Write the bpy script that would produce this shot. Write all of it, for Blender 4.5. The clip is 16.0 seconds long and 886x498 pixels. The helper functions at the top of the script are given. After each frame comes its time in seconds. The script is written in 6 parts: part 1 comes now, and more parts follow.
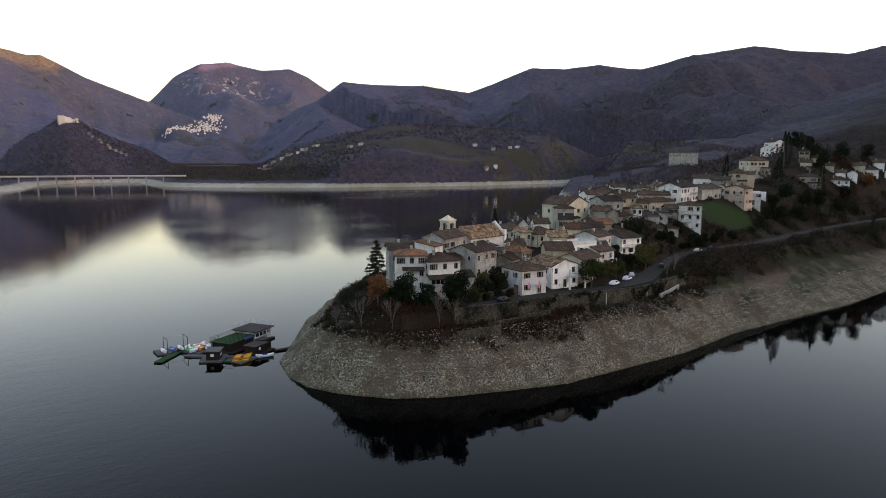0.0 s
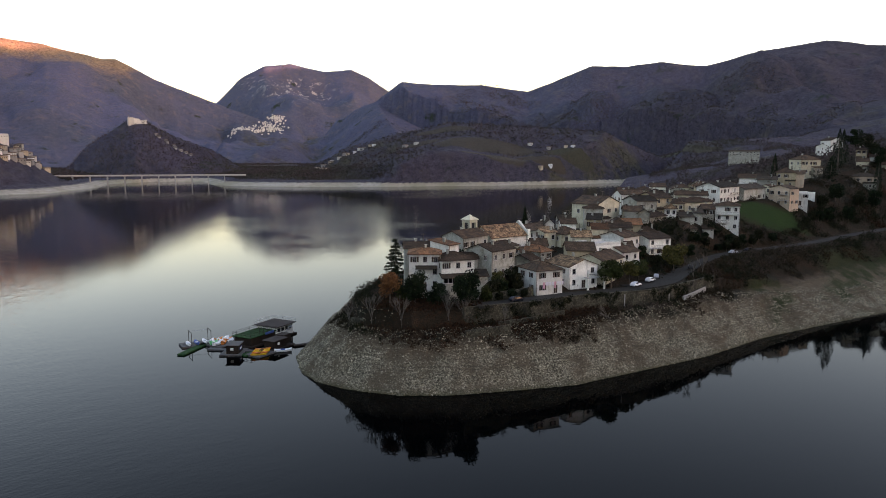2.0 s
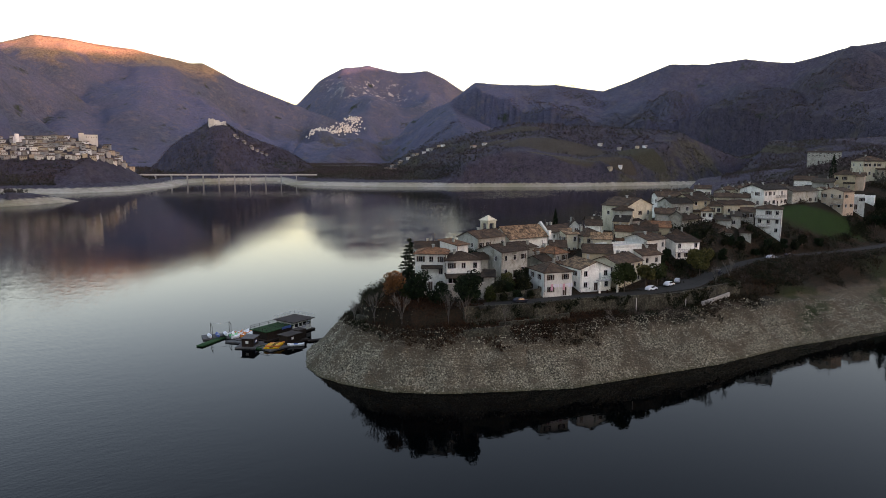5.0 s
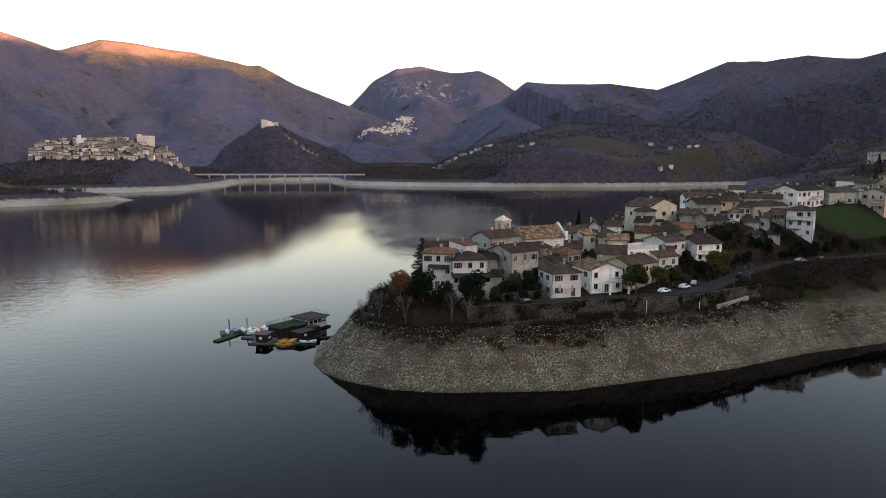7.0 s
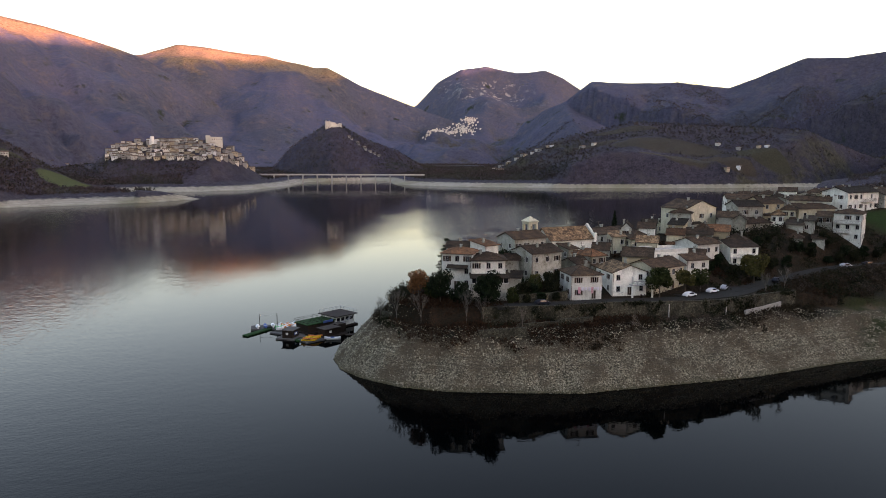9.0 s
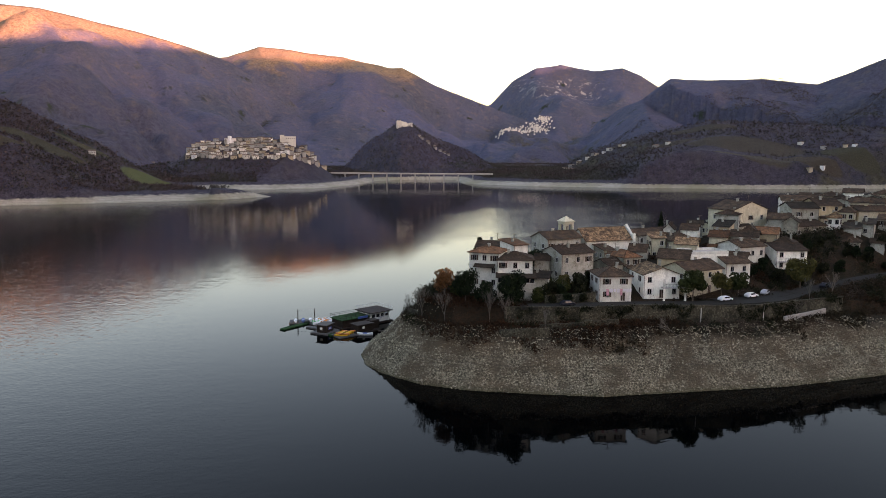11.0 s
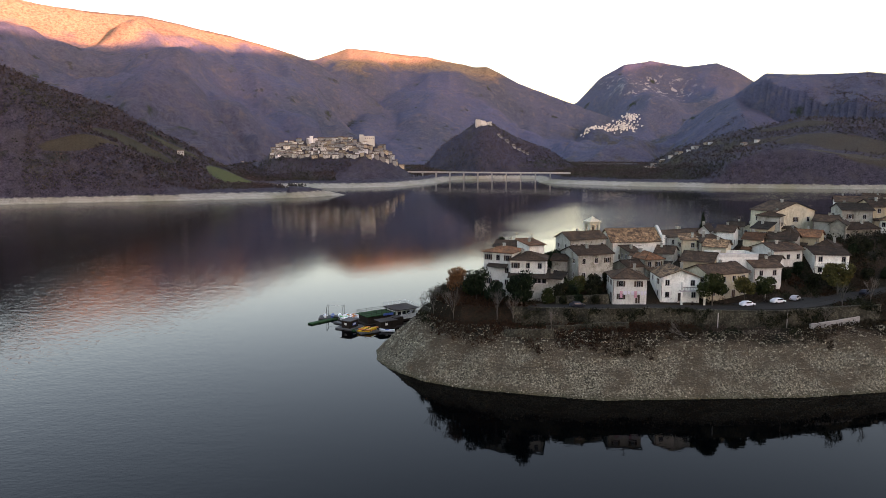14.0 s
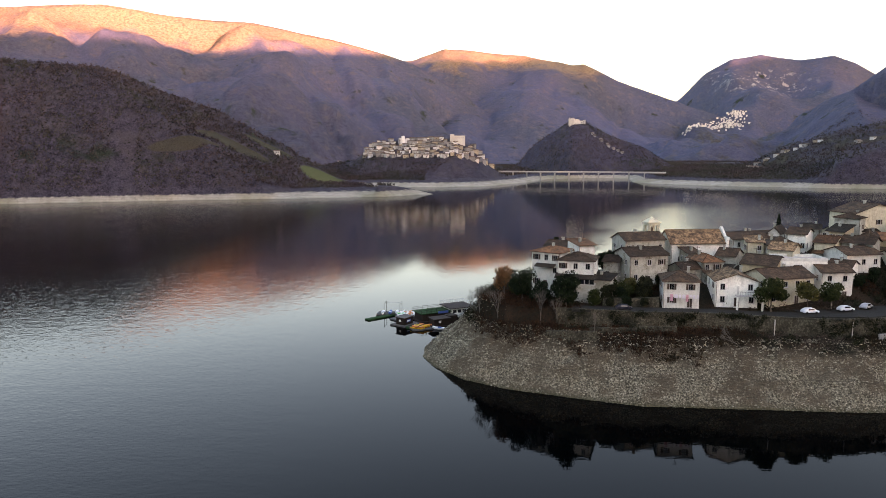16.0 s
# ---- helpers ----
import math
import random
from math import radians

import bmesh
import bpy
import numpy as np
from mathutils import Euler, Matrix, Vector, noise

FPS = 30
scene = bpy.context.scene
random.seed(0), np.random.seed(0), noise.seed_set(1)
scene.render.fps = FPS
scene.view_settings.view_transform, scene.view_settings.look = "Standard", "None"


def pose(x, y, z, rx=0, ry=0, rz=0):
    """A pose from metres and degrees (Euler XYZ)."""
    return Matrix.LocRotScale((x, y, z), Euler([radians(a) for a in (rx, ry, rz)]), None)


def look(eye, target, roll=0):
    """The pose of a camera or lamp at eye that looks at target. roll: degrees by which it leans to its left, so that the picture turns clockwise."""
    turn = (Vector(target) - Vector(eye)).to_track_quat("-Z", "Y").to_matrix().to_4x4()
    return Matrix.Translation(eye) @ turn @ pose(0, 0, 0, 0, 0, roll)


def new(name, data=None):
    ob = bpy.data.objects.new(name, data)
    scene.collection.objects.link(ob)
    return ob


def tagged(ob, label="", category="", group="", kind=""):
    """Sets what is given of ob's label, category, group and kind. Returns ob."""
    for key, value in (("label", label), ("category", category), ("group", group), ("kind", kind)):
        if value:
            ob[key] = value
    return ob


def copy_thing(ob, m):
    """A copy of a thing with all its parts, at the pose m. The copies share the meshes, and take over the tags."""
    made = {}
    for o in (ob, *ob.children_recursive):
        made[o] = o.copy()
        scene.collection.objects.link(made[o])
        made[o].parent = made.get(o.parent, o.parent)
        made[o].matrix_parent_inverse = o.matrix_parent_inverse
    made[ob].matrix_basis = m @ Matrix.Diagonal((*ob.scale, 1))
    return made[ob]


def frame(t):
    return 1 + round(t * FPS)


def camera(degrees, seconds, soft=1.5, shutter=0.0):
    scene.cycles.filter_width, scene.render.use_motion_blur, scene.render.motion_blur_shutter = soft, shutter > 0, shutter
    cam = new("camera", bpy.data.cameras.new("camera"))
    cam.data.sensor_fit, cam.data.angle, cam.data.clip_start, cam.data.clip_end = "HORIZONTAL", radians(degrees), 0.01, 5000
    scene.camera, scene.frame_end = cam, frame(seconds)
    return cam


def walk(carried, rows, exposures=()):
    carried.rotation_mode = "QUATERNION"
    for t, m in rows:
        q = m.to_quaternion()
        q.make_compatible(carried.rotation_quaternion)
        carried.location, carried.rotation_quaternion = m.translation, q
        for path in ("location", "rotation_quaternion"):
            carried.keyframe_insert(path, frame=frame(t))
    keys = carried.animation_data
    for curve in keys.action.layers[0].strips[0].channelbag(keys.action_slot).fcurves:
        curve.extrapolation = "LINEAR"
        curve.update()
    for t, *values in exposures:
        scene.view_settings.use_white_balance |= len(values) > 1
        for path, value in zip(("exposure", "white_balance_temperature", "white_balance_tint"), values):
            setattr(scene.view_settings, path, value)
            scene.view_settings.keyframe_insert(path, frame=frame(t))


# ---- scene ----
cam = camera(63.9, 16.0, 0.3)
PATH = [
    (0, (-149.923, -119.503, 52.418), (-148.567, -118.057, 52.156), 0.2),
    (0.5, (-147.892, -121.656, 52.437), (-146.565, -120.183, 52.174), 0.2),
    (1, (-145.861, -123.84, 52.453), (-144.565, -122.34, 52.189), 0.1),
    (1.5, (-143.761, -125.991, 52.512), (-142.498, -124.464, 52.248), 0.1),
    (2, (-141.472, -127.936, 52.446), (-140.244, -126.38, 52.182), 0.1),
    (2.5, (-139.235, -130.0, 52.425), (-138.048, -128.412, 52.162), 0.1),
    (3, (-136.873, -131.865, 52.458), (-135.728, -130.247, 52.194), 0.1),
    (5.5, (-125.265, -141.241, 52.611), (-124.235, -139.547, 52.348), 0.1),
    (6, (-122.782, -142.925, 52.674), (-121.784, -141.212, 52.411), 0.0),
    (6.5, (-120.35, -144.628, 52.631), (-119.387, -142.895, 52.368), 0.1),
    (7, (-117.84, -146.116, 52.651), (-116.915, -144.363, 52.387), 0.1),
    (7.5, (-115.284, -147.637, 52.642), (-114.403, -145.861, 52.379), 0.1),
    (8, (-112.687, -149.161, 52.673), (-111.851, -147.363, 52.41), 0.1),
    (8.5, (-110.105, -150.741, 52.678), (-109.314, -148.923, 52.415), 0.2),
    (9, (-107.506, -152.228, 52.702), (-106.746, -150.396, 52.439), 0.1),
    (11.5, (-93.38, -158.084, 52.714), (-92.857, -156.172, 52.448), 0.2),
    (12, (-90.385, -159.155, 52.771), (-89.89, -157.236, 52.505), 0.2),
    (12.5, (-87.437, -160.203, 52.834), (-86.97, -158.277, 52.567), 0.2),
    (13, (-84.497, -161.148, 52.858), (-84.066, -159.213, 52.591), 0.2),
    (13.5, (-81.398, -161.892, 52.919), (-81.013, -159.948, 52.65), 0.1),
    (14, (-78.277, -162.632, 52.941), (-77.949, -160.678, 52.672), -0.0),
    (14.5, (-75.186, -163.186, 52.952), (-74.92, -161.222, 52.682), -0.1),
    (15, (-72.042, -163.736, 52.883), (-71.844, -161.764, 52.613), -0.2),
    (15.5, (-68.927, -164.066, 52.825), (-68.802, -162.088, 52.555), -0.2),
    (16, (-65.813, -164.395, 52.766), (-65.753, -162.414, 52.496), -0.2),
]
walk(cam, [(t, look(eye, target, roll)) for t, eye, target, roll in PATH], [(0, 3.5, 7200, 30), (9, 3.48, 7250, 30), (13.5, 3.64, 7300, 30), (16, 3.92, 7350, 30)])

# ---- world, sun ----
SUN_HEADING, SUN_UP = 150.0, 1.6
world = bpy.data.worlds.new("dusk_sky")
scene.world = world
world.use_nodes = True
wn = world.node_tree.nodes
sky = wn.new("ShaderNodeTexSky")
sky.sky_type = "NISHITA"
sky.sun_disc = False
sky.sun_elevation = radians(1.6)
sky.sun_rotation = radians(SUN_HEADING)
sky.altitude = 500
sky.air_density, sky.dust_density, sky.ozone_density = 0.85, 1.6, 1.1
wn["Background"].inputs["Strength"].default_value = 0.15
world.node_tree.links.new(sky.outputs["Color"], wn["Background"].inputs["Color"])

sun_data = bpy.data.lights.new("sun", "SUN")
sun_data.energy = 2.3
sun_data.angle = radians(0.5)
sun_data.color = (1.0, 0.48, 0.36)
sun = new("sun", sun_data)
sd_ = Vector((math.sin(radians(SUN_HEADING)) * math.cos(radians(SUN_UP)), math.cos(radians(SUN_HEADING)) * math.cos(radians(SUN_UP)), math.sin(radians(SUN_UP))))
sun.matrix_world = look(tuple(sd_ * 900), (0, 0, 0))


# ---- materials ----
def nodes_of(name, rough=0.85, metal=0.0):
    m = bpy.data.materials.new(name)
    m.use_nodes = True
    nt = m.node_tree
    b = nt.nodes["Principled BSDF"]
    b.inputs["Roughness"].default_value = rough
    b.inputs["Metallic"].default_value = metal
    b.inputs["Specular IOR Level"].default_value = 0.12
    return m, nt, b


def noise_node(nt, scale, detail=4.0, vec=None, rough=0.6):
    n = nt.nodes.new("ShaderNodeTexNoise")
    n.inputs["Scale"].default_value = scale
    n.inputs["Detail"].default_value = detail
    n.inputs["Roughness"].default_value = rough
    if vec is not None:
        nt.links.new(vec, n.inputs["Vector"])
    return n.outputs["Fac"]


def ramp_node(nt, fac, stops):
    r = nt.nodes.new("ShaderNodeValToRGB")
    e = r.color_ramp.elements
    while len(e) < len(stops):
        e.new(0.5)
    for el, (p, c) in zip(e, stops):
        el.position, el.color = p, (*c, 1)
    nt.links.new(fac, r.inputs["Fac"])
    return r.outputs["Color"]


def mix_node(nt, fac, a, b, blend="MIX"):
    m = nt.nodes.new("ShaderNodeMix")
    m.data_type, m.blend_type = "RGBA", blend
    for sock, v in ((m.inputs["Factor"], fac), (m.inputs["A"], a), (m.inputs["B"], b)):
        if isinstance(v, (int, float)):
            sock.default_value = v
        elif isinstance(v, tuple):
            sock.default_value = (*v, 1)
        else:
            nt.links.new(v, sock)
    return m.outputs["Result"]


def math_node(nt, op, a, b=0.0, clamp=False):
    m = nt.nodes.new("ShaderNodeMath")
    m.operation, m.use_clamp = op, clamp
    for sock, v in zip(m.inputs, (a, b)):
        if isinstance(v, (int, float)):
            sock.default_value = v
        else:
            nt.links.new(v, sock)
    return m.outputs[0]


def bump_node(nt, b, height, strength, dist):
    n = nt.nodes.new("ShaderNodeBump")
    n.inputs["Strength"].default_value = strength
    n.inputs["Distance"].default_value = dist
    nt.links.new(height, n.inputs["Height"])
    nt.links.new(n.outputs["Normal"], b.inputs["Normal"])


def position(nt):
    return nt.nodes.new("ShaderNodeNewGeometry").outputs["Position"]


def surface(name, c1, c2, fine=3.0, coarse=0.25, rough=0.85, bump=0.3, dist=0.05, metal=0.0, vary=0.0, stain=None):
    """A surface of two colours mixed at a fine and a coarse scale, with relief; vary: how much objects differ."""
    m, nt, b = nodes_of(name, rough, metal)
    p = position(nt)
    f = noise_node(nt, fine, 5, p)
    c = noise_node(nt, coarse, 3, p)
    col = mix_node(nt, ramp_fac(nt, f, 0.3, 0.7), c1, c2)
    dark = tuple(v * 0.7 for v in c1) if stain is None else stain
    col = mix_node(nt, ramp_fac(nt, c, 0.5, 0.8), col, dark)
    if vary:
        inf = nt.nodes.new("ShaderNodeObjectInfo")
        hsv = nt.nodes.new("ShaderNodeHueSaturation")
        v = math_node(nt, "MULTIPLY_ADD", inf.outputs["Random"], 2 * vary)
        v.node.inputs[2].default_value = 1 - vary
        nt.links.new(v, hsv.inputs["Value"])
        nt.links.new(col, hsv.inputs["Color"])
        col = hsv.outputs["Color"]
    nt.links.new(col, b.inputs["Base Color"])
    if bump:
        bump_node(nt, b, f, bump, dist)
    return m


def ramp_fac(nt, fac, lo, hi):
    n = nt.nodes.new("ShaderNodeMapRange")
    n.inputs["From Min"].default_value, n.inputs["From Max"].default_value = lo, hi
    nt.links.new(fac, n.inputs["Value"])
    return n.outputs["Result"]


def old_plaster(name, c1, c2, grime, stone, bare=0.6):
    """Weathered render: patchy colour, rain streaks, and rubble showing where the render has fallen; bare: how rarely it has."""
    m, nt, b = nodes_of(name, 0.92)
    p = position(nt)
    inf = nt.nodes.new("ShaderNodeObjectInfo")
    shift = nt.nodes.new("ShaderNodeVectorMath")
    nt.links.new(p, shift.inputs[0])
    far_off = nt.nodes.new("ShaderNodeCombineXYZ")
    nt.links.new(math_node(nt, "MULTIPLY", inf.outputs["Random"], 90.0), far_off.inputs["X"])
    nt.links.new(far_off.outputs["Vector"], shift.inputs[1])
    q = shift.outputs["Vector"]
    fine = noise_node(nt, 2.6, 6, q, 0.7)
    patch = noise_node(nt, 0.42, 5, q, 0.65)
    tall = nt.nodes.new("ShaderNodeMapping")
    tall.inputs["Scale"].default_value = (0.8, 0.8, 0.3)
    nt.links.new(q, tall.inputs["Vector"])
    streak = noise_node(nt, 1.1, 4, tall.outputs["Vector"], 0.65)
    col = mix_node(nt, ramp_fac(nt, patch, 0.35, 0.65), c1, c2)
    col = mix_node(nt, math_node(nt, "MULTIPLY", ramp_fac(nt, streak, 0.50, 0.74), 0.6), col, grime)
    col = mix_node(nt, math_node(nt, "MULTIPLY", ramp_fac(nt, fine, 0.45, 0.75), 0.45), col, grime)
    vor = nt.nodes.new("ShaderNodeTexVoronoi")
    vor.inputs["Scale"].default_value = 2.6
    nt.links.new(q, vor.inputs["Vector"])
    rubble = mix_node(nt, vor.outputs["Color"], tuple(v * 0.45 for v in stone), tuple(v * 1.35 for v in stone))
    fallen = noise_node(nt, 0.30, 6, q, 0.7)
    col = mix_node(nt, ramp_fac(nt, fallen, bare, bare + 0.05), col, rubble)
    hsv = nt.nodes.new("ShaderNodeHueSaturation")
    v = math_node(nt, "MULTIPLY_ADD", inf.outputs["Random"], 0.45)
    v.node.inputs[2].default_value = 0.80
    nt.links.new(v, hsv.inputs["Value"])
    nt.links.new(col, hsv.inputs["Color"])
    nt.links.new(hsv.outputs["Color"], b.inputs["Base Color"])
    bump_node(nt, b, fine, 0.4, 0.05)
    return m


def stone_wall(name, c1, c2, mortar, scale=1.6):
    m, nt, b = nodes_of(name, 0.92)
    p = position(nt)
    v = nt.nodes.new("ShaderNodeTexVoronoi")
    v.inputs["Scale"].default_value = scale
    nt.links.new(p, v.inputs["Vector"])
    e = nt.nodes.new("ShaderNodeTexVoronoi")
    e.feature = "DISTANCE_TO_EDGE"
    e.inputs["Scale"].default_value = scale
    nt.links.new(p, e.inputs["Vector"])
    col = mix_node(nt, v.outputs["Color"], c1, c2)
    col = mix_node(nt, ramp_fac(nt, e.outputs["Distance"], 0.02, 0.12), mortar, col)
    big = noise_node(nt, 0.25, 4, p)
    col = mix_node(nt, ramp_fac(nt, big, 0.45, 0.75), col, tuple(x * 0.45 for x in c1))
    nt.links.new(col, b.inputs["Base Color"])
    bump_node(nt, b, e.outputs["Distance"], 0.8, 0.15)
    return m


def roof_tiles(name, c1, c2, c3):
    """Barrel tiles: rows of ribs down the slope in the roof's own u, v."""
    m, nt, b = nodes_of(name, 0.9)
    uv = nt.nodes.new("ShaderNodeUVMap")
    p = position(nt)
    sep = nt.nodes.new("ShaderNodeSeparateXYZ")
    nt.links.new(uv.outputs["UV"], sep.inputs["Vector"])
    u = math_node(nt, "SINE", math_node(nt, "MULTIPLY", sep.outputs["X"], 2 * math.pi / 0.24))
    w = math_node(nt, "FRACT", math_node(nt, "MULTIPLY", sep.outputs["Y"], 1 / 0.36))
    cell = nt.nodes.new("ShaderNodeTexVoronoi")
    cell.inputs["Scale"].default_value = 2.0
    nt.links.new(uv.outputs["UV"], cell.inputs["Vector"])
    n = noise_node(nt, 0.5, 5, p)
    fine = noise_node(nt, 5.0, 4, p)
    col = mix_node(nt, cell.outputs["Color"], c1, c2)
    col = mix_node(nt, ramp_fac(nt, n, 0.42, 0.7), col, c3)
    col = mix_node(nt, ramp_fac(nt, fine, 0.5, 0.8), col, tuple(v * 0.45 for v in c3))
    lichen = noise_node(nt, 1.3, 6, p, 0.75)
    col = mix_node(nt, math_node(nt, "MULTIPLY", ramp_fac(nt, lichen, 0.60, 0.72), 0.35), col, (0.20, 0.175, 0.12))
    inf = nt.nodes.new("ShaderNodeObjectInfo")
    hsv = nt.nodes.new("ShaderNodeHueSaturation")
    v = math_node(nt, "MULTIPLY_ADD", inf.outputs["Random"], 0.8)
    v.node.inputs[2].default_value = 0.5
    nt.links.new(v, hsv.inputs["Value"])
    nt.links.new(col, hsv.inputs["Color"])
    nt.links.new(hsv.outputs["Color"], b.inputs["Base Color"])
    h = math_node(nt, "ADD", math_node(nt, "MULTIPLY", u, 0.5), w)
    bump_node(nt, b, h, 0.7, 0.06)
    return m


FIELDS = [  # x, y, half length, half width, turn, colour
    (147, 21, 22, 8, -14, (0.020, 0.052, 0.008)), (80, -18, 12, 6, 10, (0.038, 0.046, 0.016)), (150, -16, 24, 8, -5, (0.036, 0.040, 0.016)),
    (127, -22, 22, 5, 5, (0.028, 0.040, 0.012)), (176, -21, 25, 6, -2, (0.028, 0.040, 0.012)), (72, -23, 8, 4, 10, (0.030, 0.040, 0.013)),
    (-192, 798, 36, 26, 20, (0.09, 0.115, 0.042)), (-300, 735, 46, 13, 25, (0.046, 0.045, 0.032)), (-268, 792, 34, 8, 15, (0.055, 0.058, 0.038)), (-345, 690, 44, 7, 20, (0.058, 0.050, 0.038)),
    (745, 872, 96, 38, -45, (0.054, 0.044, 0.038)), (705, 806, 58, 20, -40, (0.062, 0.051, 0.042)), (788, 768, 44, 15, -32, (0.060, 0.046, 0.038)), (862, 764, 46, 20, -35, (0.042, 0.043, 0.030)),
    (672, 978, 48, 16, -40, (0.052, 0.043, 0.038)), (1040, 640, 64, 34, -50, (0.040, 0.040, 0.030)), (1380, 900, 130, 46, -55, (0.044, 0.050, 0.031)), (760, 1010, 60, 22, -40, (0.046, 0.039, 0.035))]


def ground_material():
    """Drawn-down shore of pale stones below, scrub and bare woods above (the far woods tinted for haze), meadows and
    rock by place.
    """
    m, nt, b = nodes_of("ground", 0.95)
    c_dry = (0.16, 0.14, 0.08)
    b.inputs["Specular IOR Level"].default_value = 0.1
    p = position(nt)
    sep = nt.nodes.new("ShaderNodeSeparateXYZ")
    nt.links.new(p, sep.inputs["Vector"])
    z = sep.outputs["Z"]
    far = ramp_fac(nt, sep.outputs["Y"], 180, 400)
    n_fine = noise_node(nt, 1.7, 6, p, 0.75)
    n_mid = noise_node(nt, 0.16, 5, p)
    n_big = noise_node(nt, 0.012, 5, p)
    n_tree = noise_node(nt, 0.11, 6, p, 0.8)
    n_hill = noise_node(nt, 0.0022, 5, p)
    # stones of the shore
    vor = nt.nodes.new("ShaderNodeTexVoronoi")
    vor.inputs["Scale"].default_value = 3.0
    nt.links.new(p, vor.inputs["Vector"])
    stones = mix_node(nt, vor.outputs["Color"], (0.095, 0.084, 0.056), (0.47, 0.425, 0.30))
    stones = mix_node(nt, ramp_fac(nt, vor.outputs["Distance"], 0.42, 0.75), stones, (0.045, 0.040, 0.026))
    stones = mix_node(nt, ramp_fac(nt, n_fine, 0.34, 0.58), (0.050, 0.044, 0.030), stones)
    stones = mix_node(nt, ramp_fac(nt, n_mid, 0.44, 0.60), stones, mix_node(nt, n_fine, (0.030, 0.024, 0.015), (0.15, 0.12, 0.080)))
    # old water lines: narrow dark and pale terraces along the contours
    line = nt.nodes.new("ShaderNodeTexNoise")
    line.noise_dimensions = "1D"
    line.inputs["Scale"].default_value = 1.5
    line.inputs["Detail"].default_value = 3
    nt.links.new(math_node(nt, "ADD", z, math_node(nt, "MULTIPLY", n_mid, 0.8)), line.inputs["W"])
    stones = mix_node(nt, math_node(nt, "MULTIPLY", ramp_fac(nt, line.outputs["Fac"], 0.52, 0.68), 0.65), stones, (0.060, 0.050, 0.034))
    upper = math_node(nt, "ADD", z, math_node(nt, "MULTIPLY", n_mid, 6.0))
    stones = mix_node(nt, math_node(nt, "MULTIPLY", ramp_fac(nt, upper, 8.5, 11.0), 0.7), stones, mix_node(nt, n_fine, (0.030, 0.022, 0.014), (0.13, 0.10, 0.065)))
    wet = ramp_fac(nt, z, 0.15, 1.1)
    stones = mix_node(nt, wet, mix_node(nt, 0.5, stones, (0.06, 0.06, 0.03)), stones)
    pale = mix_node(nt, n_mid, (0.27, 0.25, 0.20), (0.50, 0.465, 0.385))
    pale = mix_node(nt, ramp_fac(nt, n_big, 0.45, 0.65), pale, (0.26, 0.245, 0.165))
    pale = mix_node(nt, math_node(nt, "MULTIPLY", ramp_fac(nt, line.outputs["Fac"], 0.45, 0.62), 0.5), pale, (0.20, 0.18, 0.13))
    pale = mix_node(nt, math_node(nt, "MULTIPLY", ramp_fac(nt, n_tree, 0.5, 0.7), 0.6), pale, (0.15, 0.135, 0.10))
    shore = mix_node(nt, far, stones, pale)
    # scrub and leaf litter on the headland
    scrub = mix_node(nt, ramp_fac(nt, n_mid, 0.35, 0.6), (0.020, 0.018, 0.011), (0.036, 0.021, 0.012))
    scrub = mix_node(nt, ramp_fac(nt, n_fine, 0.4, 0.7), scrub, (0.010, 0.011, 0.007))
    # bare winter woods, and scrubby grass between them
    n_med = noise_node(nt, 0.035, 5, p, 0.65)
    n_twig = noise_node(nt, 0.45, 4, p, 0.8)
    grain = math_node(nt, "MULTIPLY_ADD", n_twig, 0.5)
    nt.links.new(math_node(nt, "MULTIPLY", n_tree, 0.5), grain.node.inputs[2])
    wood = mix_node(nt, ramp_fac(nt, grain, 0.40, 0.60), (0.021, 0.018, 0.024), (0.080, 0.069, 0.090))
    wood = mix_node(nt, ramp_fac(nt, n_hill, 0.42, 0.60), wood, mix_node(nt, ramp_fac(nt, grain, 0.4, 0.6), (0.019, 0.020, 0.027), (0.061, 0.059, 0.078)))
    wood = mix_node(nt, math_node(nt, "MULTIPLY", ramp_fac(nt, n_med, 0.50, 0.66), 0.8), wood, mix_node(nt, grain, (0.034, 0.030, 0.031), (0.100, 0.084, 0.090)))
    # distant woods: the air's bluish violet haze is painted into their colour
    wood_hazed = mix_node(nt, ramp_fac(nt, grain, 0.36, 0.64), (0.046, 0.050, 0.085), (0.108, 0.113, 0.180))
    wood_hazed = mix_node(nt, ramp_fac(nt, n_hill, 0.40, 0.62), wood_hazed, mix_node(nt, ramp_fac(nt, grain, 0.4, 0.6), (0.034, 0.040, 0.060), (0.090, 0.096, 0.130)))
    wood_hazed = mix_node(nt, math_node(nt, "MULTIPLY", ramp_fac(nt, n_med, 0.52, 0.70), 0.7), wood_hazed, mix_node(nt, grain, (0.070, 0.060, 0.064), (0.180, 0.158, 0.158)))
    # the haze tint grows with y, from 1000 to 2300 m
    wood = mix_node(nt, ramp_fac(nt, sep.outputs["Y"], 1000, 2300), wood, wood_hazed)
    rock = mix_node(nt, n_tree, (0.16, 0.155, 0.16), (0.42, 0.41, 0.40))
    streak = nt.nodes.new("ShaderNodeMapping")
    streak.inputs["Scale"].default_value = (1.6, 1.6, 0.22)
    nt.links.new(p, streak.inputs["Vector"])
    n_rock = noise_node(nt, 0.02, 5, streak.outputs["Vector"], 0.7)
    crag = math_node(nt, "MULTIPLY", ramp_fac(nt, sep.outputs["Y"], 3000, 3200), ramp_fac(nt, n_rock, 0.55, 0.61))
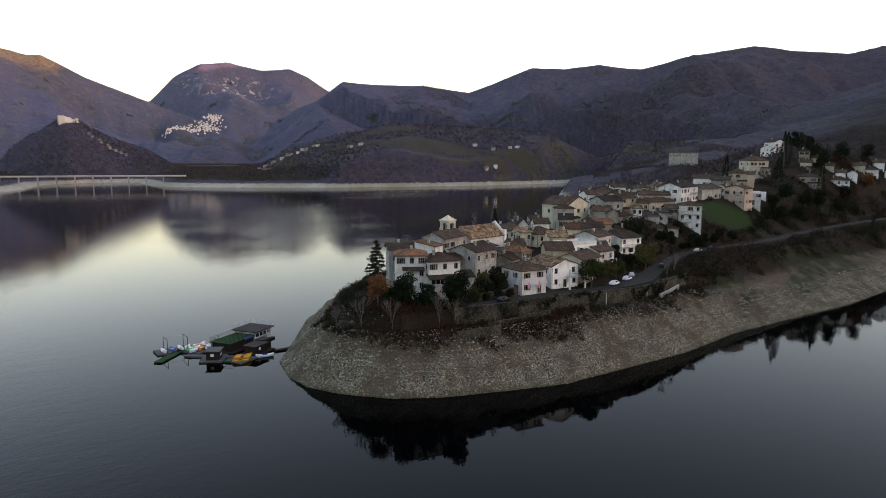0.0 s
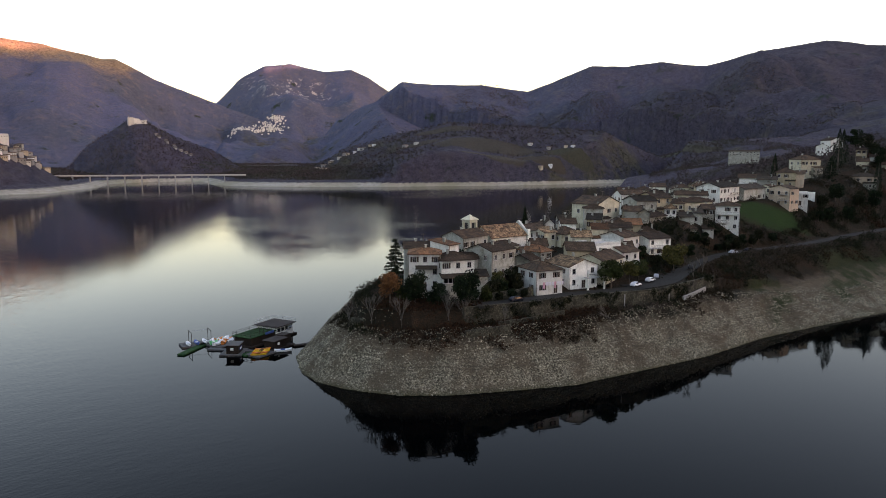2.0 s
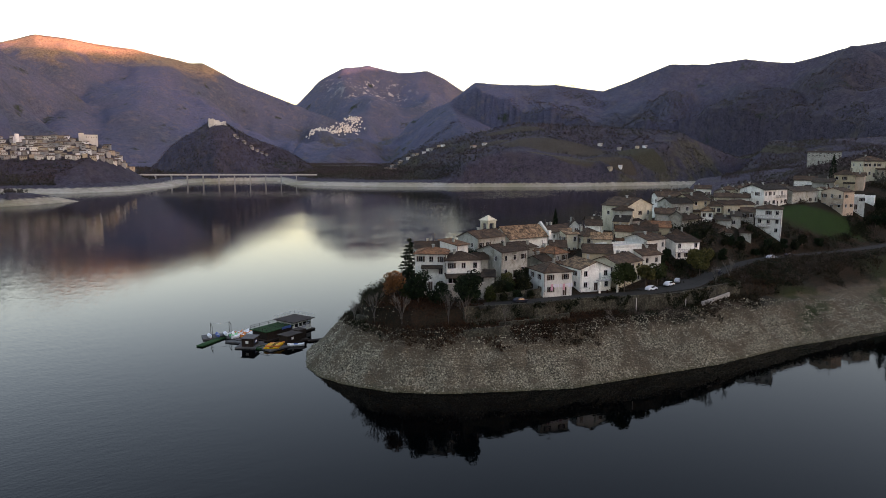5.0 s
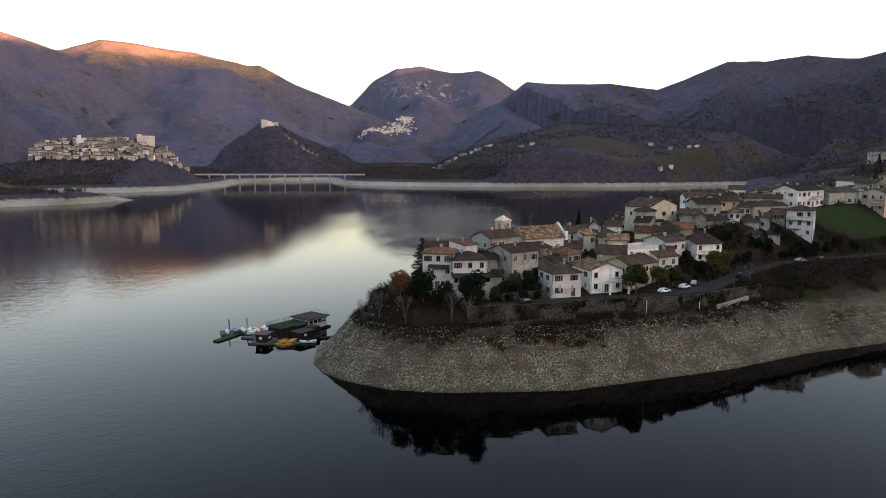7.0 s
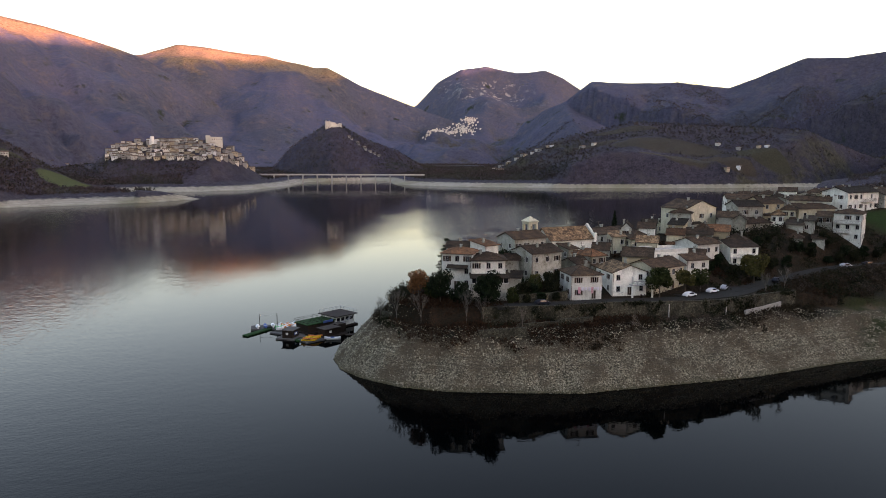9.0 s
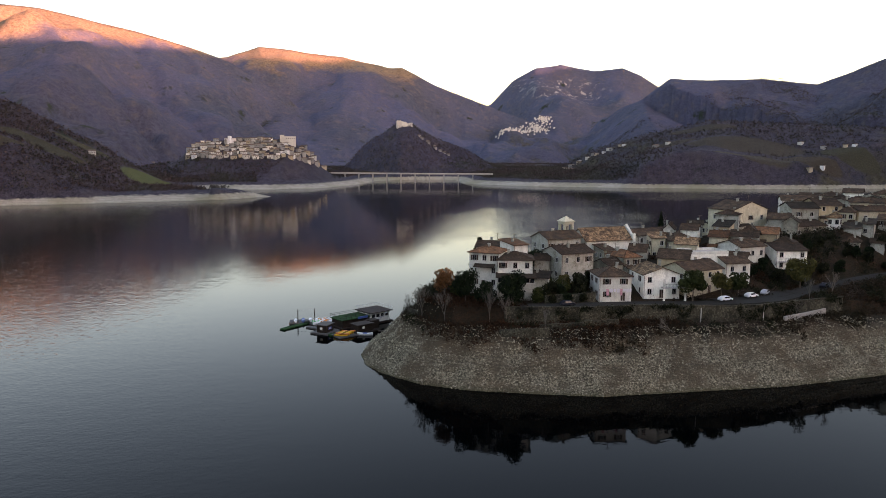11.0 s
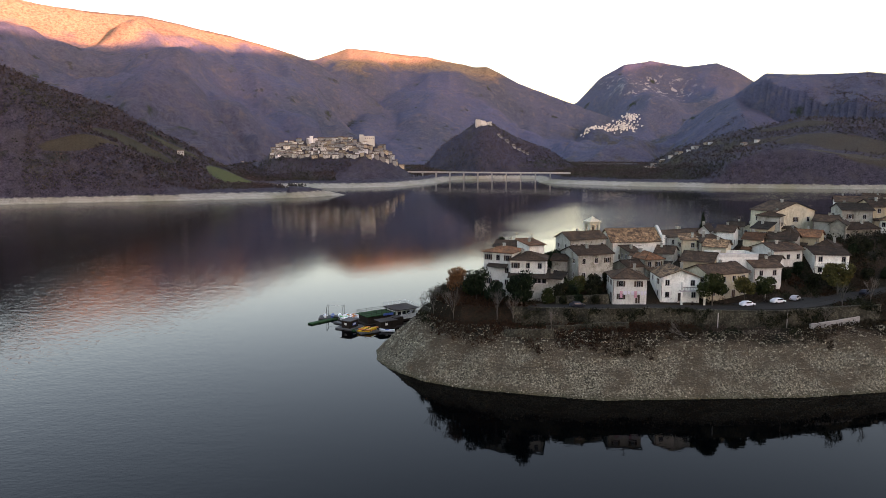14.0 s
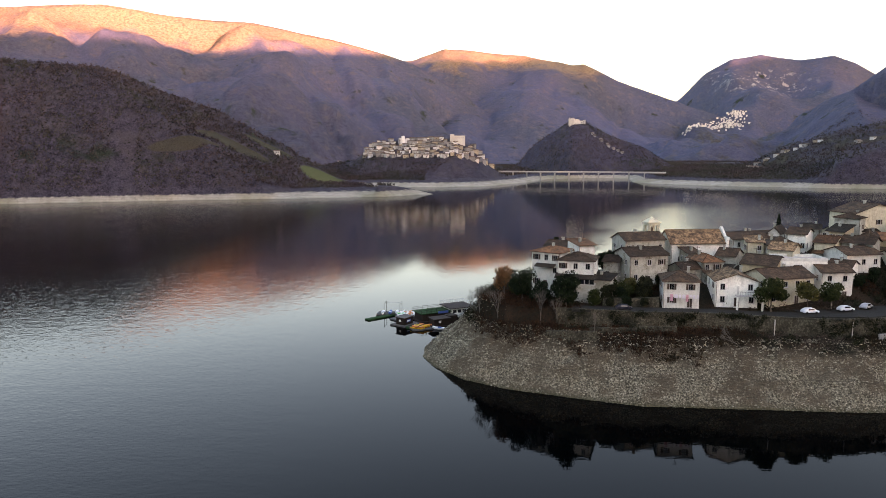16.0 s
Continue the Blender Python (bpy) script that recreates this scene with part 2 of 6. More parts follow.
    crag = math_node(nt, "MULTIPLY", crag, math_node(nt, "MULTIPLY", ramp_fac(nt, sep.outputs["X"], 1450, 1560), ramp_fac(nt, sep.outputs["X"], 1960, 1800)), True)
    crag = math_node(nt, "MULTIPLY", crag, math_node(nt, "MULTIPLY", ramp_fac(nt, z, 300, 360), ramp_fac(nt, z, 490, 450)), True)
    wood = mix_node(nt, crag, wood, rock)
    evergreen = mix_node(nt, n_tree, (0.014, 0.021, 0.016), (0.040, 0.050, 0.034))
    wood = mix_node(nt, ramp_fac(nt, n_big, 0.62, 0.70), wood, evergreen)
    grass = mix_node(nt, ramp_fac(nt, n_tree, 0.38, 0.62), (0.030, 0.030, 0.020), (0.085, 0.074, 0.050))
    open_ = math_node(nt, "MULTIPLY", ramp_fac(nt, n_hill, 0.5, 0.58), ramp_fac(nt, z, 190, 60))
    open_ = math_node(nt, "MULTIPLY", open_, math_node(nt, "MULTIPLY", ramp_fac(nt, sep.outputs["X"], 480, 560), ramp_fac(nt, n_med, 0.36, 0.54)), True)
    wood = mix_node(nt, math_node(nt, "MULTIPLY", open_, ramp_fac(nt, n_big, 0.42, 0.52), True), wood, grass)
    # meadows and ploughed fields
    for cx, cy, rx, ry, turn, c in FIELDS:
        mp = nt.nodes.new("ShaderNodeMapping")
        mp.vector_type = "TEXTURE"
        mp.inputs["Location"].default_value = (cx, cy, 0)
        mp.inputs["Rotation"].default_value = (0, 0, radians(turn))
        mp.inputs["Scale"].default_value = (rx, ry, 1e6)
        nt.links.new(p, mp.inputs["Vector"])
        ln = nt.nodes.new("ShaderNodeVectorMath")
        ln.operation = "LENGTH"
        nt.links.new(mp.outputs["Vector"], ln.inputs[0])
        d = math_node(nt, "ADD", ln.outputs["Value"], math_node(nt, "MULTIPLY", n_big if rx > 25 else n_mid, 0.9))
        c = mix_node(nt, n_mid, c, tuple(v * 0.55 for v in c))
        if rx > 25:
            c = mix_node(nt, ramp_fac(nt, n_fine, 0.45, 0.75), c, tuple(v * 0.7 for v in c_dry))
            wood = mix_node(nt, ramp_fac(nt, d, 1.5, 1.36), wood, c)
        else:
            c = mix_node(nt, ramp_fac(nt, n_fine, 0.42, 0.68), c, (0.016, 0.020, 0.008))
            d = math_node(nt, "ADD", d, math_node(nt, "MULTIPLY", n_fine, 0.5))
            scrub = mix_node(nt, ramp_fac(nt, d, 2.05, 1.45), scrub, c)
            stones = mix_node(nt, ramp_fac(nt, d, 1.95, 1.4), stones, mix_node(nt, math_node(nt, "MULTIPLY", ramp_fac(nt, n_mid, 0.62, 0.42), 0.85), stones, c))
            shore = mix_node(nt, far, stones, pale)
    # dry pasture on the high ridges
    pasture = mix_node(nt, ramp_fac(nt, n_tree, 0.35, 0.65), (0.10, 0.066, 0.045), (0.29, 0.215, 0.145))
    high = math_node(nt, "ADD", z, math_node(nt, "MULTIPLY", n_big, 160))
    high = math_node(nt, "ADD", high, math_node(nt, "MULTIPLY", n_hill, 220))
    wood = mix_node(nt, math_node(nt, "MULTIPLY", ramp_fac(nt, high, 610, 665), ramp_fac(nt, sep.outputs["X"], 1150, 850)), wood, pasture)
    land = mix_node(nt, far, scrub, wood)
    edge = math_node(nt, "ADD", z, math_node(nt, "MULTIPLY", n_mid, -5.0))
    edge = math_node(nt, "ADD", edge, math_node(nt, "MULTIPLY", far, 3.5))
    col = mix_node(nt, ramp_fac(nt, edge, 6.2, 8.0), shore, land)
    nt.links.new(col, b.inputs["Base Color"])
    h = mix_node(nt, far, vor.outputs["Distance"], grain)
    bn = nt.nodes.new("ShaderNodeBump")
    bn.inputs["Strength"].default_value = 0.9
    nt.links.new(math_node(nt, "MULTIPLY_ADD", far, 3.5), bn.inputs["Distance"])
    bn.inputs["Distance"].links[0].from_node.inputs[2].default_value = 0.25
    nt.links.new(h, bn.inputs["Height"])
    nt.links.new(bn.outputs["Normal"], b.inputs["Normal"])
    return m


GUSTS = [(190, 430, 240, 90, 55, 1.6), (440, 600, 130, 60, 35, 1.6)]  # where the breeze ruffles the lake


def water_material():
    """Still water: long low swell and small ripples, rougher where the breeze touches it."""
    m, nt, b = nodes_of("lake_water", 0.03)
    b.inputs["Base Color"].default_value = (0.0003, 0.0006, 0.0008, 1)
    b.inputs["IOR"].default_value = 1.12
    b.inputs["Specular IOR Level"].default_value = 0.5
    p = position(nt)
    mp = nt.nodes.new("ShaderNodeMapping")
    mp.inputs["Rotation"].default_value = (0, 0, radians(25))
    mp.inputs["Scale"].default_value = (0.8, 1.5, 1.0)
    nt.links.new(p, mp.inputs["Vector"])
    ripple = noise_node(nt, 0.75, 1.5, mp.outputs["Vector"])
    swell = noise_node(nt, 0.16, 1, mp.outputs["Vector"])
    sep = nt.nodes.new("ShaderNodeSeparateXYZ")
    nt.links.new(p, sep.inputs["Vector"])
    breeze = noise_node(nt, 0.018, 4, p)
    amount = math_node(nt, "MULTIPLY_ADD", ramp_fac(nt, sep.outputs["Y"], 60, 300), 0.35)
    amount.node.inputs[2].default_value = 0.15
    west = math_node(nt, "MULTIPLY", ramp_fac(nt, sep.outputs["X"], -70, -230), 1.6)
    amount = math_node(nt, "ADD", amount, west)
    for cx, cy, rx, ry, turn, k in GUSTS:
        mp2 = nt.nodes.new("ShaderNodeMapping")
        mp2.vector_type = "TEXTURE"
        mp2.inputs["Location"].default_value = (cx, cy, 0)
        mp2.inputs["Rotation"].default_value = (0, 0, radians(turn))
        mp2.inputs["Scale"].default_value = (rx, ry, 1e6)
        nt.links.new(p, mp2.inputs["Vector"])
        ln = nt.nodes.new("ShaderNodeVectorMath")
        ln.operation = "LENGTH"
        nt.links.new(mp2.outputs["Vector"], ln.inputs[0])
        d = math_node(nt, "ADD", ln.outputs["Value"], math_node(nt, "MULTIPLY", breeze, 1.4))
        amount = math_node(nt, "ADD", amount, math_node(nt, "MULTIPLY", ramp_fac(nt, d, 1.8, 0.9), k))
    height = math_node(nt, "MULTIPLY", amount, math_node(nt, "ADD", ripple, math_node(nt, "MULTIPLY", swell, 1.2)))
    bump_node(nt, b, height, 0.26, 0.12)
    return m


MAT_GROUND = ground_material()
MAT_WATER = water_material()
MAT_PLASTER = {
    "white": old_plaster("white_plaster", (0.78, 0.77, 0.69), (0.66, 0.65, 0.57), (0.29, 0.285, 0.23), (0.27, 0.26, 0.205), 0.67),
    "cream": old_plaster("cream_plaster", (0.58, 0.53, 0.38), (0.46, 0.425, 0.31), (0.21, 0.195, 0.14), (0.26, 0.24, 0.175), 0.63),
    "grey": old_plaster("grey_weathered_plaster", (0.40, 0.395, 0.335), (0.27, 0.265, 0.22), (0.105, 0.102, 0.08), (0.23, 0.22, 0.17), 0.55),
    "tan": old_plaster("tan_plaster", (0.44, 0.365, 0.235), (0.35, 0.295, 0.19), (0.17, 0.148, 0.098), (0.24, 0.215, 0.155), 0.63),
    "pink": old_plaster("peach_plaster", (0.50, 0.385, 0.275), (0.42, 0.33, 0.235), (0.22, 0.175, 0.13), (0.24, 0.215, 0.16), 0.67),
    "stone": stone_wall("rubble_stone", (0.21, 0.20, 0.155), (0.37, 0.35, 0.27), (0.25, 0.24, 0.195), 2.2),
}
MAT_ROOF = {
    "brown": roof_tiles("brown_tiles", (0.044, 0.028, 0.018), (0.115, 0.072, 0.044), (0.028, 0.022, 0.016)),
    "orange": roof_tiles("orange_tiles", (0.120, 0.056, 0.028), (0.265, 0.130, 0.064), (0.070, 0.041, 0.025)),
    "mottled": roof_tiles("mottled_tiles", (0.060, 0.037, 0.022), (0.450, 0.285, 0.155), (0.045, 0.031, 0.022)),
    "dark": roof_tiles("dark_tiles", (0.030, 0.024, 0.018), (0.070, 0.053, 0.036), (0.024, 0.020, 0.016)),
}
MAT_WALLSTONE = stone_wall("retaining_stone", (0.022, 0.021, 0.014), (0.125, 0.118, 0.085), (0.036, 0.034, 0.024), 2.3)
MAT_GLASS, _nt, _b = nodes_of("window_glass", 0.12)
_b.inputs["Base Color"].default_value = (0.012, 0.013, 0.015, 1)
_b.inputs["Specular IOR Level"].default_value = 0.5
MAT_FRAME = surface("painted_wood", (0.45, 0.42, 0.38), (0.38, 0.35, 0.31), 6, 1, 0.6, 0.1, 0.01)
MAT_SHUTTER = surface("dark_shutter_wood", (0.05, 0.035, 0.025), (0.08, 0.055, 0.04), 6, 1, 0.7, 0.1, 0.01, vary=0.3)
MAT_SILL = surface("stone_sill", (0.5, 0.48, 0.44), (0.4, 0.38, 0.35), 5, 1, 0.85, 0.1, 0.01)
MAT_ASPHALT = surface("asphalt", (0.018, 0.0175, 0.015), (0.036, 0.035, 0.030), 2.0, 0.15, 0.92, 0.2, 0.02)


# ---- the land ----
def lattice(ix, iy):
    h = (ix.astype(np.int64) * 374761393 + iy.astype(np.int64) * 668265263) & 0xFFFFFFFF
    h = ((h ^ (h >> 13)) * 1274126177) & 0xFFFFFFFF
    return ((h ^ (h >> 16)) & 0xFFFF) / 65535.0


def vnoise(x, y):
    ix, iy = np.floor(x), np.floor(y)
    fx, fy = x - ix, y - iy
    fx, fy = fx * fx * (3 - 2 * fx), fy * fy * (3 - 2 * fy)
    a, b_ = lattice(ix, iy), lattice(ix + 1, iy)
    c, d = lattice(ix, iy + 1), lattice(ix + 1, iy + 1)
    return (a + (b_ - a) * fx) * (1 - fy) + (c + (d - c) * fx) * fy - 0.5


def fbm(x, y, octaves=4):
    s = 0
    for k in range(octaves):
        s = s + vnoise(x * 2 ** k + 17.3 * k, y * 2 ** k - 9.1 * k) / 2 ** k
    return s


def seg_dist(x, y, pts):
    """The distance to a polyline of (x, y, z) and the height of its nearest point."""
    best, zb = np.full(x.shape, 1e9), np.zeros(x.shape)
    for (x0, y0, z0), (x1, y1, z1) in zip(pts[:-1], pts[1:]):
        dx, dy = x1 - x0, y1 - y0
        t = np.clip(((x - x0) * dx + (y - y0) * dy) / (dx * dx + dy * dy), 0, 1)
        d = np.hypot(x - x0 - t * dx, y - y0 - t * dy)
        near = d < best
        best = np.where(near, d, best)
        zb = np.where(near, z0 + t * (z1 - z0), zb)
    return best, zb


# The lake's outline: the headland, the bay behind it, the far shore, the bridge's narrows, the left bank, the near side.
HEADLAND = [(500, -200), (400, -95), (260, -48), (166, -38), (125, -37), (89, -32), (55, -28), (24, -28.5), (0, -25.5), (-20, -23), (-34, -17),
            (-46, -11.5), (-56, -4), (-62.5, 6), (-65.5, 15), (-65, 24), (-60, 37), (-51, 47), (-30, 72), (20, 92), (100, 118), (200, 160),
            (350, 260), (520, 400), (700, 530), (900, 610)]
FARSHORE = [(1184, 790), (942, 712), (743, 738), (620, 785), (505, 835), (380, 915), (318, 1000), (300, 1060), (318, 1130), (340, 1230), (260, 1265), (170, 1200),
            (135, 1110), (104, 1043), (35, 935), (-53, 912), (-120, 924), (-200, 880), (-110, 800), (-48, 740), (-111, 691), (-210, 666),
            (-326, 648), (-429, 622), (-700, 540), (-950, 250), (-800, -350), (-250, -700), (250, -600)]
LAKE = HEADLAND + FARSHORE


def shore_distance(x, y):
    """Metres inland from the lake's edge, negative on the water."""
    best, inside = np.full(x.shape, 1e9), np.zeros(x.shape, bool)
    for (x0, y0), (x1, y1) in zip(LAKE, LAKE[1:] + LAKE[:1]):
        dx, dy = x1 - x0, y1 - y0
        t = np.clip(((x - x0) * dx + (y - y0) * dy) / (dx * dx + dy * dy), 0, 1)
        best = np.minimum(best, np.hypot(x - x0 - t * dx, y - y0 - t * dy))
        if y0 != y1:
            inside ^= ((y0 > y) != (y1 > y)) & (x < dx * (y - y0) / dy + x0)
    return np.where(inside, -best, best)


RIDGES = [
    ([(600, 320, 30), (690, 350, 44), (760, 372, 51), (900, 420, 50), (1150, 500, 70)], 0.16, 0.14, 4),  # crest points, slope near the crest, slope of the foot, how deep spurs cut
    ([(1150, 3900, 250), (1394, 3879, 351), (1513, 3833, 484), (1635, 3780, 559), (1771, 3717, 577), (1934, 3633, 538), (2079, 3550, 550), (2165, 3498, 503), (2300, 3420, 400), (2600, 3200, 380)], 0.75, 0.45, 60),
    ([(-400, 3437, 470), (-99, 3437, 503), (53, 3435, 560), (233, 3424, 545), (454, 3398, 521), (673, 3358, 474), (727, 3346, 479), (889, 3305, 394), (1155, 3220, 290), (1350, 3120, 200)], 0.55, 0.40, 70),
    ([(-2300, 1900, 520), (-1531, 2453, 562), (-1240, 2596, 609), (-923, 2714, 567), (-733, 2764, 564), (-531, 2802, 526), (-440, 2814, 513), (-317, 2827, 484), (-95, 2837, 418), (133, 2830, 284), (226, 2822, 192)], 0.5, 0.32, 90),
    ([(1050, 1500, 60), (1160, 1800, 150), (1328, 2140, 246), (1406, 2087, 319), (1497, 2020, 311), (1643, 1900, 312), (1765, 1784, 288), (1823, 1724, 318), (1919, 1615, 373), (1996, 1519, 365), (2067, 1422, 379), (2149, 1297, 363), (2211, 1190, 395), (2320, 971, 427), (2364, 866, 406), (2420, 710, 383), (2450, 609, 390), (2600, 200, 400)], 0.5, 0.26, 80),
    ([(563, 1200, 40), (709, 1111, 95), (801, 1040, 118), (931, 921, 110), (1044, 789, 95), (1138, 649, 80), (1350, 400, 100)], 0.25, 0.16, 22),
    ([(135, 1423, 30), (209, 1411, 86), (262, 1402, 120), (289, 1395, 118), (343, 1381, 86), (414, 1360, 60), (484, 1336, 32)], 0.62, 0.5, 8),
    ([(-260, 1180, 40), (-184, 1135, 48), (-145, 1130, 70), (-86, 1125, 74), (3, 1120, 78), (43, 1111, 52), (83, 1107, 26)], 0.42, 0.35, 6),
    ([(-1300, 500, 260), (-800, 640, 190), (-600, 720, 168), (-474, 754, 160), (-443, 767, 152), (-393, 785, 128), (-333, 803, 106), (-281, 815, 76), (-233, 824, 54), (-183, 831, 34), (-116, 820, 17)], 0.42, 0.32, 14),
    # unseen ring of hills, added so the low sun reaches only high crests
    ([(3300, 1750, 470), (3500, 1230, 500), (4100, 700, 672), (3400, -100, 644), (2800, -450, 640), (2400, -900, 620), (1800, -1700, 545), (900, -2250, 545), (-200, -2500, 545), (-1500, -2200, 540), (-2500, -1000, 500), (-2700, 600, 500), (-2300, 1900, 520)], 0.5, 0.28, 30),
]
VILLAGE_LEVELS = [(-70, 16), (-35, 18.0), (0, 20.0), (50, 25.0), (100, 28.5), (150, 32.5), (190, 33), (235, 40), (290, 50), (335, 55), (390, 48), (450, 38), (600, 36), (900, 42)]


ROAD = [(-60, 24, 14.6), (-52, 12, 16), (-40, 2.5, 16.2), (-30, 1.0, 16.0), (-20, -0.6, 15.8), (-10, -1.6, 15.7), (3, -3.4, 15.6), (14, -6.4, 15.6), (26, -8.2, 15.6), (38, -7.5, 15.5), (50, -3, 15.5), (70, 4, 16.0), (95, 8.3, 17.0), (124, 4.4, 17.5), (145, 1.0, 18.0), (185, 1.5, 18.5), (233, -2, 19.5), (273, -7.5, 20.3), (340, -20, 22), (420, -30, 24)]


WALL_LINE = [(-60, 13.5), (-45, 14.0), (-29, 17.0), (-10.5, 19.8), (3, 19.6), (14.5, 16.9), (27, 15.4), (43, 16.8), (60, 18)]  # x, metres inland of the wall


def land(x, y):
    """The height of the ground, all over."""
    sd = shore_distance(x, y)
    # headland
    east = np.clip((x - 50) / 60, 0, 1)
    wsd = np.interp(x, *zip(*WALL_LINE))
    bank = np.interp(sd, [-40, 0, 10.5, 13, 14], [-26, 0, 9.3, 10.9, 11.3])
    bank = np.where(sd > 14, 11.3 + (sd - 14) * 0.12, bank)
    bank = np.where(sd > wsd, np.minimum(bank + (sd - wsd) * 9, 15.4), bank)
    bank_e = np.interp(sd, [-40, 0, 10, 24, 30, 60], [-20, 0, 4.2, 11.0, 16.5, 17.8])
    low = bank * (1 - east) + bank_e * east
    lx, lz = zip(*VILLAGE_LEVELS)
    crest = np.interp(x, lx, lz)
    begin = 24 + 0.2 * np.clip(x - 30, 0, 80)
    run = np.interp(x, [0, 60, 110, 171, 240, 400], [22, 24, 23, 33, 46, 70])
    up = np.clip((sd - begin) / run, 0, 1)
    head = low + (crest - 15.8 - 1.5 * east) * up * up * (3 - 2 * up) * (sd > 24)
    behind = np.clip((y - 62 - 0.16 * (x - 200)) / 90, 0, 1) * np.clip((x - 190) / 60, 0, 1)
    head = head - np.minimum(behind * 24, np.maximum(head - 14, 0))
    rough = fbm(x * 0.35, y * 0.35, 4) * np.interp(sd, [0, 3, 11, 14, 18, 30], [0.15, 0.9, 1.2, 0.5, 0.05, 0.1])
    gully = np.abs(fbm(x * 0.11 + 3, y * 0.11, 3)) * np.interp(sd, [0, 2, 9, 13], [0, 1.6, 1.6, 0])
    head = head - gully + 0.3 * (gully > 0)
    head = head + rough
    on_bank = np.interp(sd, [0.3, 2, 12, 16], [0, 1, 1, 0])
    lump = fbm(x * 0.62 + 11, y * 0.62, 3)
    head = head + on_bank * (np.maximum(lump, -0.1) * 0.75 + 0.16 * np.sin(head * 6.0 + 5 * fbm(x * 0.05, y * 0.05, 2)))
    rd, rz = seg_dist(x, y, ROAD[4:])
    k = np.clip((rd - 3.6) / 3.0, 0, 1)
    k = np.where((sd <= 14) | ((x < 58) & (sd < wsd + 0.4)), 1.0, k)
    head = (rz - 0.25) * (1 - k) + head * k
    # far land
    foot = np.interp(sd, [-60, 0, 30, 60, 200], [-25, 0, 8, 11, 22])
    far = foot
    spur = fbm(x / 420 + 3.1, y / 420, 4)
    fine = fbm(x / 90, y / 90, 4)
    inland = np.clip(sd / 120, 0, 1)
    for pts, s0, s1, cut in RIDGES:
        d, zc = seg_dist(x, y, pts)
        drop = np.where(d < 250, d * s0, 250 * s0 + (d - 250) * s1)
        fold = 0.22 - np.abs(fbm(x / 640 + 1.7, y / 640 - 4.2, 3)) * 1.5
        hgt = zc - drop + fold * cut * 2.2 * np.clip(d / 260, 0, 1) * np.clip((700 - d) / 300 + 0.4, 0.25, 1) + (spur * cut * 1.6 + fine * cut * 0.22) * np.clip(d / 220, 0, 1)
        ex, ey = pts[-1][0] - pts[0][0], pts[-1][1] - pts[0][1]
        el = math.hypot(ex, ey)
        u, v = (x * ex + y * ey) / el, (y * ex - x * ey) / el
        gully = np.minimum(np.abs(fbm(u / 190 + 0.35 * spur, v / 620 + 2.2, 4)) - 0.30, 0.0)
        hgt = hgt + gully * cut * 0.95 * np.clip(d / 170, 0, 1) * np.clip(hgt / 60, 0, 1)
        hgt = hgt * np.clip((zc - 0) / 60, 0, 1)
        far = np.maximum(far, np.minimum(hgt, foot + sd * 1.2))
    far = np.where(sd > 0, far + fine * 3 * inland, foot)
    t = np.clip((y + 0.55 * (x - 500) - 330) / 120, 0, 1)
    t = np.where((x < -120) | (y < -120) | (x > 1000), 1.0, t)
    t = np.where((x >= 600) & (x <= 1000), np.maximum(t, np.clip((x - 600) / 400, 0, 1)), t)
    return head * (1 - t) + far * t


def ground_at(x, y):
    return float(land(np.array([float(x)]), np.array([float(y)]))[0])


def grid_mesh(name, X, Y, Z, wrap):
    n, m = X.shape
    co = np.stack([X, Y, Z], -1).reshape(-1, 3)
    i, j = np.meshgrid(np.arange(n - 1), np.arange(m if wrap else m - 1), indexing="ij")
    j2 = (j + 1) % m
    q = np.stack([i * m + j, i * m + j2, (i + 1) * m + j2, (i + 1) * m + j], -1).reshape(-1, 4)
    me = bpy.data.meshes.new(name)
    me.vertices.add(len(co))
    me.vertices.foreach_set("co", co.ravel())
    me.loops.add(q.size)
    me.loops.foreach_set("vertex_index", q.ravel().astype(np.int32))
    me.polygons.add(len(q))
    me.polygons.foreach_set("loop_start", np.arange(0, q.size, 4, dtype=np.int32))
    me.update(calc_edges=True)
    me.polygons.foreach_set("use_smooth", np.ones(len(q), bool))
    return me


heading = np.concatenate([np.arange(-39, 84, 0.225), np.arange(86, 320, 3.0)])
radius = np.concatenate([[3, 40, 80], 100 * 1.0066 ** np.arange(592)])
RR, TT = np.meshgrid(radius, np.radians(heading), indexing="ij")
GX, GY = -105 + RR * np.sin(TT), -150 + RR * np.cos(TT)
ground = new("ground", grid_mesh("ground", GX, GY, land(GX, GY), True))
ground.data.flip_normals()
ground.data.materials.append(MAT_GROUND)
tagged(ground, "stony drawn-down lake shore rising to scrub and bare wooded hills", "ground", kind="structure")

wm = bpy.data.meshes.new("water")
wm.from_pydata([(-1500, -1200, 0), (1700, -1200, 0), (1700, 1500, 0), (-1500, 1500, 0)], [], [(0, 1, 2, 3)])
water = new("water", wm)
wm.materials.append(MAT_WATER)
tagged(water, "still dark lake water mirroring sky and hills", "lake", kind="structure")


# ---- building kit ----
def part(name, bm, material, parent=None, label=""):
    me = bpy.data.meshes.new(name)
    bm.to_mesh(me)
    bm.free()
    if material is not None:
        me.materials.append(material)
    ob = new(name, me)
    ob.parent = parent
    if label:
        ob["label"] = label
    return ob


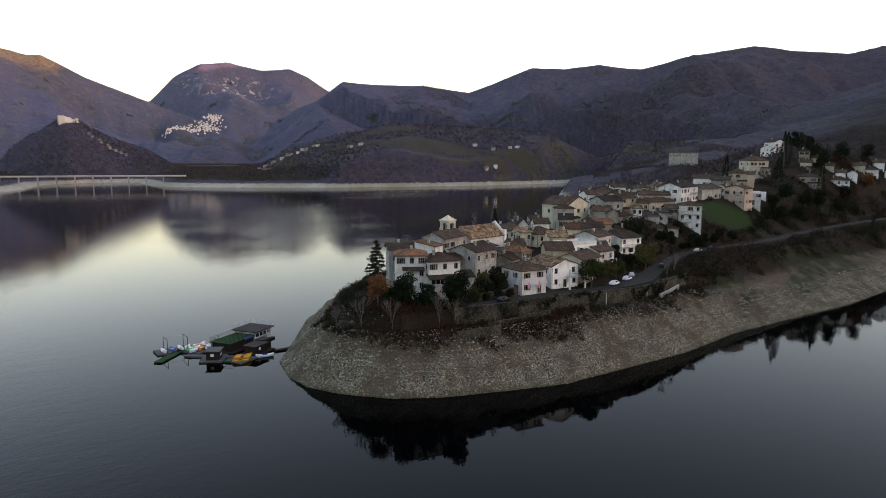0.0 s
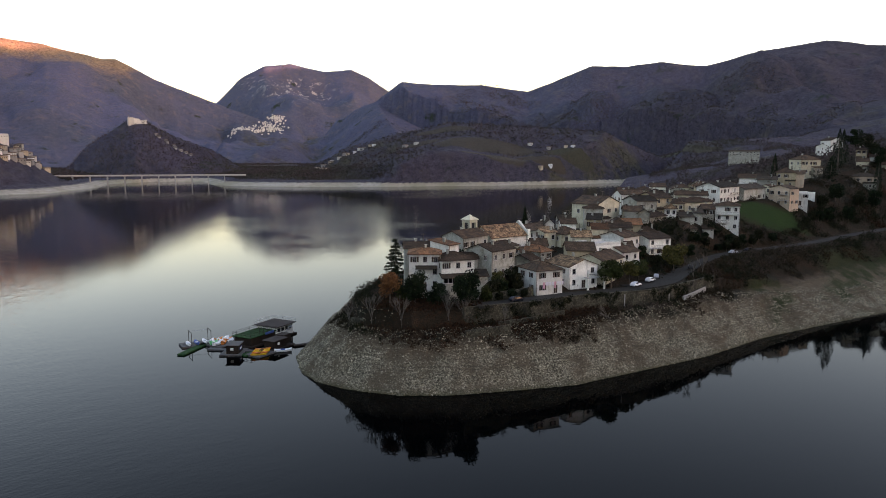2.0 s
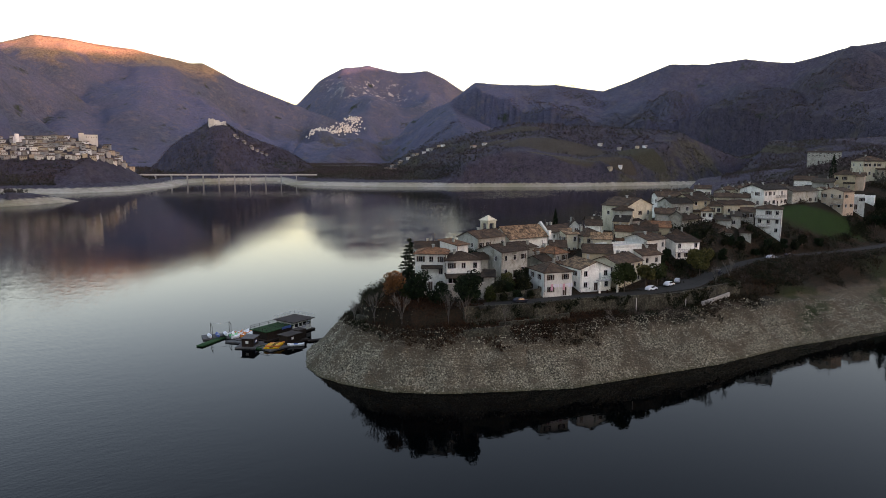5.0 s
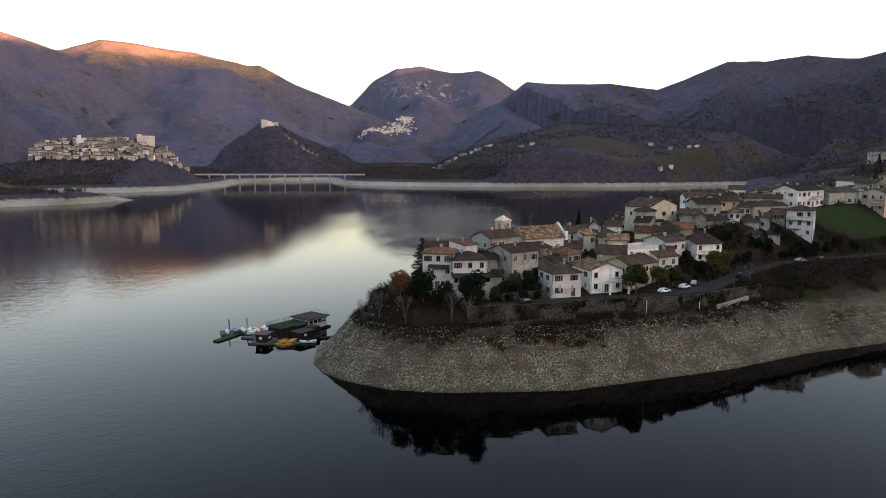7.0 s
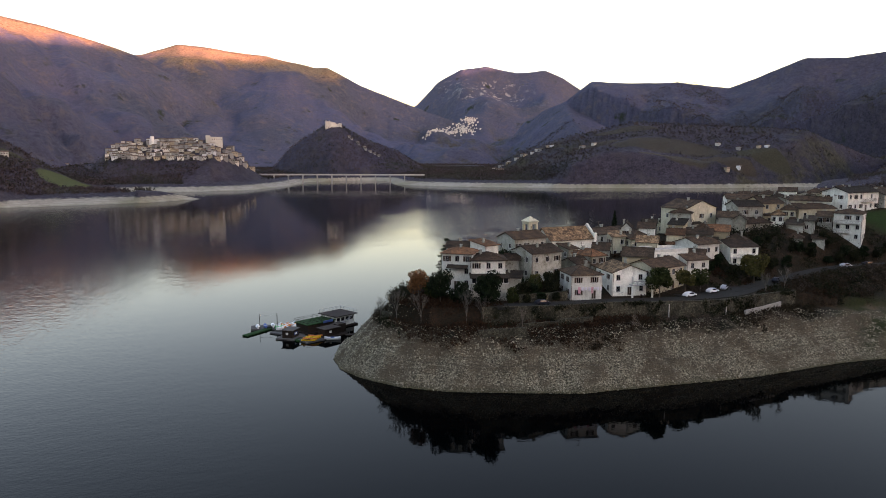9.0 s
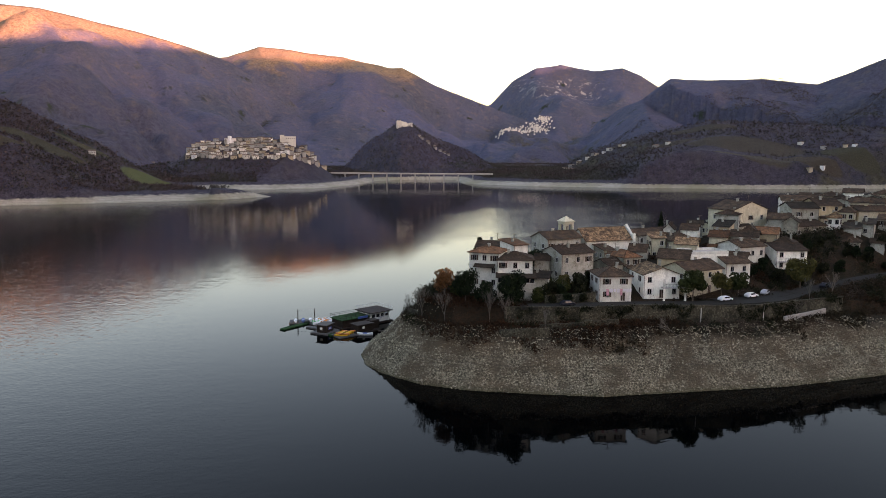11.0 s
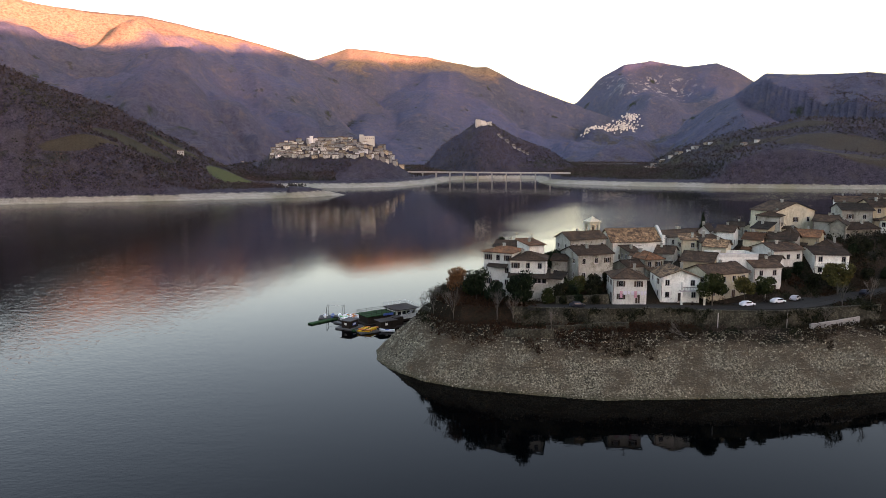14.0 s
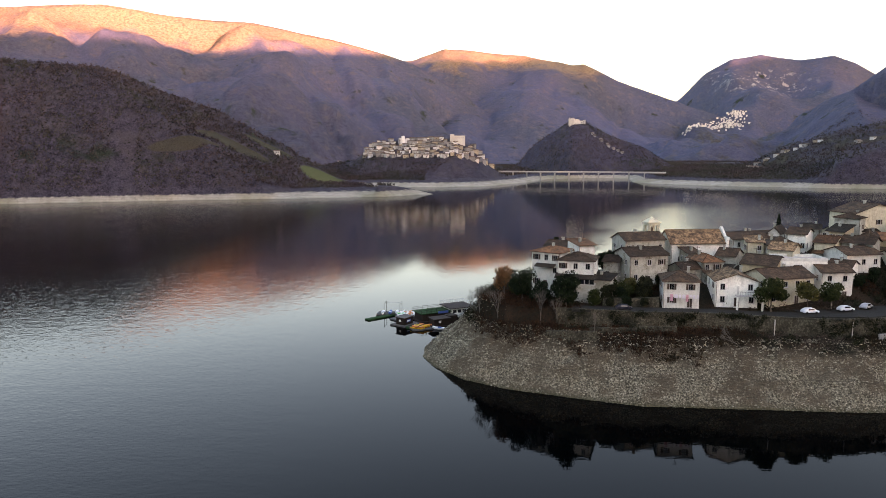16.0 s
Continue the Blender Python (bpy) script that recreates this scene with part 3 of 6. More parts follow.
def box(bm, x0, y0, z0, x1, y1, z1, m=None):
    vs = [bm.verts.new(v) for v in ((x0, y0, z0), (x1, y0, z0), (x1, y1, z0), (x0, y1, z0), (x0, y0, z1), (x1, y0, z1), (x1, y1, z1), (x0, y1, z1))]
    for f in ((3, 2, 1, 0), (4, 5, 6, 7), (0, 1, 5, 4), (1, 2, 6, 5), (2, 3, 7, 6), (3, 0, 4, 7)):
        bm.faces.new([vs[i] for i in f])
    if m is not None:
        bmesh.ops.transform(bm, matrix=m, verts=vs)
    return vs


def boxed(x0, y0, z0, x1, y1, z1):
    bm = bmesh.new()
    box(bm, x0, y0, z0, x1, y1, z1)
    return bm


def tube(bm, a, b_, r0, r1, sides=5):
    a, b_ = Vector(a), Vector(b_)
    d = (b_ - a).normalized()
    u = d.orthogonal().normalized()
    w = d.cross(u)
    ring = [[bm.verts.new(p + (u * math.cos(k * 2 * math.pi / sides) + w * math.sin(k * 2 * math.pi / sides)) * r) for k in range(sides)] for p, r in ((a, r0), (b_, r1))]
    for k in range(sides):
        j = (k + 1) % sides
        bm.faces.new([ring[0][k], ring[0][j], ring[1][j], ring[1][k]])
    bm.faces.new(ring[1])


def thing(name, m, label, category, group="", kind=""):
    e = new(name)
    e.matrix_world = m
    return tagged(e, label, category, group, kind)


def roof_bm(w, d, rise, kind, over=0.45, thick=0.16):
    """A tiled roof over a plan w by d; its eaves at z 0. Kinds: gable_x (ridge along x), gable_y, hip, shed, flat."""
    bm = bmesh.new()
    uvl = bm.loops.layers.uv.new("UVMap")
    x0, x1, y0, y1 = -over, w + over, -over, d + over
    k = rise / (d / 2 if kind in ("gable_x",) else w / 2 if kind == "gable_y" else min(w, d) / 2 if kind == "hip" else d)
    lo = -over * k
    if kind == "gable_x":
        a, b_ = (x0, d / 2, rise), (x1, d / 2, rise)
        planes = [[(x0, y0, lo), (x1, y0, lo), b_, a], [(x1, y1, lo), (x0, y1, lo), a, b_]]
    elif kind == "gable_y":
        a, b_ = (w / 2, y0, rise), (w / 2, y1, rise)
        planes = [[(x1, y0, lo), (x1, y1, lo), b_, a], [(x0, y1, lo), (x0, y0, lo), a, b_]]
    elif kind == "hip":
        if w >= d:
            a, b_ = (d / 2, d / 2, rise), (max(w - d / 2, d / 2 + 0.01), d / 2, rise)
            planes = [[(x0, y0, lo), (x1, y0, lo), b_, a], [(x1, y1, lo), (x0, y1, lo), a, b_], [(x0, y1, lo), (x0, y0, lo), a], [(x1, y0, lo), (x1, y1, lo), b_]]
        else:
            a, b_ = (w / 2, w / 2, rise), (w / 2, d - w / 2, rise)
            planes = [[(x1, y0, lo), (x1, y1, lo), b_, a], [(x0, y1, lo), (x0, y0, lo), a, b_], [(x0, y0, lo), (x1, y0, lo), a], [(x1, y1, lo), (x0, y1, lo), b_]]
    elif kind == "shed":
        planes = [[(x0, y0, lo), (x1, y0, lo), (x1, y1, rise + over * k), (x0, y1, rise + over * k)]]
    else:
        planes = [[(x0, y0, 0), (x1, y0, 0), (x1, y1, 0), (x0, y1, 0)]]
    for pl in planes:
        top = [bm.verts.new((x, y, z + thick)) for x, y, z in pl]
        bot = [bm.verts.new((x, y, z)) for x, y, z in pl]
        f = bm.faces.new(top)
        e = (Vector(pl[1]) - Vector(pl[0])).normalized()
        f.normal_update()
        s = f.normal.cross(e)
        for lp in f.loops:
            v = lp.vert.co - Vector(pl[0])
            lp[uvl].uv = (v.dot(e), v.dot(s))
        bm.faces.new(bot[::-1])
        for i in range(len(pl)):
            j = (i + 1) % len(pl)
            bm.faces.new([top[j], top[i], bot[i], bot[j]])
    return bm


def wall_bm(w, d, h, rise, kind, foot=6.0):
    """The walls as a closed shell up to the eaves, with gables where the roof has them."""
    bm = boxed(0, 0, -foot, w, d, h)
    if kind == "gable_x":
        for x in (0.0, w):
            s = 0.3 if x == 0 else -0.3
            tri = [bm.verts.new(v) for v in ((x, 0, h), (x, d, h), (x, d / 2, h + rise))]
            tri2 = [bm.verts.new((v.co.x + s, v.co.y, v.co.z)) for v in tri]
            bm.faces.new(tri), bm.faces.new(tri2[::-1])
            for i in range(3):
                bm.faces.new([tri[i], tri[(i + 1) % 3], tri2[(i + 1) % 3], tri2[i]])
    if kind == "gable_y":
        for y in (0.0, d):
            s = 0.3 if y == 0 else -0.3
            tri = [bm.verts.new(v) for v in ((0, y, h), (w, y, h), (w / 2, y, h + rise))]
            tri2 = [bm.verts.new((v.co.x, v.co.y + s, v.co.z)) for v in tri]
            bm.faces.new(tri), bm.faces.new(tri2[::-1])
            for i in range(3):
                bm.faces.new([tri[i], tri[(i + 1) % 3], tri2[(i + 1) % 3], tri2[i]])
    if kind == "shed":
        vs = [bm.verts.new(v) for v in ((0, 0, h), (0, d, h), (0, d, h + rise), (w, 0, h), (w, d, h), (w, d, h + rise))]
        for f in ((0, 1, 2), (5, 4, 3), (1, 4, 5, 2)):
            bm.faces.new([vs[i] for i in f])
    bmesh.ops.recalc_face_normals(bm, faces=bm.faces)
    return bm


WINDOW_MESH = {}


def shared(name, key, make, material, parent, m):
    """A part on a mesh shared by all alike."""
    if key not in WINDOW_MESH:
        me = bpy.data.meshes.new(name)
        bm = make()
        bm.to_mesh(me)
        bm.free()
        me.materials.append(material)
        WINDOW_MESH[key] = me
    ob = new(name, WINDOW_MESH[key])
    ob.parent = parent
    ob.matrix_local = m
    return ob


def frame_bm(w, h):
    bm = bmesh.new()
    t = 0.09
    box(bm, -w / 2 - t, -0.07, -t, -w / 2, 0.1, h + t), box(bm, w / 2, -0.07, -t, w / 2 + t, 0.1, h + t)
    box(bm, -w / 2, -0.07, h, w / 2, 0.1, h + t), box(bm, -w / 2 - 0.16, -0.16, -t - 0.06, w / 2 + 0.16, 0.1, -0.0)
    box(bm, -0.03, -0.03, 0, 0.03, 0.1, h)
    return bm


def opening(parent, m, w=0.95, h=1.35, kind="window"):
    """A window with its surround, pane and, at times, open shutters; the pane sits behind the surround."""
    win = shared(kind, (kind, w, h, "f"), lambda: frame_bm(w, h), MAT_SILL if kind != "door" else MAT_FRAME, parent, m)
    shared("pane" if kind != "door" else "leaf", (kind, w, h, "p"), lambda: boxed(-w / 2, -0.025, 0, w / 2, 0.08, h), MAT_GLASS if kind != "door" else MAT_SHUTTER, win, Matrix())
    if kind == "shuttered":
        for s in (-1, 1):
            shared("shutter", ("shutter", w, h), lambda: boxed(-w / 4, -0.06, -0.02, w / 4, 0, h + 0.02), MAT_SHUTTER, win, Matrix.Translation((s * (w * 0.75 + 0.1), -0.07, 0)))
    return win


HOUSES = []
MAT_PIPE = surface("brown_sheet_metal", (0.10, 0.075, 0.055), (0.16, 0.13, 0.10), 5, 1, 0.6, 0.1, 0.01, metal=0.3)


def rod(bm, a, c, r):
    """A thin square bar from a to c."""
    a, c = Vector(a), Vector(c)
    u = (c - a).normalized().orthogonal() * r
    w = (c - a).normalized().cross(u)
    ends = [[bm.verts.new(p + u * i + w * j) for i, j in ((-1, -1), (1, -1), (1, 1), (-1, 1))] for p in (a, c)]
    for k in range(4):
        bm.faces.new([ends[0][k], ends[0][(k + 1) % 4], ends[1][(k + 1) % 4], ends[1][k]])
    bm.faces.new(ends[0][::-1]), bm.faces.new(ends[1])


def aerial(parent, x, y, z, rng):
    bm = bmesh.new()
    top = z + rng.uniform(2.0, 2.8)
    rod(bm, (x, y, z - 0.4), (x, y, top), 0.03)
    rod(bm, (x - 0.7, y, top - 0.25), (x + 0.7, y, top - 0.25), 0.022)
    for k in range(5):
        rod(bm, (x - 0.6 + k * 0.3, y - 0.32, top - 0.25), (x - 0.6 + k * 0.3, y + 0.32, top - 0.25), 0.016)
    part("aerial", bm, MAT_PIPE, parent, "thin metal television aerial")


def ridge_bm(w, d, rise, kind):
    """Half-round tiles along the ridge and the hips."""
    bm = bmesh.new()
    z = rise + 0.17
    if kind == "gable_x":
        lines = [((-0.45, d / 2, z), (w + 0.45, d / 2, z))]
    elif kind == "gable_y":
        lines = [((w / 2, -0.45, z), (w / 2, d + 0.45, z))]
    elif kind == "hip":
        m_ = min(w, d) / 2
        a, c = ((m_, d / 2, z), (max(w - m_, m_ + 0.01), d / 2, z)) if w >= d else ((w / 2, m_, z), (w / 2, d - m_, z))
        lo = 0.17 - 0.45 * rise / m_
        lines = [(a, c)] if abs(a[0] - c[0]) + abs(a[1] - c[1]) > 0.2 else []
        for x, y, e in ((-0.45, -0.45, a), (w + 0.45, d + 0.45, c), (w + 0.45, -0.45, c if w >= d else a), (-0.45, d + 0.45, a if w >= d else c)):
            lines.append(((x, y, lo), e))
    else:
        lines = [((-0.45, d + 0.4, z + 0.45 * rise / d), (w + 0.45, d + 0.4, z + 0.45 * rise / d))]
    for a, c in lines:
        a, c = Vector(a), Vector(c)
        u = (c - a).normalized()
        side = u.cross(Vector((0, 0, 1))).normalized() * 0.14
        up = side.cross(u) * 0.6
        rows = [[bm.verts.new(p + side * math.cos(t) + up * math.sin(t)) for t in (0.0, 0.8, 1.57, 2.34, 3.14)] for p in (a, c)]
        for k in range(4):
            bm.faces.new([rows[0][k], rows[0][k + 1], rows[1][k + 1], rows[1][k]])
        bm.faces.new(rows[0][::-1]), bm.faces.new(rows[1])
    uv = bm.loops.layers.uv.new("UVMap")
    for f in bm.faces:
        for lp in f.loops:
            lp[uv].uv = (lp.vert.co.x, lp.vert.co.y)
    return bm



def house(ax, ay, bx, by, eave, depth, height, roof="gable_x", rise=1.6, walls="grey", tiles="brown", cols=3, rows=2, label="", door=True, side=2, chimneys=1, seed=0, shutters=0.3, balcony=None, annex=False):
    """A house from its front eaves' ends (a left, b right, seen from the lake), the eaves' level, and its depth behind them."""
    rng = random.Random(seed + int(ax * 13 + ay * 7))
    w = math.hypot(bx - ax, by - ay)
    turn = math.degrees(math.atan2(by - ay, bx - ax))
    m = pose(ax, ay, eave - height, 0, 0, turn)
    words = {"white": "white plastered", "cream": "cream plastered", "grey": "grey weathered plaster", "tan": "tan plastered", "pink": "peach plastered", "stone": "rubble stone"}
    h = thing("house", m, label or "%s village house with a %s tiled roof" % (words[walls], tiles), "house", "village houses")
    HOUSES.append((ax, ay, bx, by, depth))
    ux, uy = (bx - ax) / w, (by - ay) / w
    foot = max(0.6, eave - height - min(ground_at(ax + ux * u - uy * v, ay + uy * u + ux * v) for u in (0, w) for v in (0, depth)) + 0.6)
    part("wall", wall_bm(w, depth, height, rise, roof, foot), MAT_PLASTER[walls], h)
    if roof == "flat":
        r = part("roof", boxed(0.2, 0.2, height, w - 0.2, depth - 0.2, height + 0.12), MAT_SILL, h)
        bm = bmesh.new()
        for q in ((0, 0, w, 0.2), (0, depth - 0.2, w, depth), (0, 0.2, 0.2, depth - 0.2), (w - 0.2, 0.2, w, depth - 0.2)):
            box(bm, q[0], q[1], height - 0.01, q[2], q[3], height + 0.8)
        part("parapet", bm, MAT_PLASTER[walls], h)
    else:
        r = part("roof", roof_bm(w, depth, rise, roof), MAT_ROOF[tiles], h)
        r.matrix_local = Matrix.Translation((0, 0, height))
        part("ridge_cap", ridge_bm(w, depth, rise, roof), MAT_ROOF[tiles], r, "half-round ridge tiles")
        if roof in ("gable_x", "hip", "shed"):
            k = rise / (depth / 2 if roof == "gable_x" else min(w, depth) / 2 if roof == "hip" else depth)
            bm = bmesh.new()
            tube(bm, (-0.4, -0.53, -0.45 * k), (w + 0.4, -0.53, -0.45 * k), 0.075, 0.075, 6)
            part("gutter", bm, MAT_PIPE, r)
        bm = bmesh.new()
        px = 0.18 if rng.random() < 0.5 else w - 0.18
        tube(bm, (px, -0.09, -1.0), (px, -0.09, height - 0.2), 0.055, 0.055, 6)
        part("downpipe", bm, MAT_PIPE, h)
        if rng.random() < 0.45:
            aerial(h, w * rng.uniform(0.2, 0.8), depth * 0.5, height + rise * 0.8, rng)
    lean = rng.random()
    if annex and lean < 0.42 and w > 4.5:
        aw, ad, ah = rng.uniform(0.35, 0.6) * w, rng.uniform(1.4, 2.2), height * rng.uniform(0.42, 0.6)
        ax0 = 0.0 if lean < 0.21 else w - aw
        a = part("annex", boxed(ax0, -ad, -5.0, ax0 + aw, 0.0, ah), MAT_PLASTER[rng.choice(("grey", "stone", walls))], h, "low front annex")
        q = part("annex_roof", roof_bm(aw, ad, 0.55, "shed", 0.25, 0.14), MAT_ROOF[rng.choice(("brown", "dark", tiles))], a)
        q.matrix_local = Matrix.Translation((ax0, -ad, ah))
        opening(a, pose(ax0 + aw * 0.5, -ad, ah - 1.9), 0.75, 1.1)
    storey = height / max(rows, 1)
    kinds = lambda: "shuttered" if rng.random() < shutters else "window"
    for fl in range(rows):
        z = fl * storey + storey * 0.34
        for c in range(cols):
            if rng.random() < 0.12:
                continue
            x = w * (c + 0.5) / cols + rng.uniform(-0.15, 0.15)
            if fl == 0 and door and c == cols // 2:
                opening(h, pose(x, 0, 0.05), 1.05, 2.1, "door")
            else:
                opening(h, pose(x, 0, z), 0.95, 1.35, kinds())
        for c in range(side):
            if rng.random() < 0.25:
                continue
            y = depth * (c + 0.5) / side + rng.uniform(-0.2, 0.2)
            opening(h, pose(0, y, z, 0, 0, -90), 0.85, 1.25, kinds())
            opening(h, pose(w, y, z, 0, 0, 90), 0.85, 1.25, kinds())
    for c in range(chimneys):
        cx, cy = rng.uniform(0.2, 0.8) * w, rng.uniform(0.35, 0.8) * depth
        bm = boxed(cx - 0.3, cy - 0.3, -0.3, cx + 0.3, cy + 0.3, rise + 0.7)
        box(bm, cx - 0.4, cy - 0.4, rise + 0.7, cx + 0.4, cy + 0.4, rise + 0.82)
        part("chimney", bm, MAT_PLASTER["grey"], r)
    if balcony:
        for x0, x1, z in balcony:
            bm = boxed(x0, -1.1, z - 0.15, x1, 0.02, z)
            slab = part("balcony", bm, MAT_SILL, h)
            bm = bmesh.new()
            box(bm, x0, -1.1, z + 0.92, x1, -1.06, z + 0.98)
            for i in range(int((x1 - x0) / 0.25) + 1):
                box(bm, x0 + i * 0.25, -1.09, z, x0 + i * 0.25 + 0.03, -1.06, z + 0.92)
            part("railing", bm, MAT_SHUTTER, slab, "dark iron railing")
    return h


# ---- the village ----
house(-37.0, 18.5, -30.6, 13.6, 27.2, 8, 9.5, "hip", 1.2, "white", "orange", 3, 3)
house(-31.4, 12.2, -23.0, 9.0, 25.8, 8.5, 9.8, "hip", 1.5, "white", "brown", 3, 3)
house(-25.0, 17.2, -20.4, 18.6, 28.6, 6, 10.5, "shed", 0.9, "white", "orange", 1, 2)
house(-32.2, 27.0, -23.5, 21.6, 27.4, 7, 9.5, "gable_x", 1.2, "grey", "brown", 3, 2)
house(-9.0, 30.5, 3.0, 33.0, 28.2, 8, 8.5, "gable_x", 1.7, "grey", "brown", 4, 2, annex=True)
house(5.0, 33.5, 20.5, 34.0, 27.0, 9, 8.0, "gable_x", 3.2, "white", "mottled", 3, 1, label="whitewashed village church with a mottled clay tile roof", side=0, chimneys=0)
house(-12.4, 14.2, -2.0, 16.0, 26.2, 9, 7.5, "gable_x", 1.6, "grey", "brown", 3, 2, annex=True)
house(-7.9, 1.7, 0.2, -0.2, 22.1, 9, 6.4, "hip", 1.7, "white", "brown", 2, 2, shutters=1.0)
house(1.0, 13.0, 8.0, 15.0, 22.8, 6, 5, "gable_x", 1.3, "stone", "brown", 2, 1, annex=True)
house(6.5, 14.2, 12.0, 14.8, 24.6, 8, 6.5, "hip", 1.4, "grey", "orange", 2, 2, annex=True)
house(4.8, 1.5, 14.2, -0.5, 21.9, 11, 6.1, "gable_y", 1.8, "white", "mottled", 3, 2)
house(24.0, 36.5, 40.0, 41.0, 27.6, 8, 7, "gable_x", 1.5, "white", "brown", 4, 2, annex=True)
house(30.0, 27.5, 38.0, 25.6, 27.0, 9, 7, "hip", 1.9, "cream", "brown", 2, 2, annex=True)
house(24.5, 9.5, 35.8, 8.4, 25.3, 8, 7, "flat", 0.3, "white", "brown", 4, 2)
house(16.5, -0.8, 29.0, 2.0, 22.6, 9, 6.5, "gable_x", 1.8, "cream", "brown", 4, 2)
house(32.6, 5.2, 40.3, 4.8, 23.2, 8, 7, "gable_x", 1.5, "white", "brown", 2, 2)
house(43.8, 13.4, 53.5, 14.6, 26.2, 9, 8, "gable_x", 1.5, "white", "brown", 3, 2, annex=True)
house(55.5, 12.3, 64.4, 10.0, 25.0, 12, 9, "gable_x", 1.5, "white", "brown", 3, 3, balcony=[(0.5, 7.6, 5.8), (0.5, 7.6, 2.8)])
house(55.9, 40.6, 60.6, 35.6, 33.5, 9, 10, "hip", 1.2, "grey", "brown", 1, 2, annex=True)
house(60.9, 38.5, 76.0, 40.5, 34.6, 11, 10, "gable_y", 2.6, "cream", "brown", 3, 2, annex=True)
house(92.7, 52.8, 100.5, 47.5, 36.6, 9, 8, "gable_x", 1.5, "white", "brown", 2, 2, annex=True)
house(84.5, 39.0, 93.3, 36.2, 34.9, 9, 8.5, "gable_x", 1.7, "grey", "dark", 2, 2, annex=True)
house(94.5, 38.0, 103.1, 36.4, 35.8, 10, 9, "gable_x", 2.0, "tan", "brown", 2, 3, annex=True)
house(77.1, 28.7, 90.4, 29.9, 29.8, 9, 8, "gable_x", 1.5, "stone", "brown", 4, 2)
house(110.1, 21.5, 114.5, 14.0, 33.2, 9, 9.6, "hip", 1.3, "white", "brown", 3, 3, balcony=[(0.4, 8.2, 6.2), (0.4, 5.2, 3.0)])
house(106.2, 32.4, 119.6, 28.6, 34.0, 9, 9, "gable_x", 1.4, "cream", "brown", 3, 2)
house(128.4, 30.8, 148.5, 33.6, 39.2, 10, 7.0, "gable_x", 1.8, "white", "dark", 6, 2, balcony=[(8, 17, 3.6)])
house(149.6, 32.0, 169.0, 32.5, 38.0, 9, 6.6, "gable_x", 1.6, "grey", "dark", 5, 1)
house(170.2, 31.8, 169.4, 21.8, 37.8, 7, 7.8, "gable_y", 1.4, "pink", "brown", 3, 2, balcony=[(5.5, 9.6, 2.6), (5.5, 9.6, 5.2)])
house(179.5, 25.6, 182.5, 20.0, 35.4, 6, 5.4, "flat", 0.3, "white", "brown", 3, 2)
house(230.5, 46.6, 241.0, 41.6, 50.2, 9, 8.0, "hip", 2.2, "cream", "brown", 5, 2, annex=True)
house(326.0, 74.0, 334.0, 70.0, 61.5, 9, 8, "gable_y", 1.8, "white", "brown", 2, 2)
house(-17.8, 19.8, -14.4, 17.7, 24.2, 6, 6.1, "gable_x", 1.2, "grey", "brown", 2, 1)
house(-23.4, 11.0, -19.1, 8.2, 21.0, 5, 5.2, "shed", 0.8, "grey", "dark", 2, 1)
house(36.4, 41.0, 38.9, 39.0, 28.9, 9, 7.0, "gable_y", 1.6, "white", "brown", 1, 2, annex=True)
house(39.9, 36.8, 43.7, 33.4, 29.2, 8, 6.0, "gable_x", 1.4, "white", "brown", 3, 1, annex=True)
house(15.6, 12.1, 21.7, 6.7, 24.6, 9, 6.0, "gable_x", 1.8, "tan", "brown", 3, 1, annex=True)
house(26.4, 19.9, 30.8, 15.9, 27.1, 7, 5.0, "gable_x", 1.5, "cream", "mottled", 2, 1, annex=True)
house(14.9, 25.9, 18.7, 22.9, 24.6, 8, 6.0, "gable_x", 1.6, "grey", "brown", 2, 1, annex=True)
house(4.3, 19.5, 7.4, 17.2, 24.0, 6, 4.0, "gable_x", 1.2, "stone", "brown", 1, 1, annex=True)
house(41.0, 24.1, 44.6, 20.6, 28.3, 8, 6.0, "gable_x", 1.4, "cream", "orange", 2, 1, annex=True)
house(47.7, 23.0, 53.1, 17.6, 28.4, 8, 6.0, "gable_x", 1.4, "grey", "brown", 3, 1, annex=True)
house(55.1, 26.6, 57.6, 24.1, 29.6, 7, 6.0, "hip", 1.2, "cream", "brown", 1, 1, annex=True)
house(58.6, 26.0, 63.2, 21.1, 28.6, 8, 5.0, "gable_x", 1.6, "tan", "orange", 2, 1, annex=True)
house(70.8, 34.2, 75.0, 29.7, 32.1, 9, 6.0, "gable_x", 1.5, "grey", "brown", 2, 1, annex=True)
house(73.5, 30.3, 76.4, 27.1, 31.4, 7, 6.0, "gable_y", 1.5, "stone", "dark", 1, 1)
house(60.1, 19.2, 63.9, 15.0, 26.4, 8, 6.0, "hip", 1.5, "white", "brown", 2, 1, annex=True)
house(38.1, 12.0, 41.8, 8.3, 23.8, 7, 5.0, "gable_x", 1.2, "white", "brown", 2, 1)
house(108.9, 38.7, 112.1, 34.6, 36.6, 8, 8.0, "gable_x", 1.3, "cream", "brown", 2, 2, annex=True)
house(114.9, 38.0, 120.2, 31.2, 36.3, 8, 8.0, "gable_x", 1.3, "white", "brown", 3, 2, annex=True)
house(145.1, 62.7, 148.9, 57.8, 37.7, 9, 7.0, "hip", 1.3, "cream", "brown", 2, 2, annex=True)
house(127.2, 41.2, 129.4, 38.3, 39.1, 8, 9.0, "gable_x", 1.2, "tan", "brown", 1, 2, annex=True)
house(128.0, 35.7, 130.4, 32.4, 38.2, 8, 9.0, "gable_x", 1.3, "cream", "brown", 2, 3, annex=True)
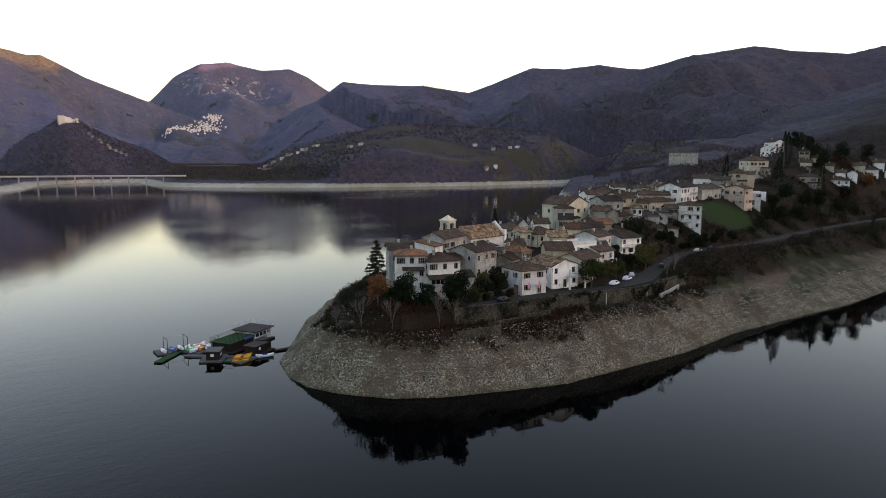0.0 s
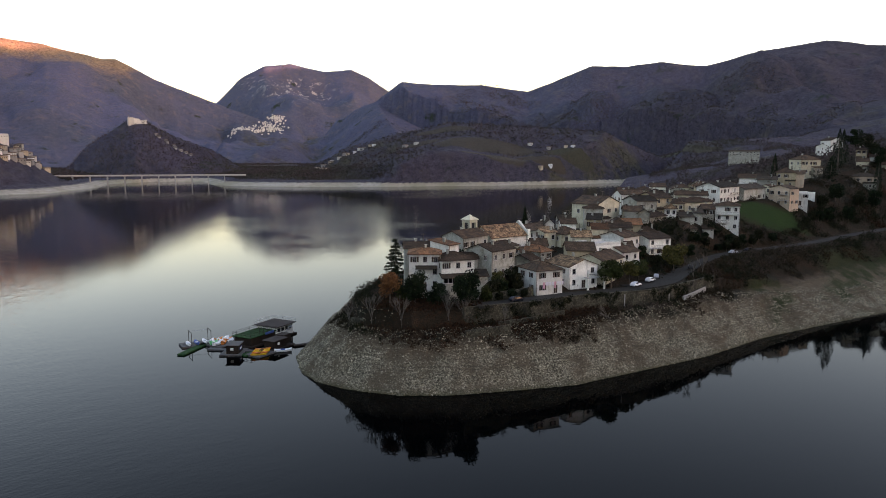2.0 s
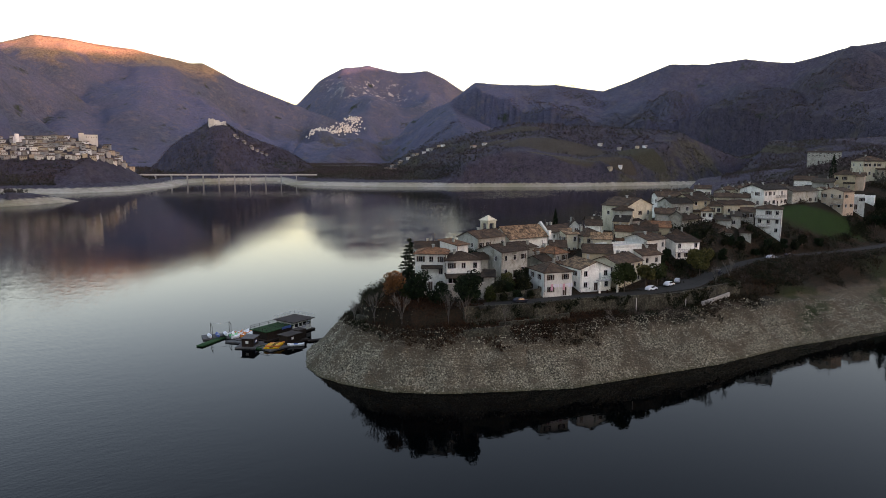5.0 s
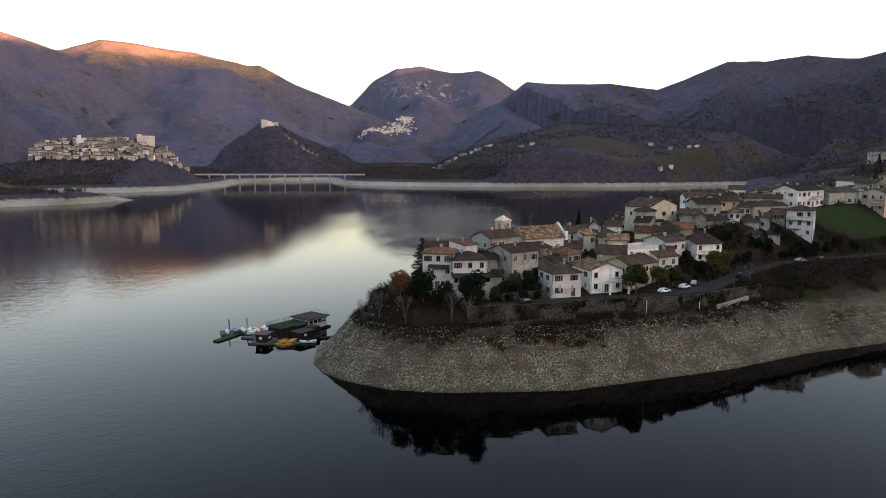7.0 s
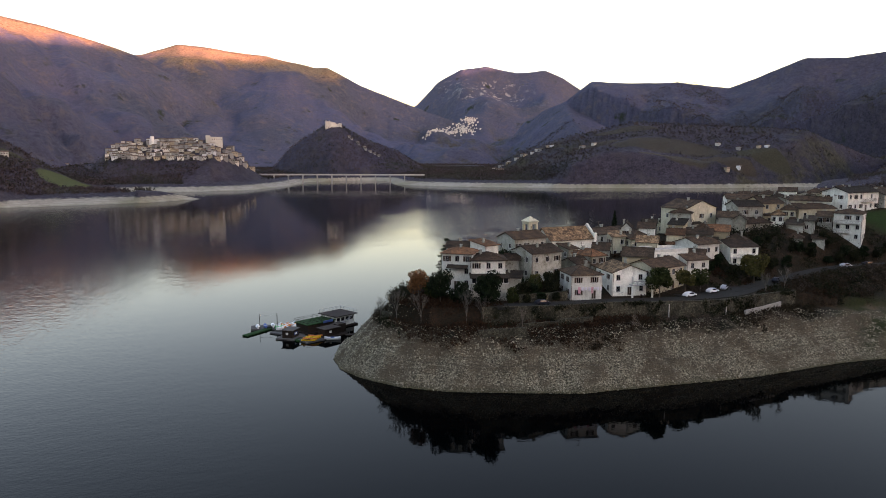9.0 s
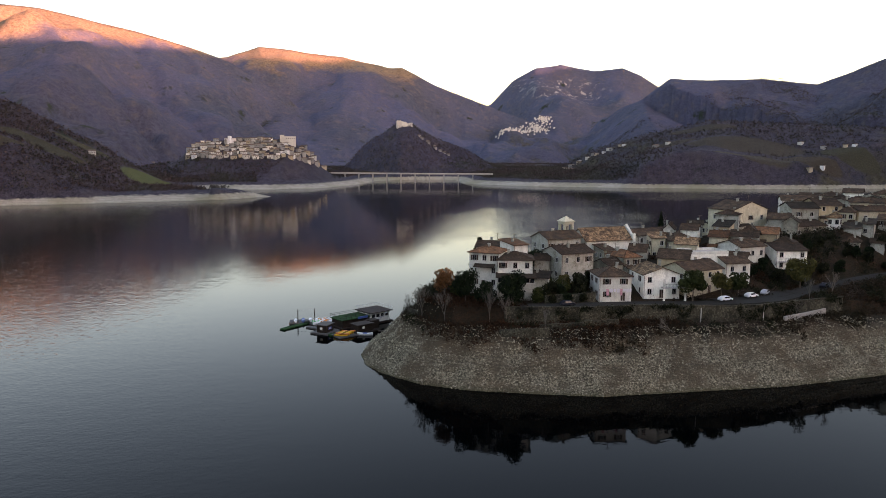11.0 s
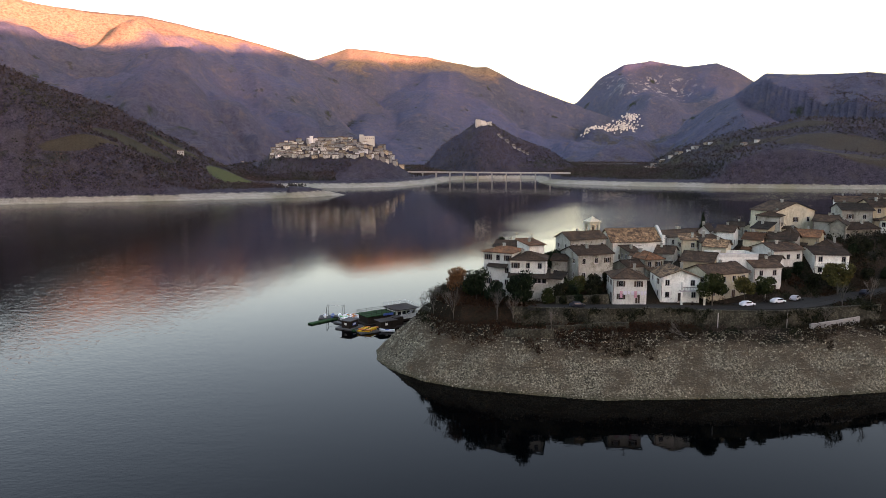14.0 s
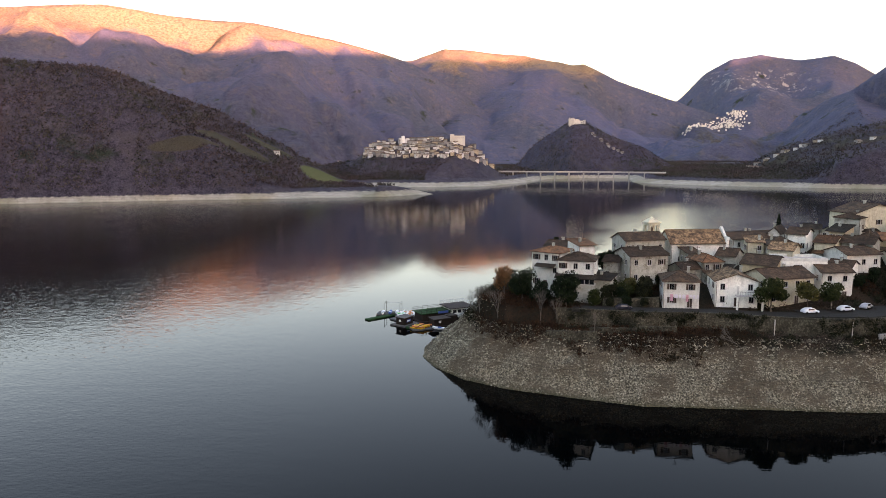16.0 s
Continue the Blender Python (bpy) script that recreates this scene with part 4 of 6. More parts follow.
house(98.1, 23.0, 100.1, 20.5, 30.8, 7, 9.0, "shed", 1, "grey", "dark", 2, 2)
house(106.6, 25.0, 109.3, 21.4, 31.9, 8, 9.0, "gable_x", 1.3, "grey", "brown", 2, 3)
house(93.5, 26.1, 96.7, 22.1, 29.4, 7, 6.0, "shed", 1, "grey", "dark", 2, 1)
house(88.5, 21.3, 91.5, 17.5, 25.7, 6, 4.1, "hip", 1.2, "grey", "brown", 1, 1)
house(96.4, 17.9, 98.7, 15.0, 25.4, 5, 3.6, "gable_x", 1, "grey", "brown", 1, 1)
house(99.2, 33.8, 102.2, 30.2, 33.9, 8, 7.0, "hip", 1.4, "cream", "brown", 2, 2, annex=True)
house(127.2, 71.2, 132.0, 65.7, 36.7, 9, 6.0, "hip", 1.4, "cream", "brown", 2, 1, annex=True)
house(141.4, 73.8, 145.8, 68.5, 37.6, 9, 12.2, "gable_x", 1.4, "white", "brown", 2, 3, annex=True)
house(125.2, 79.6, 129.9, 74.4, 35.9, 8, 6.0, "gable_x", 1.3, "white", "brown", 2, 1, annex=True)
house(200.1, 63.0, 204.6, 54.4, 41.0, 10, 6.0, "gable_x", 1.8, "white", "brown", 3, 1, annex=True)
house(193.5, 49.9, 197.4, 42.0, 40.7, 9, 7.0, "gable_x", 1.5, "grey", "dark", 2, 2, annex=True)
house(204.6, 46.2, 208.3, 38.4, 44.1, 9, 7.5, "hip", 2, "tan", "brown", 3, 2, annex=True)
house(209.6, 39.5, 211.2, 35.8, 43.4, 9, 9.0, "gable_x", 1.4, "pink", "brown", 1, 2, annex=True)
house(197.1, 29.6, 199.3, 24.6, 34.3, 7, 6.0, "flat", 0.3, "white", "brown", 2, 1)
house(181.0, 26.7, 182.8, 22.8, 32.0, 6, 6.0, "flat", 0.3, "cream", "brown", 2, 2)
house(304.0, 73.0, 306.7, 66.8, 57.5, 9, 6.0, "gable_y", 1.6, "white", "brown", 2, 1)
house(280.9, 40.9, 282.8, 36.0, 55.4, 8, 9.0, "hip", 1.3, "tan", "brown", 2, 3, annex=True)
house(272.7, 37.0, 274.8, 31.5, 49.1, 8, 6.0, "gable_x", 1.5, "cream", "brown", 2, 1, annex=True)
house(251.6, 31.5, 256.1, 19.6, 41.7, 10, 7.5, "hip", 1.6, "pink", "dark", 5, 2, annex=True)
house(277.8, 23.3, 281.1, 13.5, 39.6, 10, 6.5, "hip", 1.8, "white", "brown", 3, 2, annex=True)
house(286.7, 23.2, 288.4, 18.1, 43.5, 8, 6.0, "gable_x", 1.4, "white", "brown", 2, 1, annex=True)
house(293.4, 19.1, 295.0, 14.1, 43.0, 8, 7.0, "gable_y", 1.6, "white", "brown", 2, 1, annex=True)
house(285.4, 30.5, 287.6, 24.1, 47.3, 9, 5.0, "gable_x", 1.4, "cream", "brown", 3, 1, annex=True)
house(287.0, 36.1, 288.4, 32.5, 51.6, 7, 5.0, "gable_x", 1.2, "white", "brown", 1, 1, annex=True)
house(308.2, 21.4, 310.2, 14.9, 47.5, 9, 6.0, "gable_x", 1.4, "cream", "brown", 2, 1)
house(314.4, 16.5, 316.4, 9.5, 45.1, 9, 6.0, "hip", 1.4, "white", "brown", 2, 1)
house(327.6, 16.2, 329.2, 10.4, 48.9, 9, 6.0, "gable_x", 1.4, "white", "brown", 2, 1)
house(324.0, 8.6, 325.7, 2.1, 44.0, 9, 7.2, "gable_y", 1.4, "white", "brown", 2, 2)
house(746.2, 384.7, 764.1, 351.4, 57.0, 12, 6.0, "gable_x", 1.6, "grey", "brown", 9, 2)


# small houses and sheds wedged between the others
rng = random.Random(77)
added = 0
for trial in range(5200):
    x, y = rng.uniform(-14, 185), rng.uniform(12, 95)
    w, dep = rng.uniform(3.6, 7), rng.uniform(3.6, 6.2)
    near = min(HOUSES, key=lambda q: (q[0] - x) ** 2 + (q[1] - y) ** 2)
    a = math.atan2(near[3] - near[1], near[2] - near[0]) + rng.uniform(-0.12, 0.12)
    if (near[0] - x) ** 2 + (near[1] - y) ** 2 > 260 or (58 < x < 112 and y < 27) or (112 < x < 185 and y < 32):
        continue
    ux, uy = math.cos(a), math.sin(a)
    pts = [(x + ux * u - uy * v, y + uy * u + ux * v) for u in (0, w / 3, w * 2 / 3, w) for v in (0, dep / 3, dep * 2 / 3, dep)]
    PX, PY = np.array([p_[0] for p_ in pts]), np.array([p_[1] for p_ in pts])
    if shore_distance(PX, PY).min() < 30 or seg_dist(PX, PY, ROAD)[0].min() < 6:
        continue
    clear_ = True
    for ax, ay, bx, by, hd in HOUSES:
        hw = math.hypot(bx - ax, by - ay)
        hx, hy = (bx - ax) / hw, (by - ay) / hw
        U, V = (PX - ax) * hx + (PY - ay) * hy, -(PX - ax) * hy + (PY - ay) * hx
        if ((U > -0.35) & (U < hw + 0.35) & (V > -0.35) & (V < hd + 0.35)).any():
            clear_ = False
            break
    if not clear_:
        continue
    top_ = float(land(PX, PY).mean()) + rng.uniform(3.6, 5.6)
    house(x, y, x + ux * w, y + uy * w, top_, dep, 7.0, rng.choice(("gable_x", "gable_y", "shed", "hip")), rng.uniform(0.9, 1.4), rng.choice(("grey", "stone", "white", "cream", "grey", "tan", "grey")), rng.choice(("brown", "dark", "mottled", "brown", "dark")), 2, 2, seed=trial, door=False)
    added += 1
    if added > 62:
        break


# ---- the village's ground works ----
def strip_bm(pts, half, z_off=0.0, thick=0.3):
    """A paved strip along points, with a depth of its own."""
    bm = bmesh.new()
    rows = []
    for i, (x, y, z) in enumerate(pts):
        a, c = pts[max(i - 1, 0)], pts[min(i + 1, len(pts) - 1)]
        d = Vector((c[0] - a[0], c[1] - a[1], 0)).normalized()
        n = Vector((-d.y, d.x, 0)) * half
        rows.append([bm.verts.new((x - n.x, y - n.y, z + z_off)), bm.verts.new((x + n.x, y + n.y, z + z_off)),
                     bm.verts.new((x + n.x, y + n.y, z + z_off - thick)), bm.verts.new((x - n.x, y - n.y, z + z_off - thick))])
    for r, q in zip(rows[:-1], rows[1:]):
        for i in range(4):
            j = (i + 1) % 4
            bm.faces.new([r[i], r[j], q[j], q[i]])
    bm.faces.new(rows[0]), bm.faces.new(rows[-1][::-1])
    bmesh.ops.recalc_face_normals(bm, faces=bm.faces)
    return bm


def finer(pts, n=6):
    """Points of a smooth curve through pts."""
    out = []
    P = [Vector(p) for p in pts]
    for i in range(len(P) - 1):
        a, b_, c, d = P[max(i - 1, 0)], P[i], P[i + 1], P[min(i + 2, len(P) - 1)]
        for k in range(n):
            t = k / n
            out.append(tuple(0.5 * (2 * b_ + (c - a) * t + (2 * a - 5 * b_ + 4 * c - d) * t * t + (3 * b_ - a - 3 * c + d) * t ** 3)))
    return out + [tuple(P[-1])]


road = part("road", strip_bm(finer(ROAD[3:]), 2.3, 0.0, 0.6), MAT_ASPHALT)
tagged(road, "narrow worn asphalt road along the headland", "road", kind="structure")
lot = part("pavement", strip_bm([(22, -3.5, 15.5), (32, -3.0, 15.5), (42, -1.0, 15.5), (52, 3.0, 15.6), (60, 7.0, 15.8)], 4.2, 0.0, 0.5), MAT_ASPHALT)
tagged(lot, "asphalt parking place under the houses", "pavement", kind="structure")

MAT_CONCRETE = surface("old_concrete", (0.36, 0.34, 0.31), (0.27, 0.26, 0.235), 2.0, 0.3, 0.9, 0.2, 0.03)


def wall_run(name, pts, foot, thick, material, label, coping=True, jitter=0.0):
    """A wall along points whose z is the top, down to the level foot below its top, uneven by jitter."""
    rng = random.Random(len(pts))
    P = [(x, y, z + rng.uniform(-jitter, jitter)) for x, y, z in finer(pts, 5)]
    w = part(name, strip_bm(P, thick / 2, 0.0, foot), material)
    if coping:
        part("coping", strip_bm(P, thick / 2 + 0.06, 0.16, 0.156), MAT_WALLSTONE, w)
    return tagged(w, label, "wall", kind="structure")


def inland_y(x, d):
    """The y at which the headland's south side lies d metres inland at x."""
    lo, hi = -28.0, 12.0
    for _ in range(24):
        y = (lo + hi) / 2
        if float(shore_distance(np.array([x]), np.array([y]))[0]) < d:
            lo = y
        else:
            hi = y
    return y


wall_x = [-34, -31, -27, -22, -15, -8, 0, 7, 14, 20, 27, 34, 42, 50, 57]
wall_run("retaining_wall", [(float(x), inland_y(float(x), float(np.interp(x, *zip(*WALL_LINE))) - 0.25), float(np.interp(x, [-31, -20, -10, 57], [15.9, 15.9, 15.75, 15.6]))) for x in wall_x], 6.0, 0.6, MAT_WALLSTONE, "tall weathered stone retaining wall under the lakeside road", True, 0.05)
wall_run("terrace_wall", [(-16, -6.3, 13.0), (-12, -7.4, 13.1), (-8, -8.4, 13.3)], 5.0, 0.6, MAT_WALLSTONE, "ruined stone terrace wall above the stony bank", False, 0.05)
wall_run("terrace_wall", [(-27, -4.6, 12.4), (-22, -6.0, 12.6), (-16.6, -6.9, 12.7)], 4.0, 0.6, MAT_WALLSTONE, "mossy broken terrace wall above the stony bank", False, 0.08)
wall_run("terrace_wall", [(-37, -4.0, 11.6), (-31, -6.6, 12.1), (-26, -7.6, 12.2)], 4.0, 0.6, MAT_WALLSTONE, "ruined overgrown terrace wall above the bank", False, 0.08)
wall_run("terrace_wall", [(-52.5, 21.5, 12.4), (-50.8, 16.5, 12.6), (-48.0, 11.5, 12.6)], 3.0, 0.5, MAT_WALLSTONE, "low stone wall round the headland's tip", False, 0.06)
wall_run("boundary_wall", [(-22, 3.5, 17.5), (-15, 2.6, 17.6), (-8.6, 2.2, 17.8)], 3.0, 0.4, MAT_WALLSTONE, "mossy garden wall beside the road", True, 0.08)
wall_run("boundary_wall", [(35, -14.6, 12.6), (42, -13.6, 12.9), (50, -12.2, 13.3)], 2.0, 0.5, MAT_CONCRETE, "low concrete wall on the bank below the car park", False, 0.02)
for px, py in ((13.5, inland_y(13.5, 16.4)), (29.6, inland_y(29.6, 14.9))):
    b_ = part("drain_pipe", boxed(px - 0.09, py - 0.12, 11.4, px + 0.09, py + 0.05, 15.2), MAT_SILL)
    tagged(b_, "pale drain pipe down the stone retaining wall", "pipe", "drain pipes")

# ---- church front and bell tower ----
tower_at = pose(-0.4, 37.4, 20.0, 0, 0, 8)
bt = thing("bell_tower", tower_at, "small square stone bell tower with a tiled pyramid roof", "tower")
bm = boxed(0, 0, -2, 3.4, 3.4, 9.2)
for x0, y0 in ((0, 0), (2.7, 0), (0, 2.7), (2.7, 2.7)):
    box(bm, x0, y0, 9.2, x0 + 0.7, y0 + 0.7, 11.6)
box(bm, 0, 0, 11.6, 3.4, 3.4, 12.4)
box(bm, -0.15, -0.15, 12.4, 3.55, 3.55, 12.6)
part("wall", bm, MAT_PLASTER["cream"], bt)
r = part("roof", roof_bm(3.4, 3.4, 1.3, "hip", 0.3), MAT_PLASTER["cream"], bt)
r.matrix_local = Matrix.Translation((0, 0, 12.6))
part("bell", boxed(1.35, 1.35, 9.9, 2.05, 2.05, 10.9), MAT_SHUTTER, bt, "dark bronze bell")
cf = thing("church_facade", pose(20.9, 33.6, 19.0, 0, 0, 0), "whitewashed gabled church front with corner pilasters", "facade")
bm = bmesh.new()
prof = [(0, -3), (9.4, -3), (9.4, 8.4), (4.7, 12.2), (0, 8.4)]
f0 = [bm.verts.new((0, y, z)) for y, z in prof]
f1 = [bm.verts.new((0.7, y, z)) for y, z in prof]
bm.faces.new(f0[::-1]), bm.faces.new(f1)
for i in range(5):
    bm.faces.new([f0[i], f0[(i + 1) % 5], f1[(i + 1) % 5], f1[i]])
bmesh.ops.recalc_face_normals(bm, faces=bm.faces)
part("wall", bm, MAT_PLASTER["white"], cf)
for y in (-0.15, 8.8):
    part("pilaster", boxed(-0.12, y, -3, 0.85, y + 0.8, 9.6), MAT_PLASTER["white"], cf)
opening(cf, pose(0.71, 4.7, 5.2, 0, 0, 90), 1.2, 1.6)
opening(cf, pose(0.71, 4.7, 0.0, 0, 0, 90), 1.8, 3.0, "door")

lower = thing("lean_to", pose(-32.2, 10.4, 14.6, 0, 0, -20.8), "glazed lean-to with a tiled skirt roof over a stone lower storey", "lean-to")
part("wall", boxed(0, 0, -3, 9.6, 2.2, 5.4), MAT_PLASTER["grey"], lower)
part("sill_band", boxed(-0.1, -0.1, 5.4, 9.7, 2.2, 5.6), MAT_SILL, lower)
for k in range(8):
    part("pane", boxed(0.25 + k * 1.16, -0.02, 5.6, 1.3 + k * 1.16, 0.06, 6.9), MAT_GLASS, lower)
    part("post", boxed(0.1 + k * 1.16, -0.05, 5.6, 0.24 + k * 1.16, 0.1, 6.9), MAT_FRAME, lower)
r = part("roof", roof_bm(9.6, 2.2, 0.7, "shed", 0.4), MAT_ROOF["dark"], lower)
r.matrix_local = Matrix.Translation((0, 0, 6.9))
lower = thing("canopy", pose(-36.4, 17.2, 23.6, 0, 0, -37), "small dark tiled canopy under the upper windows", "canopy")
r = part("roof", roof_bm(5.2, 1.2, 0.5, "shed", 0.2), MAT_ROOF["dark"], lower)
r.matrix_local = Matrix.Translation((0.6, -1.2, 0))

# ---- laundry, balconies, car park ----
MAT_CLOTH = surface("washed_cloth", (0.72, 0.70, 0.72), (0.62, 0.60, 0.66), 4, 1, 0.9, 0.1, 0.01, vary=0.1)
MAT_CLOTH_RED = surface("pink_checked_cloth", (0.55, 0.22, 0.27), (0.70, 0.45, 0.48), 8, 2, 0.9, 0.1, 0.01)
rack = thing("clothes_line", pose(-6.9, 1.1, 19.0, 0, 0, -13.2), "clothes line with washing drying under the windows", "clothes line")
part("line", boxed(0, -0.52, 0, 7.2, -0.5, 0.02), MAT_FRAME, rack)
rng = random.Random(5)
x = 0.5
while x < 6.6:
    w_, l_ = rng.uniform(0.45, 0.8), rng.uniform(0.6, 1.0)
    red = abs(x - 0.9) < 0.5 or abs(x - 3.9) < 0.3
    bm = bmesh.new()
    l_ = 1.7 if red else l_
    n = 5
    top, bot = [], []
    for i in range(n + 1):
        yy = -0.51 + 0.05 * math.sin(i * 2.1 + x)
        top.append((bm.verts.new((x + w_ * i / n, -0.51, 0.01)), bm.verts.new((x + w_ * i / n, -0.545, 0.01))))
        bot.append((bm.verts.new((x + w_ * i / n, yy, -l_)), bm.verts.new((x + w_ * i / n, yy - 0.035, -l_))))
    for i in range(n):
        for k in (0, 1):
            bm.faces.new([top[i][k], top[i + 1][k], bot[i + 1][k], bot[i][k]])
    part("garment", bm, MAT_CLOTH_RED if red else MAT_CLOTH, rack, "pink checked cloth" if red else "")
    x += w_ + rng.uniform(0.1, 0.3)

MAT_CAR = {c: nodes_of(c + "_car_paint", 0.3)[0] for c in ("white", "dark", "silver")}
for c, v in (("white", (0.75, 0.76, 0.78)), ("dark", (0.02, 0.022, 0.03)), ("silver", (0.35, 0.36, 0.38))):
    MAT_CAR[c].node_tree.nodes["Principled BSDF"].inputs["Base Color"].default_value = (*v, 1)
MAT_RUBBER = surface("tyre_rubber", (0.015, 0.015, 0.016), (0.025, 0.025, 0.026), 8, 2, 0.9, 0.1, 0.01)


def car(colour, m, label):
    c = thing("car", m @ Matrix.Diagonal((0.9, 0.9, 0.9, 1.0)), label, "car", "parked cars")
    side = [(-2.1, 0.35), (2.1, 0.35), (2.15, 0.75), (1.35, 0.92), (0.75, 1.42), (-1.1, 1.47), (-1.95, 1.0), (-2.15, 0.75)]
    bm = bmesh.new()
    L = [bm.verts.new((x, -0.85 + (0.14 if z > 1.2 else 0), z)) for x, z in side]
    R = [bm.verts.new((x, 0.85 - (0.14 if z > 1.2 else 0), z)) for x, z in side]
    bm.faces.new(L), bm.faces.new(R[::-1])
    for i in range(len(side)):
        j = (i + 1) % len(side)
        bm.faces.new([L[j], L[i], R[i], R[j]])
    bmesh.ops.recalc_face_normals(bm, faces=bm.faces)
    bmesh.ops.bevel(bm, geom=bm.edges[:], offset=0.06, segments=2, affect="EDGES")
    part("body", bm, MAT_CAR[colour], c)
    for s in (-1, 1):
        bm = bmesh.new()
        q = [(-0.95, 0.98), (0.95, 0.98), (0.62, 1.36), (-0.9, 1.38)]
        a = [bm.verts.new((x, s * 0.87 - s * (0.1 if z > 1.2 else 0.0), z)) for x, z in q]
        b2 = [bm.verts.new((x, s * 0.80 - s * (0.1 if z > 1.2 else 0.0), z)) for x, z in q]
        bm.faces.new(a), bm.faces.new(b2[::-1])
        for i in range(4):
            bm.faces.new([a[i], a[(i + 1) % 4], b2[(i + 1) % 4], b2[i]])
        part("side_window", bm, MAT_GLASS, c)
        for x in (-1.3, 1.3):
            bm = bmesh.new()
            bmesh.ops.create_cone(bm, cap_ends=True, segments=14, radius1=0.33, radius2=0.33, depth=0.2, matrix=pose(x, s * 0.78, 0.33, 90, 0, 0))
            part("wheel", bm, MAT_RUBBER, c)
    part("windscreen", boxed(0.9, -0.6, 1.0, 1.05, 0.6, 1.28), MAT_GLASS, c)
    return c


car("white", pose(23.6, -6.6, 15.6, 0, 0, 6), "white estate car parked by the retaining wall")
car("white", pose(33.2, -4.6, 15.6, 0, 0, 10), "white hatchback parked under the trees")
car("silver", pose(39.8, -2.0, 15.55, 0, 0, 35), "grey car parked in the lakeside car park")
car("dark", pose(-18.2, -1.6, 15.8, 0, 0, -8), "dark small car parked by the garden wall")
car("dark", pose(62, 0.6, 15.85, 0, 0, 30), "dark car parked at the roadside")
car("silver", pose(99, 6.9, 17.05, 0, 0, -8), "pale car on the road below the meadow")
car("dark", pose(108, 6.0, 17.2, 0, 0, -10), "dark car at the road's edge")
lp = thing("street_lamp", pose(31.5, -1.8, 15.5), "thin pale street lamp post in the car park", "street lamp")
bm = bmesh.new()
bmesh.ops.create_cone(bm, cap_ends=True, segments=8, radius1=0.09, radius2=0.05, depth=6.5, matrix=pose(0, 0, 3.25))
part("pole", bm, MAT_SILL, lp)
part("lamp_head", boxed(-0.6, -0.12, 6.4, 0.1, 0.12, 6.52), MAT_SILL, lp)

# the front house with a pillared porch
pb = thing("porch", pose(9.4, -1.9, 15.75, 0, 0, -12), "open concrete porch with pillars, stair and balcony before a white house", "porch")
part("slab", boxed(-1.0, -0.4, 3.0, 5.2, 1.2, 3.22), MAT_SILL, pb)
for x in (-0.9, 4.7):
    part("pillar", boxed(x, -0.4, -0.5, x + 0.42, 0.02, 3.0), MAT_PLASTER["white"], pb)
part("pillar", boxed(-0.9, -0.4, 3.22, -0.48, 0.02, 5.4), MAT_PLASTER["white"], pb)
bm = bmesh.new()
box(bm, -0.5, -0.35, 4.1, 5.2, -0.3, 4.18)
for i in range(16):
    box(bm, -0.5 + i * 0.36, -0.35, 3.22, -0.47 + i * 0.36, -0.31, 4.1)
part("railing", bm, MAT_SHUTTER, pb, "dark iron railing")


# ---- trees and scrub ----
def leaf_material(name, c1, c2, other=None):
    m, nt, b = nodes_of(name, 0.85)
    b.inputs["Specular IOR Level"].default_value = 0.08
    g = nt.nodes.new("ShaderNodeNewGeometry")
    col = mix_node(nt, g.outputs["Random Per Island"], c1, c2)
    n = noise_node(nt, 0.9, 3, g.outputs["Position"])
    col = mix_node(nt, ramp_fac(nt, n, 0.45, 0.7), col, tuple(v * 0.5 for v in c1))
    if other:
        wide = noise_node(nt, 0.014, 5, g.outputs["Position"], 0.65)
        col = mix_node(nt, ramp_fac(nt, wide, 0.46, 0.60), col, mix_node(nt, g.outputs["Random Per Island"], tuple(v * 0.5 for v in other), other))
    nt.links.new(col, b.inputs["Base Color"])
    return m


LEAF = {
    "dark": leaf_material("dark_evergreen_leaves", (0.007, 0.012, 0.006), (0.020, 0.031, 0.012)),
    "green": leaf_material("holm_oak_leaves", (0.020, 0.028, 0.008), (0.055, 0.062, 0.020)),
    "olive": leaf_material("olive_yellow_leaves", (0.055, 0.055, 0.018), (0.12, 0.10, 0.03)),
    "rust": leaf_material("rust_autumn_leaves", (0.13, 0.055, 0.022), (0.24, 0.11, 0.04)),
    "scrub": leaf_material("dry_bramble", (0.020, 0.011, 0.006), (0.056, 0.027, 0.013), (0.034, 0.026, 0.014)),
    "bush": leaf_material("dull_green_bush", (0.010, 0.012, 0.006), (0.030, 0.030, 0.013)),
    "twig": leaf_material("bare_twigs", (0.035, 0.027, 0.020), (0.095, 0.073, 0.056)),
    "wood_brown": leaf_material("bare_brown_woods", (0.034, 0.026, 0.026), (0.098, 0.074, 0.070), (0.070, 0.068, 0.052)),
    "wood_dark": leaf_material("dark_evergreen_woods", (0.016, 0.019, 0.014), (0.042, 0.043, 0.032)),
}
MAT_BARK = surface("grey_bark", (0.13, 0.11, 0.09), (0.075, 0.062, 0.05), 6, 1, 0.95, 0.4, 0.03)
MAT_BARK_PALE = surface("pale_bark", (0.15, 0.132, 0.11), (0.085, 0.075, 0.064), 6, 1, 0.95, 0.3, 0.02)


